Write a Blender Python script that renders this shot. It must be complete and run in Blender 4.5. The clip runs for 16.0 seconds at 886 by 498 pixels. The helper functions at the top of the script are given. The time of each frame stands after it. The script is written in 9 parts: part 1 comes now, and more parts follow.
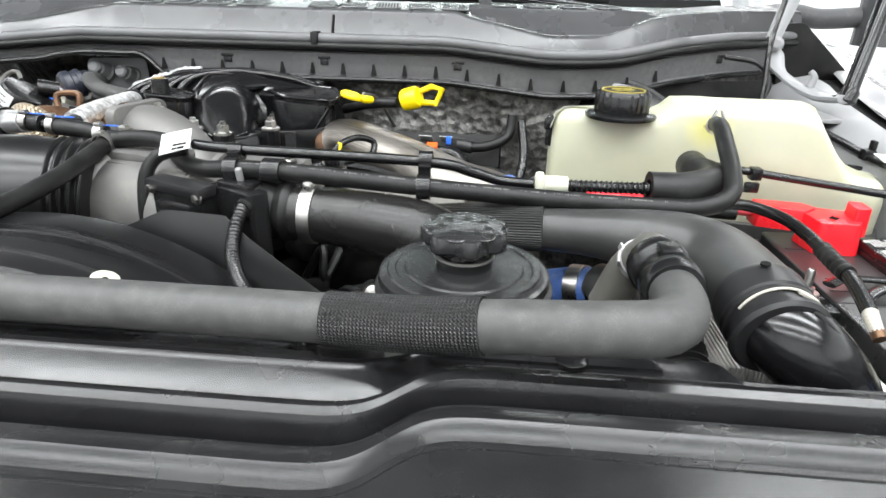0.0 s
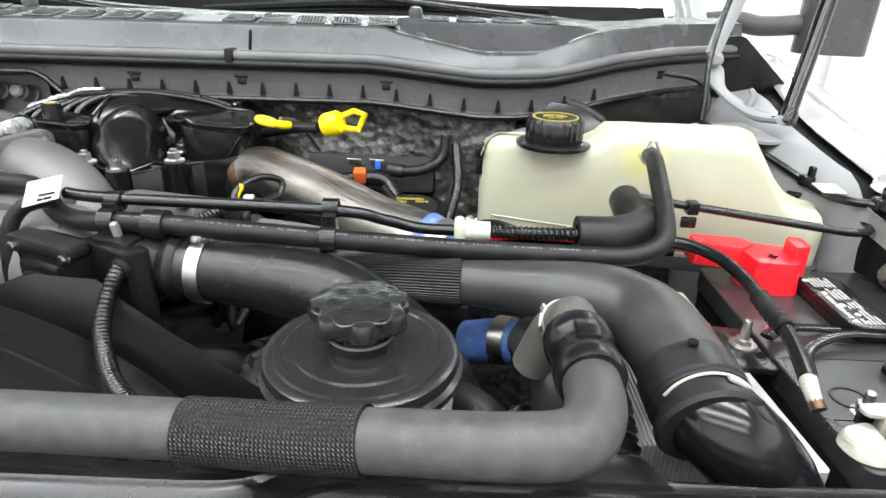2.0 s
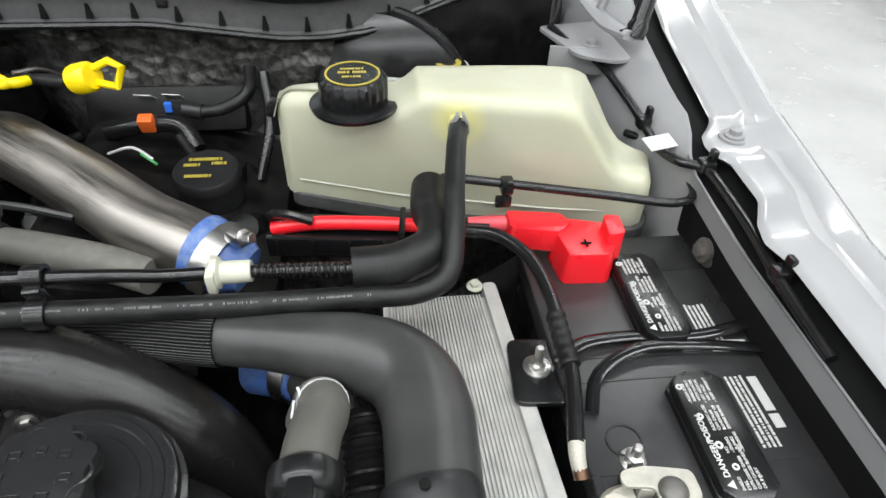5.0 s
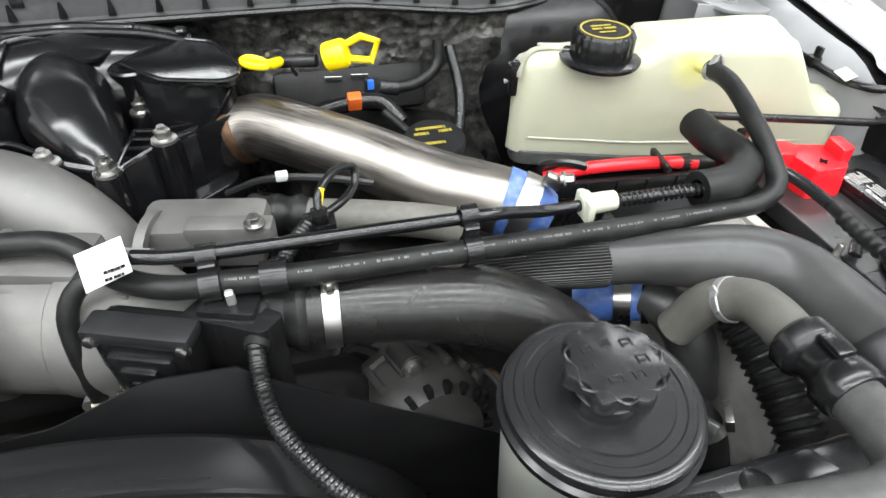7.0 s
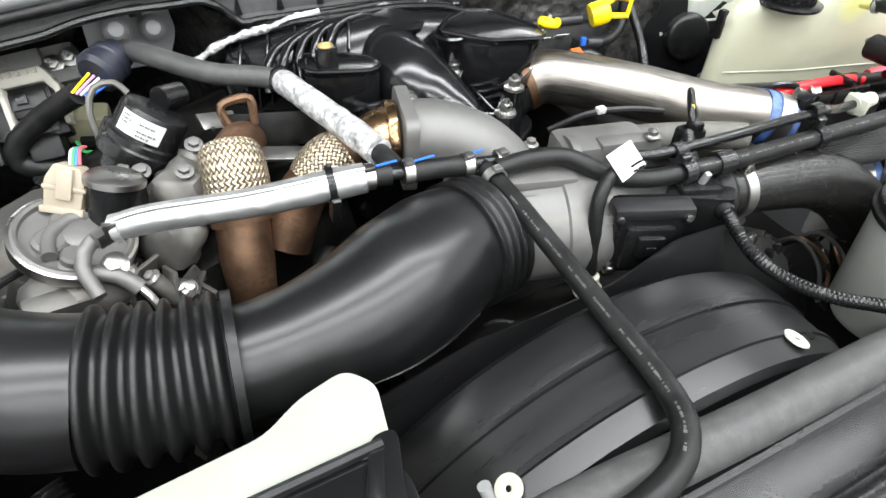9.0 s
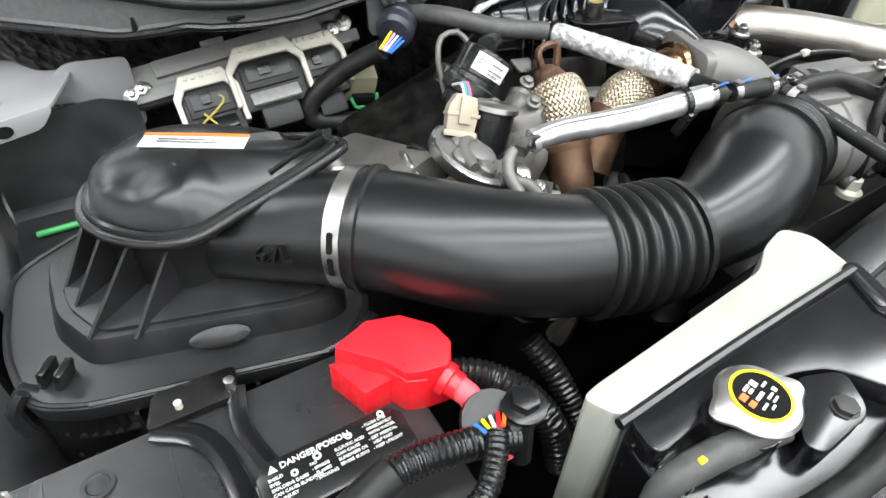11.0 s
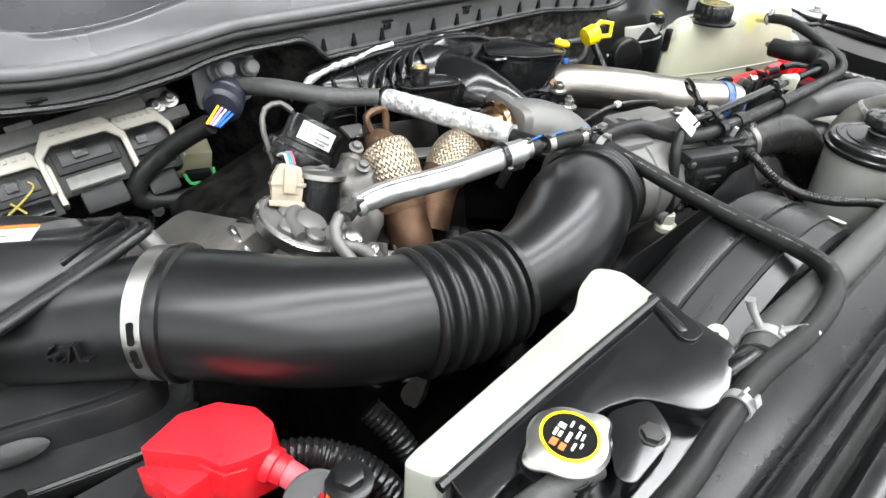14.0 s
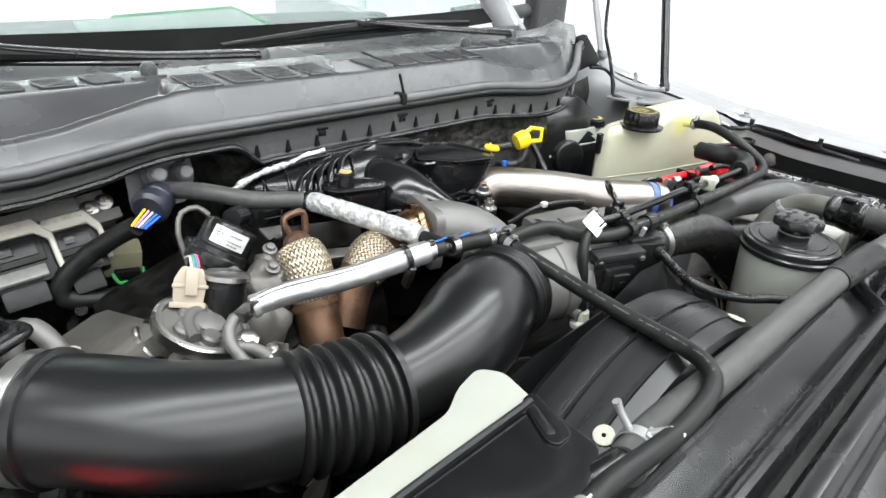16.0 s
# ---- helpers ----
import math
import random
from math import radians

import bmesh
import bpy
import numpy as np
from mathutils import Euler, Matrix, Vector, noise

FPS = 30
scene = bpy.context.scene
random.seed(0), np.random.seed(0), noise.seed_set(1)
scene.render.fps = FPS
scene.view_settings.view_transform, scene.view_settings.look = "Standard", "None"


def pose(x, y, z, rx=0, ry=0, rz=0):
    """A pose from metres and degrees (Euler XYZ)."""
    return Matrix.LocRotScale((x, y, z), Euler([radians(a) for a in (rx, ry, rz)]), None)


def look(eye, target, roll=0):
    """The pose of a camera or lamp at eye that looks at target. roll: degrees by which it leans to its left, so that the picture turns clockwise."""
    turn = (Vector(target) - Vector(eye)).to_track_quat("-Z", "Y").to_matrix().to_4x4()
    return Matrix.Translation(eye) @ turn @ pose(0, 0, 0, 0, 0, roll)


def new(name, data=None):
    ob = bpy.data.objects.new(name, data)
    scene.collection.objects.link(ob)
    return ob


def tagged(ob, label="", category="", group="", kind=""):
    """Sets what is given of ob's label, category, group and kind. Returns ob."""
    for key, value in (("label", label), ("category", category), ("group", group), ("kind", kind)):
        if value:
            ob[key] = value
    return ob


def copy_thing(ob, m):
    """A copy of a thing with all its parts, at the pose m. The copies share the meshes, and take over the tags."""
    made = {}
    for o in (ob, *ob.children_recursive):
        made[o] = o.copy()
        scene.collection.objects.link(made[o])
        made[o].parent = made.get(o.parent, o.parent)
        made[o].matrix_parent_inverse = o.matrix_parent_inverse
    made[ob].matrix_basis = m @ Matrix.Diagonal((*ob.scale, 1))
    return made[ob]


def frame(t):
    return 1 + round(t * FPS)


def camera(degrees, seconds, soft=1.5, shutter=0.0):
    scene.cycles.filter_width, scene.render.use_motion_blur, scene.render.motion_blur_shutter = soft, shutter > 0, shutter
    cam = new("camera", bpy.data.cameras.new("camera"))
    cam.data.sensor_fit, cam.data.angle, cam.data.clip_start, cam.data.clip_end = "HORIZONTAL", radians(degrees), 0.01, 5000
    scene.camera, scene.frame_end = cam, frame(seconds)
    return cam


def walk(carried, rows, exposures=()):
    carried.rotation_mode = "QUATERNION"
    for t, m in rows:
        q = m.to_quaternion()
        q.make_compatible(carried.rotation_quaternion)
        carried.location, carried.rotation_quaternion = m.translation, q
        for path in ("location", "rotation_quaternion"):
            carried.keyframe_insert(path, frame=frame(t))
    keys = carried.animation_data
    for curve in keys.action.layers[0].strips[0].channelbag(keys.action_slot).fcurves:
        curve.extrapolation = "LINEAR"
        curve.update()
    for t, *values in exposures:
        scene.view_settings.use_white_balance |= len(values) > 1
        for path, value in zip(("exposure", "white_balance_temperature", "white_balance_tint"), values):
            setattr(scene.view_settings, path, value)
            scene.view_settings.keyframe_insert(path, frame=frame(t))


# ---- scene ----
cam = camera(73.0, 16.0)
PATH = [
    (0, (0.092, 0.015, 1.461), (-0.065, 1.842, 0.664), 1.3),
    (0.5, (0.103, 0.055, 1.452), (-0.05, 1.884, 0.657), 1.3),
    (1, (0.105, 0.081, 1.457), (-0.038, 1.909, 0.66), 1.4),
    (1.5, (0.119, 0.09, 1.481), (0.016, 1.917, 0.673), 1.5),
    (2, (0.131, 0.09, 1.489), (0.099, 1.918, 0.678), 1.6),
    (2.5, (0.154, 0.104, 1.522), (0.204, 1.931, 0.71), 1.8),
    (3, (0.216, 0.148, 1.558), (0.338, 1.925, 0.647), 2.1),
    (3.2, (0.234, 0.166, 1.561), (0.376, 1.884, 0.547), 2.2),
    (5.3, (0.26, 0.246, 1.61), (0.483, 1.73, 0.288), 2.3),
    (5.5, (0.233, 0.23, 1.612), (0.458, 1.715, 0.292), 2.0),
    (6, (0.121, 0.203, 1.618), (0.409, 1.679, 0.3), 2.0),
    (6.5, (0.003, 0.207, 1.606), (0.391, 1.662, 0.29), 2.0),
    (7, (-0.096, 0.237, 1.585), (0.351, 1.677, 0.272), 2.0),
    (7.5, (-0.2, 0.258, 1.577), (0.313, 1.674, 0.26), 1.8),
    (8, (-0.294, 0.254, 1.581), (0.283, 1.643, 0.262), 1.9),
    (8.5, (-0.437, 0.241, 1.601), (0.186, 1.599, 0.272), 1.8),
    (9, (-0.571, 0.251, 1.604), (0.133, 1.566, 0.271), 2.3),
    (9.5, (-0.69, 0.27, 1.606), (0.048, 1.573, 0.28), 2.1),
    (10, (-0.786, 0.295, 1.602), (-0.055, 1.594, 0.269), 1.6),
    (10.2, (-0.814, 0.307, 1.604), (-0.08, 1.603, 0.269), 1.5),
    (12.3, (-1.166, 0.243, 1.582), (-0.193, 1.417, 0.288), 2.9),
    (12.5, (-1.178, 0.224, 1.588), (-0.166, 1.38, 0.307), 2.9),
    (13, (-1.146, 0.23, 1.598), (-0.054, 1.381, 0.381), 2.9),
    (13.5, (-1.042, 0.257, 1.599), (0.079, 1.417, 0.417), 2.9),
    (14, (-0.901, 0.275, 1.598), (0.226, 1.448, 0.434), 3.4),
    (14.5, (-0.782, 0.241, 1.625), (0.318, 1.455, 0.478), 3.4),
    (15, (-0.714, 0.199, 1.639), (0.403, 1.434, 0.532), 3.6),
    (15.5, (-0.706, 0.175, 1.638), (0.435, 1.434, 0.583), 3.7),
    (16, (-0.835, 0.204, 1.621), (0.399, 1.489, 0.712), 3.2),
]
walk(cam, [(t, look(eye, target, roll)) for t, eye, target, roll in PATH], [(0, 0.0), (1, 0.08), (2, -0.1), (3, -0.6), (5.5, -0.69), (7, -0.05), (8, 0.03), (10, 0.05), (12.5, -0.15), (13, -0.14), (13.5, 0.06), (14.5, 0.05), (15.5, -0.15), (16, -0.2)])

# ---- world, lamps and exposure ----
world = bpy.data.worlds.new("world")
scene.world = world
world.use_nodes = True
world.node_tree.nodes["Background"].inputs[0].default_value = (0.9, 0.95, 1.0, 1)
world.node_tree.nodes["Background"].inputs[1].default_value = 0.25
LAMP_WATTS = 185.0
for row, y in enumerate((-3.6, -2.0, -0.7, 0.4, 2.6, 4.6, 6.6)):
    strip_lamp = bpy.data.lights.new("ceiling_strip", "AREA")
    strip_lamp.shape, strip_lamp.size, strip_lamp.size_y = "RECTANGLE", 7.0, 0.3
    strip_lamp.energy, strip_lamp.color = LAMP_WATTS, (0.955, 0.985, 1.0)
    new("ceiling_strip", strip_lamp).location = (-0.3, y, 3.735)

# ---- materials ----
def nodes_of(name):
    m = bpy.data.materials.new(name)
    m.use_nodes = True
    nt = m.node_tree
    return m, nt, nt.nodes["Principled BSDF"]


def put_in(bsdf, **values):
    for key, value in values.items():
        bsdf.inputs[key.replace("_", " ")].default_value = value


def rgb(c):
    return (c[0], c[1], c[2], 1.0)


def coords(nt, scale=(1, 1, 1)):
    tc = nt.nodes.new("ShaderNodeTexCoord")
    mp = nt.nodes.new("ShaderNodeMapping")
    mp.inputs["Scale"].default_value = scale
    nt.links.new(tc.outputs["Object"], mp.inputs["Vector"])
    return mp.outputs["Vector"]


def noise_tex(nt, vec, scale, detail=4.0, rough=0.55):
    n = nt.nodes.new("ShaderNodeTexNoise")
    n.inputs["Scale"].default_value = scale
    n.inputs["Detail"].default_value = detail
    n.inputs["Roughness"].default_value = rough
    nt.links.new(vec, n.inputs["Vector"])
    return n.outputs["Fac"]


def ramp(nt, fac, stops):
    r = nt.nodes.new("ShaderNodeValToRGB")
    el = r.color_ramp.elements
    while len(el) < len(stops):
        el.new(0.5)
    for e, (p, c) in zip(el, stops):
        e.position, e.color = p, rgb(c)
    nt.links.new(fac, r.inputs["Fac"])
    return r.outputs["Color"]


def span(nt, fac, lo, hi, a=0.3, b=0.7):
    r = nt.nodes.new("ShaderNodeMapRange")
    for i, v in enumerate((a, b, lo, hi)):
        r.inputs[i + 1].default_value = v
    nt.links.new(fac, r.inputs[0])
    return r.outputs[0]


def bump(nt, bsdf, height, strength=0.3, dist=0.001):
    b = nt.nodes.new("ShaderNodeBump")
    b.inputs["Strength"].default_value = strength
    b.inputs["Distance"].default_value = dist
    nt.links.new(height, b.inputs["Height"])
    nt.links.new(b.outputs["Normal"], bsdf.inputs["Normal"])


def surface(name, base, rough=0.5, metal=0.0, vary=0.25, dust=None, dust_at=0.62, grain=900.0, grain_bump=0.15,
            big=14.0, rough_vary=0.12, coat=0.0, stretch=(1, 1, 1), spec=0.5):
    """A worn surface: colour drifts at two scales, roughness drifts, fine grain in relief, and dust in patches."""
    m, nt, b = nodes_of(name)
    v = coords(nt, stretch)
    f1, f2 = noise_tex(nt, v, big, 5.0), noise_tex(nt, v, big * 9, 4.0)
    lo = tuple(x * (1 - vary) for x in base)
    hi = tuple(min(1.0, x * (1 + vary)) for x in base)
    col = ramp(nt, f1, [(0.3, lo), (0.7, hi)])
    if dust:
        mix = nt.nodes.new("ShaderNodeMix")
        mix.data_type = "RGBA"
        add = nt.nodes.new("ShaderNodeMath")
        add.operation = "MULTIPLY"
        nt.links.new(f1, add.inputs[0])
        nt.links.new(f2, add.inputs[1])
        nt.links.new(span(nt, add.outputs[0], 0.0, 0.8, dust_at * 0.36, dust_at * 0.75), mix.inputs[0])
        nt.links.new(col, mix.inputs[6])
        mix.inputs[7].default_value = rgb(dust)
        col = mix.outputs[2]
    nt.links.new(col, b.inputs["Base Color"])
    nt.links.new(span(nt, f1, max(0.03, rough - rough_vary), min(1.0, rough + rough_vary)), b.inputs["Roughness"])
    put_in(b, Metallic=metal, Coat_Weight=coat, Specular_IOR_Level=spec)
    if grain_bump:
        bump(nt, b, noise_tex(nt, v, grain, 3.0), grain_bump, 0.0006)
    return m


BLACK = surface("black_plastic", (0.0075, 0.0075, 0.0078), 0.25, rough_vary=0.04, grain_bump=0.0, spec=0.42, big=24)
BLACK_DUSTY = surface("dusty_black_plastic", (0.013, 0.013, 0.0135), 0.36, vary=0.3, rough_vary=0.06, grain_bump=0.0, spec=0.4, big=24)
SATIN = surface("satin_black_cover", (0.014, 0.014, 0.0145), 0.24, vary=0.15, rough_vary=0.02, grain_bump=0.0, big=18)
BLACK_GLOSS = surface("glossy_black_plastic", (0.0055, 0.0055, 0.006), 0.18, grain_bump=0.0, rough_vary=0.03, big=20)
MOULDED = surface("moulded_black_intake", (0.006, 0.006, 0.0063), 0.31, grain_bump=0.0, rough_vary=0.01, vary=0.12, big=14)
RUBBER = surface("black_rubber", (0.008, 0.008, 0.008), 0.44, dust=(0.026, 0.026, 0.0245), dust_at=0.74, spec=0.28, big=50, grain=1500, grain_bump=0.1)
RUBBER_GREY = surface("dusty_grey_rubber", (0.055, 0.055, 0.054), 0.44, dust=(0.095, 0.093, 0.088), dust_at=0.72, vary=0.16, big=90, rough_vary=0.08, spec=0.3, grain=1400, grain_bump=0.2)
PIPE_RUBBER = surface("dusty_pipe_rubber", (0.035, 0.035, 0.0345), 0.36, dust=(0.052, 0.051, 0.048), dust_at=0.72, vary=0.25, big=18, rough_vary=0.05, spec=0.4, grain_bump=0.0)
# base and patch colours raised to stand in for the lid's reflected sheen
BATTERY_CASE = surface("sheen_toned_battery_plastic", (0.022, 0.022, 0.0226), 0.3, dust=(0.04, 0.039, 0.037), dust_at=0.74, vary=0.3, rough_vary=0.06, grain_bump=0.0, big=12)
RUBBER_BROWN = surface("aged_brown_rubber", (0.1, 0.096, 0.085), 0.6, dust=(0.16, 0.15, 0.13), dust_at=0.65, vary=0.25)
SEAL = surface("seal_rubber", (0.1, 0.1, 0.102), 0.36, vary=0.2, rough_vary=0.05, spec=0.4, grain_bump=0.0)
COWL = surface("grey_cowl_plastic", (0.047, 0.0474, 0.049), 0.27, grain_bump=0.0, rough_vary=0.05, vary=0.12, spec=0.5, big=9)
COWL_DARK = surface("dark_cabin_plastic", (0.033, 0.033, 0.035), 0.5, dust=(0.1, 0.1, 0.1), dust_at=0.8, grain=1400, grain_bump=0.3)
PAINT_WHITE = surface("white_body_paint", (0.31, 0.31, 0.314), 0.16, vary=0.03, coat=0.8, grain_bump=0.0, rough_vary=0.03)
PRIMER = surface("inner_white_paint", (0.22, 0.22, 0.224), 0.42, vary=0.1, dust=(0.25, 0.24, 0.22), dust_at=0.85, grain_bump=0.05)
FIREWALL = surface("grey_sheet_metal", (0.095, 0.095, 0.097), 0.45, vary=0.2, dust=(0.06, 0.058, 0.052), dust_at=0.6)
ALU = surface("cast_aluminium", (0.155, 0.152, 0.146), 0.58, metal=0.55, vary=0.18, dust=(0.22, 0.2, 0.17), dust_at=0.75, grain=1200, grain_bump=0.12)
ALU_DIRTY = surface("dirty_cast_aluminium", (0.14, 0.136, 0.127), 0.55, metal=0.6, vary=0.35, dust=(0.12, 0.1, 0.08), dust_at=0.55, grain=900, grain_bump=0.12)
STEEL = surface("zinc_plated_steel", (0.48, 0.47, 0.45), 0.34, metal=1.0, vary=0.12, grain_bump=0.0)
BRASS = surface("dull_brass", (0.55, 0.4, 0.16), 0.35, metal=0.9, vary=0.15, grain_bump=0.0)
COPPER = surface("heat_bronzed_steel", (0.36, 0.22, 0.12), 0.26, metal=1.0, vary=0.45, big=45, rough_vary=0.06, grain_bump=0.0)
RUST = surface("heat_stained_steel", (0.13, 0.075, 0.045), 0.48, metal=0.8, vary=0.5, dust=(0.07, 0.035, 0.02), dust_at=0.6, big=30, grain_bump=0.1)
TAN = surface("aged_cable_end", (0.36, 0.345, 0.3), 0.38, vary=0.2, dust=(0.26, 0.22, 0.15), dust_at=0.68, big=60)
CREAM = surface("cream_connector_plastic", (0.5, 0.475, 0.41), 0.45, vary=0.1, dust=(0.3, 0.27, 0.2), dust_at=0.8, grain_bump=0.05)
WHITE_CLIP = surface("white_clip_plastic", (0.45, 0.455, 0.37), 0.4, vary=0.06, grain_bump=0.05)
YELLOW = surface("yellow_plastic", (0.78, 0.58, 0.0), 0.35, vary=0.06, grain_bump=0.06)
RED = surface("red_plastic", (0.72, 0.012, 0.02), 0.33, vary=0.08, grain_bump=0.08)
PINK = surface("faded_red_sleeve", (0.7, 0.08, 0.1), 0.5, vary=0.1)
BLUE = surface("blue_silicone", (0.05, 0.11, 0.32), 0.45, vary=0.2, dust=(0.22, 0.27, 0.36), dust_at=0.6)
OLIVE = surface("olive_grey_plastic", (0.3, 0.29, 0.19), 0.45, vary=0.15, grain_bump=0.0)
SAND = surface("sand_coloured_plastic", (0.31, 0.265, 0.2), 0.45, vary=0.12, grain_bump=0.0)
LILAC = surface("lilac_wire", (0.5, 0.25, 0.5), 0.45, vary=0.05, grain_bump=0.0)
SLATE = surface("slate_blue_plastic", (0.018, 0.02, 0.03), 0.4, vary=0.15, grain_bump=0.0)
BLUE_CAP = surface("blue_plastic", (0.03, 0.14, 0.6), 0.35, vary=0.06)
ORANGE = surface("orange_plastic", (0.75, 0.13, 0.02), 0.45, vary=0.1)
GREEN = surface("green_plastic", (0.03, 0.26, 0.07), 0.45, vary=0.1)
PAPER = surface("white_label_paper", (0.5, 0.5, 0.49), 0.5, vary=0.05, grain_bump=0.0)
# printed ink, and also the painted shade inside holes, gaps and vents
INK_AND_SHADE = surface("black_ink_and_shade", (0.006, 0.006, 0.006), 0.8, vary=0.05, grain_bump=0.0, spec=0.1)
PRINT = surface("grey_white_print", (0.48, 0.48, 0.465), 0.5, vary=0.08, grain_bump=0.0)
FAINT = surface("faint_print", (0.11, 0.11, 0.107), 0.6, vary=0.2, grain_bump=0.0)
YPRINT = surface("yellow_print", (0.32, 0.26, 0.04), 0.5, vary=0.1, grain_bump=0.0)
LINER = surface("unseen_dark_hood_liner", (0.06, 0.06, 0.061), 0.8, vary=0.15, spec=0.15)
COVER = surface("satin_front_cover", (0.011, 0.011, 0.0115), 0.26, vary=0.25, rough_vary=0.05, grain_bump=0.0, spec=0.45, big=14)
CAST_DARK = surface("dull_dark_casting", (0.04, 0.039, 0.037), 0.6, metal=0.35, vary=0.35, dust=(0.03, 0.027, 0.024), dust_at=0.6, grain_bump=0.1)
# grime, with the shade of deep parts and notches put into the near-black base
DARK = surface("grimy_black_metal_and_shade", (0.004, 0.0039, 0.0037), 0.45, dust=(0.016, 0.015, 0.0135), dust_at=0.64, vary=0.5, spec=0.2, big=40)
SHROUD = surface("streaked_shroud_plastic", (0.006, 0.006, 0.0063), 0.3, vary=0.2, rough_vary=0.05, grain_bump=0.0, big=5, stretch=(1, 12, 1), spec=0.45)
BELLOWS = surface("clean_black_bellows", (0.007, 0.007, 0.0072), 0.36, vary=0.12, rough_vary=0.03, grain_bump=0.0, spec=0.35)
GREY_CLAMP = surface("grey_clamp_steel", (0.36, 0.36, 0.355), 0.42, metal=0.55, vary=0.12, grain_bump=0.0)
PALE_SHEET = surface("pale_sheet_metal", (0.2, 0.198, 0.19), 0.5, vary=0.15, dust=(0.12, 0.115, 0.1), dust_at=0.66, grain_bump=0.05)


def translucent(name, base, yellow, rough=0.35, stain=None):
    m, nt, b = nodes_of(name)
    v = coords(nt)
    f = noise_tex(nt, v, 9.0, 4.0)
    col = ramp(nt, f, [(0.3, base), (0.75, yellow)])
    if stain:
        # old coolant has yellowed the plastic round the nipple
        far = nt.nodes.new("ShaderNodeVectorMath")
        far.operation = "DISTANCE"
        nt.links.new(v, far.inputs[0])
        far.inputs[1].default_value = stain
        mix = nt.nodes.new("ShaderNodeMix")
        mix.data_type = "RGBA"
        nt.links.new(span(nt, far.outputs["Value"], 0.7, 0.0, 0.008, 0.035), mix.inputs[0])
        nt.links.new(col, mix.inputs[6])
        mix.inputs[7].default_value = (0.72, 0.68, 0.12, 1)
        col = mix.outputs[2]
    nt.links.new(col, b.inputs["Base Color"])
    put_in(b, Roughness=rough, Subsurface_Weight=0.35, Subsurface_Scale=0.03)
    b.inputs["Subsurface Radius"].default_value = (1.0, 0.95, 0.6)
    bump(nt, b, noise_tex(nt, v, 60.0, 3.0), 0.12, 0.002)
    return m


TANK = translucent("cream_translucent_tank", (0.39, 0.39, 0.285), (0.45, 0.45, 0.345), stain=(-0.02, -0.062, 0.145))
BOTTLE = translucent("white_translucent_bottle", (0.275, 0.285, 0.24), (0.315, 0.32, 0.3))
RESERVOIR = translucent("grey_white_reservoir", (0.33, 0.34, 0.31), (0.42, 0.43, 0.39))


def brushed(name, base, rough, along=False):
    """Brushed metal; along lays the streaks down a tube by its UV."""
    m, nt, b = nodes_of(name)
    if along:
        uv = nt.nodes.new("ShaderNodeUVMap")
        mp = nt.nodes.new("ShaderNodeMapping")
        mp.inputs["Scale"].default_value = (9.0, 0.35, 1)
        nt.links.new(uv.outputs["UV"], mp.inputs["Vector"])
        v = mp.outputs["Vector"]
    else:
        v = coords(nt)
    f = noise_tex(nt, v, 60.0, 6.0, 0.7)
    g = noise_tex(nt, coords(nt), 9.0, 3.0)
    mul = nt.nodes.new("ShaderNodeMath")
    nt.links.new(f, mul.inputs[0])
    nt.links.new(g, mul.inputs[1])
    nt.links.new(ramp(nt, mul.outputs[0], [(0.75, tuple(x * 0.5 for x in base)), (1.2, base)]), b.inputs["Base Color"])
    nt.links.new(span(nt, f, rough - 0.1, rough + 0.16), b.inputs["Roughness"])
    put_in(b, Metallic=1.0)
    bump(nt, b, f, 0.14, 0.0006)
    return m


STAINLESS = brushed("brushed_stainless_pipe", (0.29, 0.268, 0.243), 0.36, True)
RADIATOR = surface("aluminium_core", (0.46, 0.455, 0.43), 0.45, metal=0.35, vary=0.12, grain_bump=0.0, big=60)


def foil(name, base, scale, strength, rough=0.22, metal=1.0, crease_shade=0.6):
    m, nt, b = nodes_of(name)
    v = coords(nt)
    f = nt.nodes.new("ShaderNodeTexVoronoi")
    f.inputs["Scale"].default_value = scale
    nt.links.new(v, f.inputs["Vector"])
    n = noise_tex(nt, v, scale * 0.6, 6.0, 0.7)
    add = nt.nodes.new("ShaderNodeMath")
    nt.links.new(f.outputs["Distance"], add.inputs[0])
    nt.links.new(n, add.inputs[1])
    # crease shade and crest highlights put into the colour, following the relief noise
    nt.links.new(ramp(nt, n, [(0.35, tuple(x * crease_shade for x in base)), (0.65, base)]), b.inputs["Base Color"])
    put_in(b, Metallic=metal, Roughness=rough)
    bump(nt, b, add.outputs[0], strength, 0.003)
    return m


FOIL = foil("crumpled_silver_foil", (0.8, 0.8, 0.8), 150.0, 0.7, 0.3, 0.35, crease_shade=0.3)
INSULATION = foil("grey_foil_insulation", (0.15, 0.147, 0.14), 70.0, 0.8, 0.3, 0.75, crease_shade=0.1)


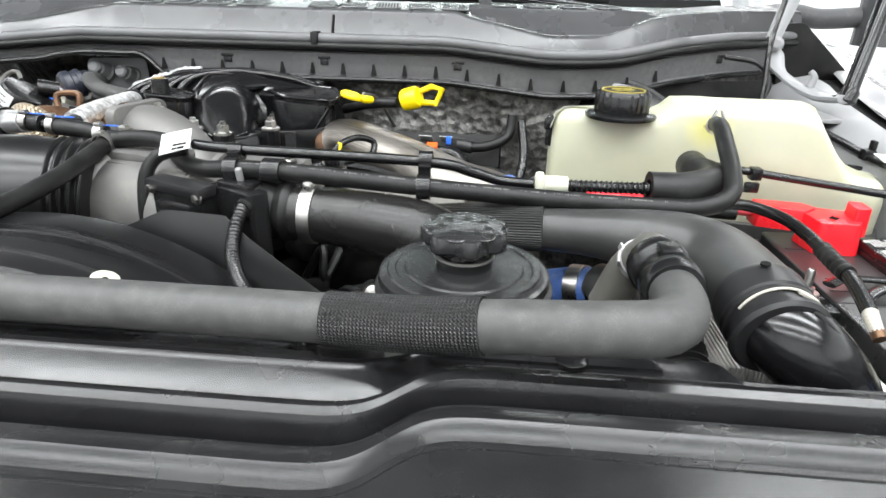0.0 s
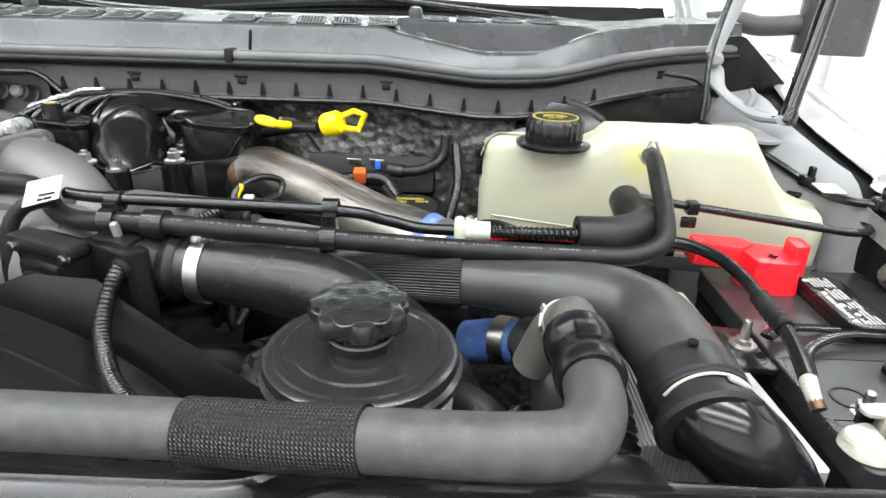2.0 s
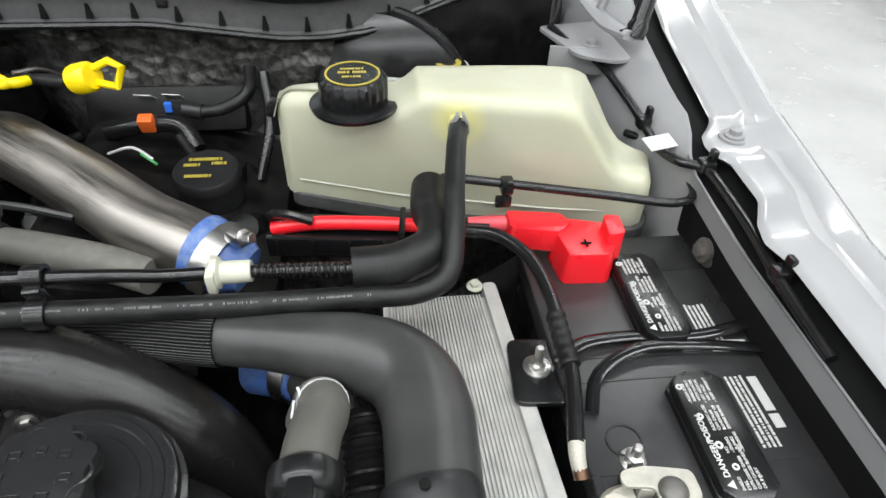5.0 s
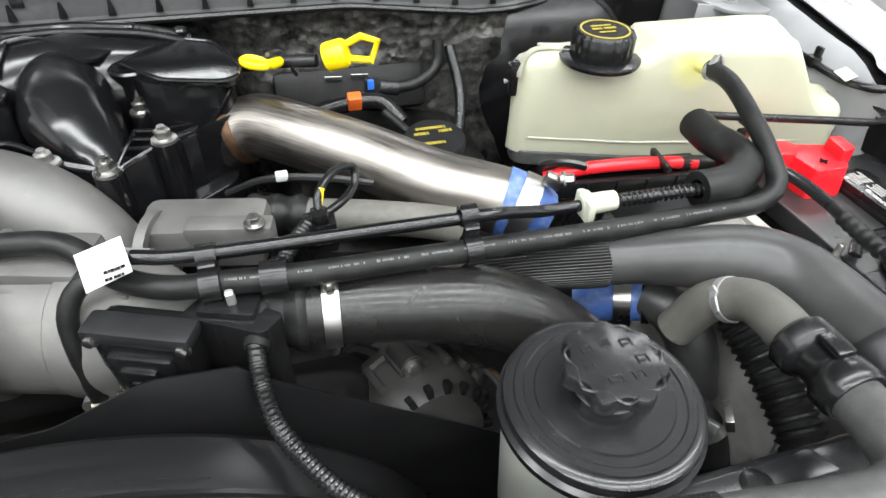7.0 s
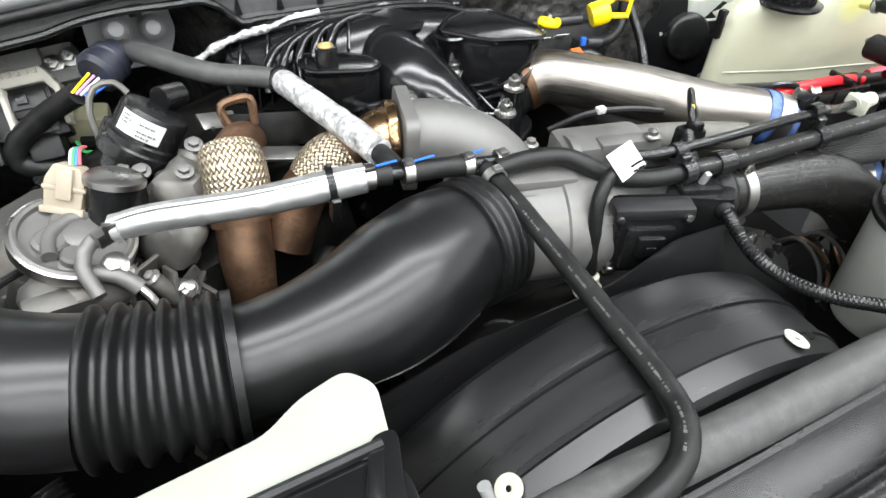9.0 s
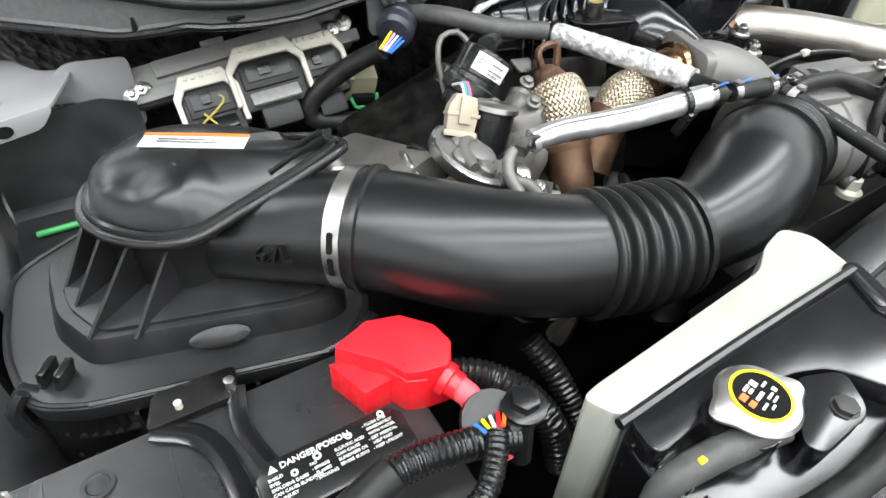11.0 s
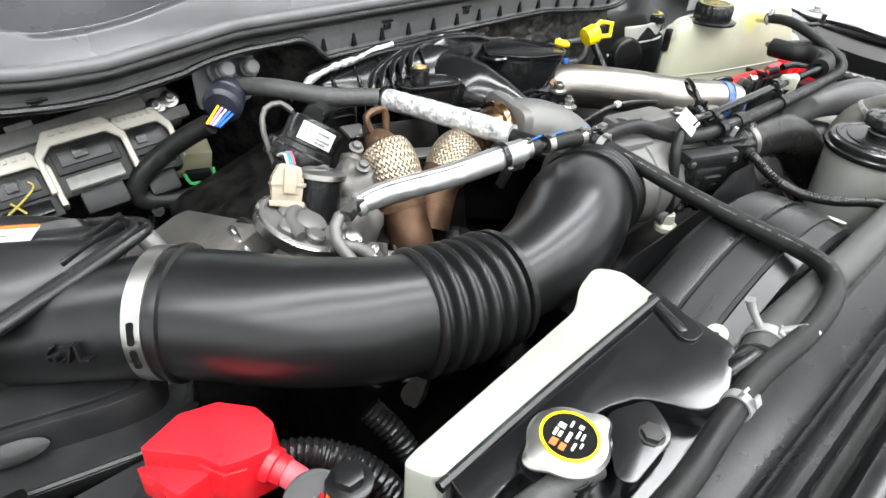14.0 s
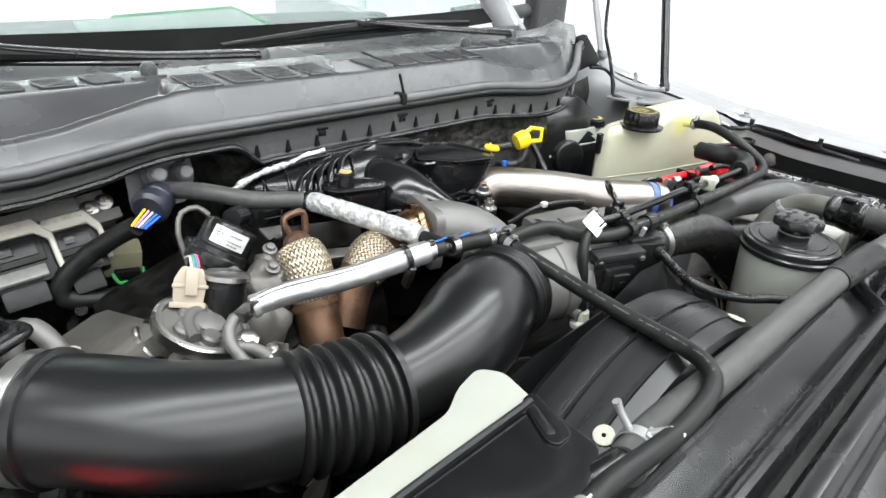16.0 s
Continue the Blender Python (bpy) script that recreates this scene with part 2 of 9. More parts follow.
def woven(name, base, hi, scale_u, scale_v, rough, metal=0.0, strength=0.8, plain=False):
    """Braid laid out along a tube by its UV: u round it, v along it, in metres; plain gives upright pleats."""
    m, nt, b = nodes_of(name)
    uv = nt.nodes.new("ShaderNodeUVMap")
    sep = nt.nodes.new("ShaderNodeSeparateXYZ")
    nt.links.new(uv.outputs["UV"], sep.inputs[0])

    def mathn(op, a, c=None):
        n = nt.nodes.new("ShaderNodeMath")
        n.operation = op
        for i, x in enumerate((a, c)):
            if isinstance(x, (int, float)):
                n.inputs[i].default_value = x
            elif x is not None:
                nt.links.new(x, n.inputs[i])
        return n.outputs[0]

    u = mathn("MULTIPLY", sep.outputs[0], scale_u)
    v = mathn("MULTIPLY", sep.outputs[1], scale_v)
    p = mathn("SINE", mathn("ADD", u, v))
    q = mathn("SINE", mathn("SUBTRACT", u, v))
    if plain:
        h = mathn("ABSOLUTE", p)
    else:
        over = mathn("GREATER_THAN", mathn("MULTIPLY", p, q), 0.0)
        h = mathn("ADD", mathn("MULTIPLY", mathn("ABSOLUTE", p), over), mathn("MULTIPLY", mathn("ABSOLUTE", q), mathn("SUBTRACT", 1.0, over)))
    nt.links.new(ramp(nt, h, [(0.2, base), (0.95, hi)]), b.inputs["Base Color"])
    n = noise_tex(nt, coords(nt), 40.0)
    nt.links.new(span(nt, n, rough - 0.1, rough + 0.1), b.inputs["Roughness"])
    put_in(b, Metallic=metal, Specular_IOR_Level=0.4)
    bump(nt, b, h, strength, 0.0012)
    return m


BRAID = woven("black_braided_sleeve", (0.003, 0.003, 0.003), (0.02, 0.02, 0.02), 1250, 1250, 0.34)
BRAID_FINE = woven("fine_woven_hose", (0.006, 0.0058, 0.0055), (0.015, 0.0147, 0.014), 1900, 2300, 0.22, strength=0.12)
RIBBED = woven("ribbed_sleeve", (0.003, 0.003, 0.003), (0.022, 0.022, 0.022), 900, 25, 0.42, strength=1.0, plain=True)
FLEX = woven("woven_metal_flex", (0.16, 0.12, 0.075), (0.52, 0.45, 0.34), 560, 560, 0.36, metal=0.8, strength=1.0)
SILVER_SLEEVE = foil("silver_heat_sleeve", (0.58, 0.58, 0.58), 60.0, 0.3, 0.28, 0.8, crease_shade=0.85)

m_, nt_, b_ = nodes_of("windscreen_glass")
put_in(b_, Base_Color=(0.75, 0.85, 0.82, 1), Roughness=0.02, Transmission_Weight=0.9, IOR=1.45)
GLASS = m_


def floor_material():
    m, nt, b = nodes_of("polished_concrete")
    v = coords(nt)
    f = noise_tex(nt, v, 1.3, 8.0, 0.65)
    nt.links.new(ramp(nt, f, [(0.3, (0.42, 0.42, 0.41)), (0.7, (0.56, 0.56, 0.55))]), b.inputs["Base Color"])
    nt.links.new(span(nt, noise_tex(nt, v, 5.0), 0.12, 0.3), b.inputs["Roughness"])
    return m


FLOOR = floor_material()
# ceiling is unseen; its grey is chosen to darken reflections on black parts
CEILING = surface("grey_ceiling_paint", (0.2, 0.2, 0.205), 0.7, vary=0.05, big=2.0, grain=300, grain_bump=0.05)
WALL = surface("white_wall_paint", (0.85, 0.85, 0.85), 0.6, vary=0.02, big=2.0, grain=300, grain_bump=0.05)
BASEBOARD = surface("grey_vinyl_baseboard", (0.3, 0.29, 0.29), 0.5, vary=0.08)
m_, nt_, b_ = nodes_of("ceiling_light_diffuser")
put_in(b_, Base_Color=(1, 1, 1, 1), Roughness=0.6)
LIGHT = m_

# ---- building helpers ----
def thing(name, at, label, category, group="", kind=""):
    ob = new(name)
    ob.location = at
    ob.empty_display_size = 0.02
    return tagged(ob, label, category, group, kind)


def world_of(ob):
    m = Matrix.Translation(ob.location)
    while ob.parent:
        ob = ob.parent
        m = Matrix.Translation(ob.location) @ m
    return m


def smooth(me, angle=38):
    me.shade_smooth()
    me.set_sharp_from_angle(angle=radians(angle))


def part(name, bm, mat, parent=None, label="", sharp=38):
    """Links a bmesh, laid out in world metres, as one mesh under its parent."""
    me = bpy.data.meshes.new(name)
    if parent is not None:
        bmesh.ops.transform(bm, matrix=world_of(parent).inverted(), verts=bm.verts)
    bmesh.ops.recalc_face_normals(bm, faces=bm.faces)
    bm.to_mesh(me)
    bm.free()
    smooth(me, sharp)
    me.materials.append(mat)
    ob = new(name, me)
    if parent is not None:
        ob.parent = parent
    if label:
        ob["label"] = label
    return ob


def solo(name, bm, mat, label, category, group="", kind="", sharp=38):
    """A thing of one mesh, with its origin at the middle of its foot."""
    lo = Vector([min(v.co[i] for v in bm.verts) for i in range(3)])
    hi = Vector([max(v.co[i] for v in bm.verts) for i in range(3)])
    at = Vector(((lo.x + hi.x) / 2, (lo.y + hi.y) / 2, lo.z))
    bmesh.ops.translate(bm, vec=-at, verts=bm.verts)
    ob = part(name, bm, mat, None, label, sharp)
    ob.location = at
    return tagged(ob, label, category, group, kind)


def join(*bms):
    out = bms[0]
    for b in bms[1:]:
        me = bpy.data.meshes.new("tmp")
        b.to_mesh(me)
        out.from_mesh(me)
        bpy.data.meshes.remove(me)
        b.free()
    return out


def spline(pts, step=0.008):
    """A smooth line through points: positions along it, evenly spaced."""
    p = [Vector(q[:3]) for q in pts]
    ext = [p[0] * 2 - p[1]] + p + [p[-1] * 2 - p[-2]]
    out = []
    for i in range(1, len(ext) - 2):
        a, b, c, d = ext[i - 1 : i + 3]
        n = max(2, int((c - b).length / step))
        for k in range(n):
            t = k / n
            out.append(0.5 * ((2 * b) + (c - a) * t + (2 * a - 5 * b + 4 * c - d) * t * t + (3 * b - a - 3 * c + d) * t**3))
    out.append(p[-1])
    return out


def lerp_list(xs, t):
    s = t * (len(xs) - 1)
    i = min(int(s), len(xs) - 2)
    return xs[i] + (xs[i + 1] - xs[i]) * (s - i)


def tube(pts, r, segs=16, step=0.008, straight=False, hollow=0.0, squash=1.0, up=None, profile=None):
    """A round hose through points. r: one radius, a list along it, or profile(s, length). squash flattens it along up."""
    line = [Vector(q) for q in pts] if straight else spline(pts, step)
    if profile and straight:
        line = []
        for a, b in zip(pts, pts[1:]):
            a, b = Vector(a), Vector(b)
            n = max(2, int((b - a).length / step))
            line += [a.lerp(b, k / n) for k in range(n)]
        line.append(Vector(pts[-1]))
    bm = bmesh.new()
    uv = bm.loops.layers.uv.new("UVMap")
    dist = [0.0]
    for a, b in zip(line, line[1:]):
        dist.append(dist[-1] + (b - a).length)
    ref = Vector(up) if up else None
    rings, normal = [], None
    for i, p in enumerate(line):
        d = (line[min(i + 1, len(line) - 1)] - line[max(i - 1, 0)]).normalized()
        if ref is not None:
            normal = (ref - d * ref.dot(d)).normalized()
        elif normal is None:
            normal = d.orthogonal().normalized()
        else:
            normal = (normal - d * normal.dot(d)).normalized()
        side = d.cross(normal)
        t = dist[i] / dist[-1]
        rad = profile(dist[i], dist[-1]) if profile else (lerp_list(r, t) if isinstance(r, (list, tuple)) else r)
        rings.append([bm.verts.new(p + normal * (rad * squash * math.cos(a)) + side * (rad * math.sin(a)))
                      for a in (2 * math.pi * k / segs for k in range(segs))])
    mean = r if isinstance(r, (int, float)) else 0.03
    for i, (a, b) in enumerate(zip(rings, rings[1:])):
        for k in range(segs):
            f = bm.faces.new((a[k], a[(k + 1) % segs], b[(k + 1) % segs], b[k]))
            us = [k / segs, (k + 1) / segs, (k + 1) / segs, k / segs]
            vs = [dist[i], dist[i], dist[i + 1], dist[i + 1]]
            for lp, uu, vv in zip(f.loops, us, vs):
                lp[uv].uv = (uu * 2 * math.pi * mean, vv)
    if hollow:
        for ring, way in ((rings[0], 1), (rings[-1], -1)):
            mid = sum((v.co for v in ring), Vector()) / segs
            nxt = rings[1] if way == 1 else rings[-2]
            inn = sum((v.co for v in nxt), Vector()) / segs - mid
            inner = [bm.verts.new(mid + (v.co - mid) * (1 - hollow)) for v in ring]
            deep = [bm.verts.new(v.co + inn.normalized() * 0.02) for v in inner]
            for k in range(segs):
                bm.faces.new((ring[k], ring[(k + 1) % segs], inner[(k + 1) % segs], inner[k]))
                bm.faces.new((inner[k], inner[(k + 1) % segs], deep[(k + 1) % segs], deep[k]))
            bm.faces.new(deep)
    else:
        bm.faces.new(rings[0])
        bm.faces.new(rings[-1])
    return bm


def lathe(profile, at=(0, 0, 0), axis=(0, 0, 1), segs=32, wobble=None):
    """Turns (radius, height) pairs round an axis. wobble(angle) scales the radius."""
    bm = bmesh.new()
    m = Matrix.Translation(at) @ Vector(axis).to_track_quat("Z", "Y").to_matrix().to_4x4()
    rings = []
    for r, h in profile:
        if r < 1e-6:
            rings.append([bm.verts.new(m @ Vector((0, 0, h)))])
        else:
            rings.append([bm.verts.new(m @ Vector((r * (wobble(a, r, h) if wobble else 1) * math.cos(a), r * (wobble(a, r, h) if wobble else 1) * math.sin(a), h)))
                          for a in (2 * math.pi * k / segs for k in range(segs))])
    for a, b in zip(rings, rings[1:]):
        for k in range(segs):
            if len(a) == 1 and len(b) == 1:
                continue
            if len(a) == 1:
                bm.faces.new((a[0], b[k], b[(k + 1) % segs]))
            elif len(b) == 1:
                bm.faces.new((a[k], a[(k + 1) % segs], b[0]))
            else:
                bm.faces.new((a[k], a[(k + 1) % segs], b[(k + 1) % segs], b[k]))
    a, b = rings[-1], rings[0]
    if len(a) > 1 and len(b) > 1:
        for k in range(segs):
            bm.faces.new((a[k], a[(k + 1) % segs], b[(k + 1) % segs], b[k]))
    else:
        for ring in (a, b):
            if len(ring) > 1:
                bm.faces.new(ring)
    return bm


def box(cx, cy, cz, sx, sy, sz, bev=0.002, rot=(0, 0, 0), segs=2):
    bm = bmesh.new()
    bmesh.ops.create_cube(bm, size=1.0)
    bmesh.ops.transform(bm, matrix=Matrix.Diagonal((sx, sy, sz, 1)), verts=bm.verts)
    if bev:
        bmesh.ops.bevel(bm, geom=list(bm.edges), offset=min(bev, min(sx, sy, sz) * 0.45), segments=segs, affect="EDGES", profile=0.6)
    bmesh.ops.transform(bm, matrix=pose(cx, cy, cz, *rot), verts=bm.verts)
    return bm


def prism(outline, z0, z1, bev=0.003, taper=0.0, segs=2, m=None):
    """A block on a plan outline; taper draws the top in, in metres."""
    bm = bmesh.new()
    n = len(outline)
    c = Vector((sum(p[0] for p in outline) / n, sum(p[1] for p in outline) / n, 0))
    lo = [bm.verts.new((x, y, z0)) for x, y in outline]
    hi = []
    for x, y in outline:
        v = Vector((x, y, 0)) - c
        k = 1 - taper / max(v.length, 1e-6)
        q = c + v * k
        hi.append(bm.verts.new((q.x, q.y, z1)))
    bm.faces.new(lo)
    bm.faces.new(hi)
    for i in range(n):
        bm.faces.new((lo[i], lo[(i + 1) % n], hi[(i + 1) % n], hi[i]))
    bmesh.ops.recalc_face_normals(bm, faces=bm.faces)
    if bev:
        bmesh.ops.bevel(bm, geom=list(bm.edges), offset=bev, segments=segs, affect="EDGES", profile=0.6, clamp_overlap=True)
    if m is not None:
        bmesh.ops.transform(bm, matrix=m, verts=bm.verts)
    return bm


def rounded(outline, r=0.01, n=4):
    """Rounds a plan outline's corners."""
    out = []
    k = len(outline)
    for i in range(k):
        p, a, b = (Vector((*outline[j % k], 0)) for j in (i, i - 1, i + 1))
        da, db = (a - p), (b - p)
        d = min(r, da.length * 0.45, db.length * 0.45)
        s, e = p + da.normalized() * d, p + db.normalized() * d
        for j in range(n + 1):
            t = j / n
            q = (1 - t) ** 2 * s + 2 * t * (1 - t) * p + t * t * e
            out.append((q.x, q.y))
    return out


def strip(profile_of, xs, closed=False, thick=0.0):
    """A sheet swept through stations xs; profile_of(x) gives its points. thick adds a back face."""
    bm = bmesh.new()
    rows = [[bm.verts.new(p) for p in profile_of(x)] for x in xs]
    for a, b in zip(rows, rows[1:]):
        n = len(a)
        for k in range(n if closed else n - 1):
            bm.faces.new((a[k], a[(k + 1) % n], b[(k + 1) % n], b[k]))
    if closed:
        bm.faces.new(rows[0])
        bm.faces.new(rows[-1])
    elif thick:
        bmesh.ops.recalc_face_normals(bm, faces=bm.faces)
        bmesh.ops.solidify(bm, geom=list(bm.faces), thickness=thick)
    return bm


def hexbolt(x, y, z, r=0.007, h=0.007, stud=0.0, axis=(0, 0, 1)):
    """A flanged hex bolt or nut, with a stud if asked."""
    prof = [(0, 0), (r * 1.55, 0), (r * 1.55, h * 0.22), (r * 1.1, h * 0.35)]
    bm = lathe([*prof, (0, h * 0.35)], (x, y, z), axis, 20)
    bm = join(bm, lathe([(0, h * 0.3), (r, h * 0.3), (r, h * 0.95), (r * 0.85, h), (0, h)], (x, y, z), axis, 6))
    if stud:
        bm = join(bm, lathe([(0, h * 0.9), (r * 0.5, h * 0.9), (r * 0.5, h + stud * 0.9), (r * 0.36, h + stud), (0, h + stud)], (x, y, z), axis, 12))
    return bm


def band(p, d, r, w=0.008, lift=0.0012):
    """A clamp band round a hose at p, whose axis is d."""
    d = Vector(d).normalized()
    return lathe([(r * 0.98, -w / 2), (r + lift, -w / 2), (r + lift, w / 2), (r * 0.98, w / 2)], p, d, 28)


def bars(rows, origin, u, v, lift, rnd, cover=0.75):
    """Rows of unreadable print as thin raised bars: rows of (start, end, height position, thickness) in the plane of u and v."""
    bm = bmesh.new()
    u, v = Vector(u), Vector(v)
    n = u.normalized().cross(v.normalized()).normalized()
    o = Vector(origin)
    for a, b, h, th in rows:
        x = a
        while x < b - 0.002:
            w = min(b - x, rnd.uniform(0.0008, 0.0026))
            q = [o + u * s + v * t + n * lift for s, t in ((x, h), (x + w, h), (x + w, h + th), (x, h + th))]
            lo = [bm.verts.new(c - n * 0.0006) for c in q]
            hi = [bm.verts.new(c) for c in q]
            bm.faces.new(hi)
            for k in range(4):
                bm.faces.new((lo[k], lo[(k + 1) % 4], hi[(k + 1) % 4], hi[k]))
            x += w + rnd.choice((0.0004, 0.0004, 0.0005, 0.0012))
    return bm


def letters(text, size, m, depth=0.0006, align="CENTER"):
    """Built-in lettering as a bmesh; m lays its plane in the world, with the text's middle at the origin."""
    cu = bpy.data.curves.new("lettering", "FONT")
    cu.resolution_u = 3
    cu.body, cu.size, cu.extrude, cu.align_x, cu.align_y = text, size, depth, align, "CENTER"
    cu.offset = size * 0.022 if size < 0.01 else 0.0
    ob = bpy.data.objects.new("lettering", cu)
    scene.collection.objects.link(ob)
    me = bpy.data.meshes.new_from_object(ob.evaluated_get(bpy.context.evaluated_depsgraph_get()))
    bm = bmesh.new()
    bm.from_mesh(me)
    bmesh.ops.transform(bm, matrix=m, verts=bm.verts)
    bpy.data.objects.remove(ob)
    bpy.data.curves.remove(cu)
    bpy.data.meshes.remove(me)
    return bm


def loom(pts, r, pitch=0.0042, depth=0.075):
    """Corrugated conduit."""
    return tube(pts, r, 14, pitch / 4, profile=lambda s, L: r * (1 + depth * math.sin(s * 2 * math.pi / pitch)))


def blob(cx, cy, cz, rx, ry, rz, seed=0, amp=0.15, sub=3):
    """An uneven cast lump."""
    bm = bmesh.new()
    bmesh.ops.create_icosphere(bm, subdivisions=sub, radius=1.0)
    for v in bm.verts:
        k = 1 + amp * noise.noise(v.co * 1.7 + Vector((seed, seed * 2, 0)))
        v.co = Vector((cx + v.co.x * rx * k, cy + v.co.y * ry * k, cz + v.co.z * rz * k))
    return bm

# ---- the workshop ----
XC = -0.29  # middle of the vehicle
solo("floor", box(-0.2, 1.4, -0.05, 9.7, 12.9, 0.1, 0), FLOOR, "polished light grey concrete workshop floor", "floor", kind="structure")
for nm, b in (("wall_north", box(-0.2, 7.88, 1.9, 9.7, 0.16, 3.8, 0)), ("wall_south", box(-0.2, -5.08, 1.9, 9.7, 0.16, 3.8, 0)),
              ("wall_east", box(4.68, 1.4, 1.9, 0.16, 12.64, 3.8, 0)), ("wall_west", box(-5.08, 1.4, 1.9, 0.16, 12.64, 3.8, 0))):
    solo(nm, b, WALL, "plain white painted workshop wall", "wall", kind="structure")
solo("ceiling", box(-0.2, 1.4, 3.85, 9.7, 12.9, 0.1, 0), CEILING, "unseen workshop ceiling, grey to darken reflections", "ceiling", kind="structure")
solo("baseboard", join(box(4.59, 1.4, 0.09, 0.02, 12.6, 0.18, 0.003), box(-0.2, 7.79, 0.09, 9.5, 0.02, 0.18, 0.003)),
     BASEBOARD, "grey vinyl baseboard along the white walls", "baseboard", kind="structure")


def ceiling_light():
    t = thing("ceiling_light", (0, 0, 0), "long white ceiling light with a bright diffuser", "light", "rows of ceiling lights")
    part("frame", join(box(0, 0.17, -0.03, 7.1, 0.02, 0.06), box(0, -0.17, -0.03, 7.1, 0.02, 0.06), box(3.55, 0, -0.03, 0.02, 0.36, 0.06), box(-3.55, 0, -0.03, 0.02, 0.36, 0.06)), WHITE_CLIP, t)
    part("diffuser", box(0, 0, -0.04, 7.06, 0.31, 0.03, 0), LIGHT, t)
    return t


lamp = ceiling_light()
spots = [(-0.3, y) for y in (-3.6, -2.0, -0.7, 0.4, 2.6, 4.6, 6.6)]
lamp.location = (*spots[0], 3.8)
for x, y in spots[1:]:
    copy_thing(lamp, pose(x, y, 3.8))


# ---- vehicle body round the engine bay ----
def side(x, s):
    """Mirrors a distance from the vehicle's middle to one side: s is 1 for +x."""
    return XC + s * x


def inner_edge(y, s):
    """Inner lip of a wing, as a distance from the vehicle's middle."""
    if s > 0:
        return np.interp(y, [0.1, 0.5, 0.558, 0.585, 0.608, 0.64, 0.7, 0.712, 0.73, 0.748, 0.766, 0.78, 0.98, 1.1, 1.4], [0.875, 0.876, 0.876, 0.868, 0.874, 0.892, 0.894, 0.884, 0.882, 0.887, 0.902, 0.911, 0.934, 0.957, 1.04])
    return np.interp(y, [0.1, 0.4, 0.69, 0.745, 0.752, 0.777, 0.8, 0.855, 1.0, 1.2, 1.4], [0.855, 0.857, 0.855, 0.859, 0.85, 0.85, 0.865, 0.873, 0.9, 0.94, 0.97])


def wing_z(y, s):
    return 1.293 + float(np.interp(y, [0.0, 0.5, 0.78, 1.1, 1.4], [-0.012, 0.0, 0.006, 0.037, 0.063])) if s > 0 else 1.274 + 0.012 * (y - 0.4)


def fender(s):
    t = thing("fender", (side(0.97, s), 0.7, 0.8), "white painted front wing with bolted inner lip", "fender", "front wings")

    def prof(y):
        xi = inner_edge(y, s) - (0.009 * math.exp(-((y - 0.772) / 0.02) ** 4) - 0.005 * math.exp(-((y - 0.83) / 0.014) ** 2) if s < 0 else 0.0)
        xo = np.interp(y, [0.0, 0.575, 0.757, 1.03, 1.5], [0.93, 0.942, 0.974, 1.02, 1.1]) if s > 0 else inner_edge(min(y, 0.7), s) + 0.04 + 0.06 * max(0.0, y - 0.9)
        xo = max(xo, xi + 0.03)
        z = wing_z(y, s)
        return [(side(x, s), y, zz) for x, zz in ((xi + (0.006 if s > 0 else 0.012), z - (0.009 if s > 0 else 0.05)), (xi, z - (0.005 if s > 0 else 0.012)), (xi + 0.003, z - 0.002), (xi + 0.008, z), *(((0.62 * xi + 0.38 * xo, z + 0.001), (0.5 * xi + 0.5 * xo, z + 0.006), (0.3 * xi + 0.7 * xo, z + 0.003), (xo - 0.01, z + 0.01), (xo - 0.004, z + 0.011), (xo, z + 0.006)) if s > 0 else ((xo - 0.006, z + 0.002), (xo, z + 0.0015))),
                *(((xo + 0.004, z + 0.004), (xo + 0.014, z), (xo + 0.03, z - 0.018), (xo + 0.05, z - 0.1), (xo + 0.06, z - 0.5)) if s > 0 else ((xo + 0.03, z - 0.002), (xo + 0.09, z - 0.02), (xo + 0.14, z - 0.06), (xo + 0.17, z - 0.13), (xo + 0.18, z - 0.5))))]

    ys = [0.02 + 0.006 * k for k in range(243)]
    part("panel", strip(prof, ys, thick=0.0016), PAINT_WHITE, t)
    for y in (0.44, 0.735) if s > 0 else (0.42, 0.772):
        x = inner_edge(y, s) + (0.03 if s > 0 else 0.018)
        part("washer", lathe([(0, 0), (0.015, 0), (0.0145, 0.002), (0, 0.002)], (side(x, s), y, wing_z(y, s) + 0.001), segs=28), PRIMER, t)
        part("bolt", hexbolt(side(x, s), y, wing_z(y, s) + 0.003, 0.0065, 0.008), PRIMER, t)
    return t


def crest(y):
    """Top of the inner apron on the tank side: distance from the middle, and height."""
    return (float(np.interp(y, [0.1, 0.7, 0.74, 0.776, 0.83, 0.98, 1.05, 1.3], [0.862, 0.862, 0.87, 0.886, 0.886, 0.902, 0.915, 0.965])),
            float(np.interp(y, [0.1, 0.6, 0.72, 0.776, 0.98, 1.1], [1.266, 1.27, 1.283, 1.297, 1.316, 1.33])))


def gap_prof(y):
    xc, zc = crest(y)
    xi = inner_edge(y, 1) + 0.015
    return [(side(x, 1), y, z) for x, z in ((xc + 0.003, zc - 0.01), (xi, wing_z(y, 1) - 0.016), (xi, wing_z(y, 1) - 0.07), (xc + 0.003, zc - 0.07))]


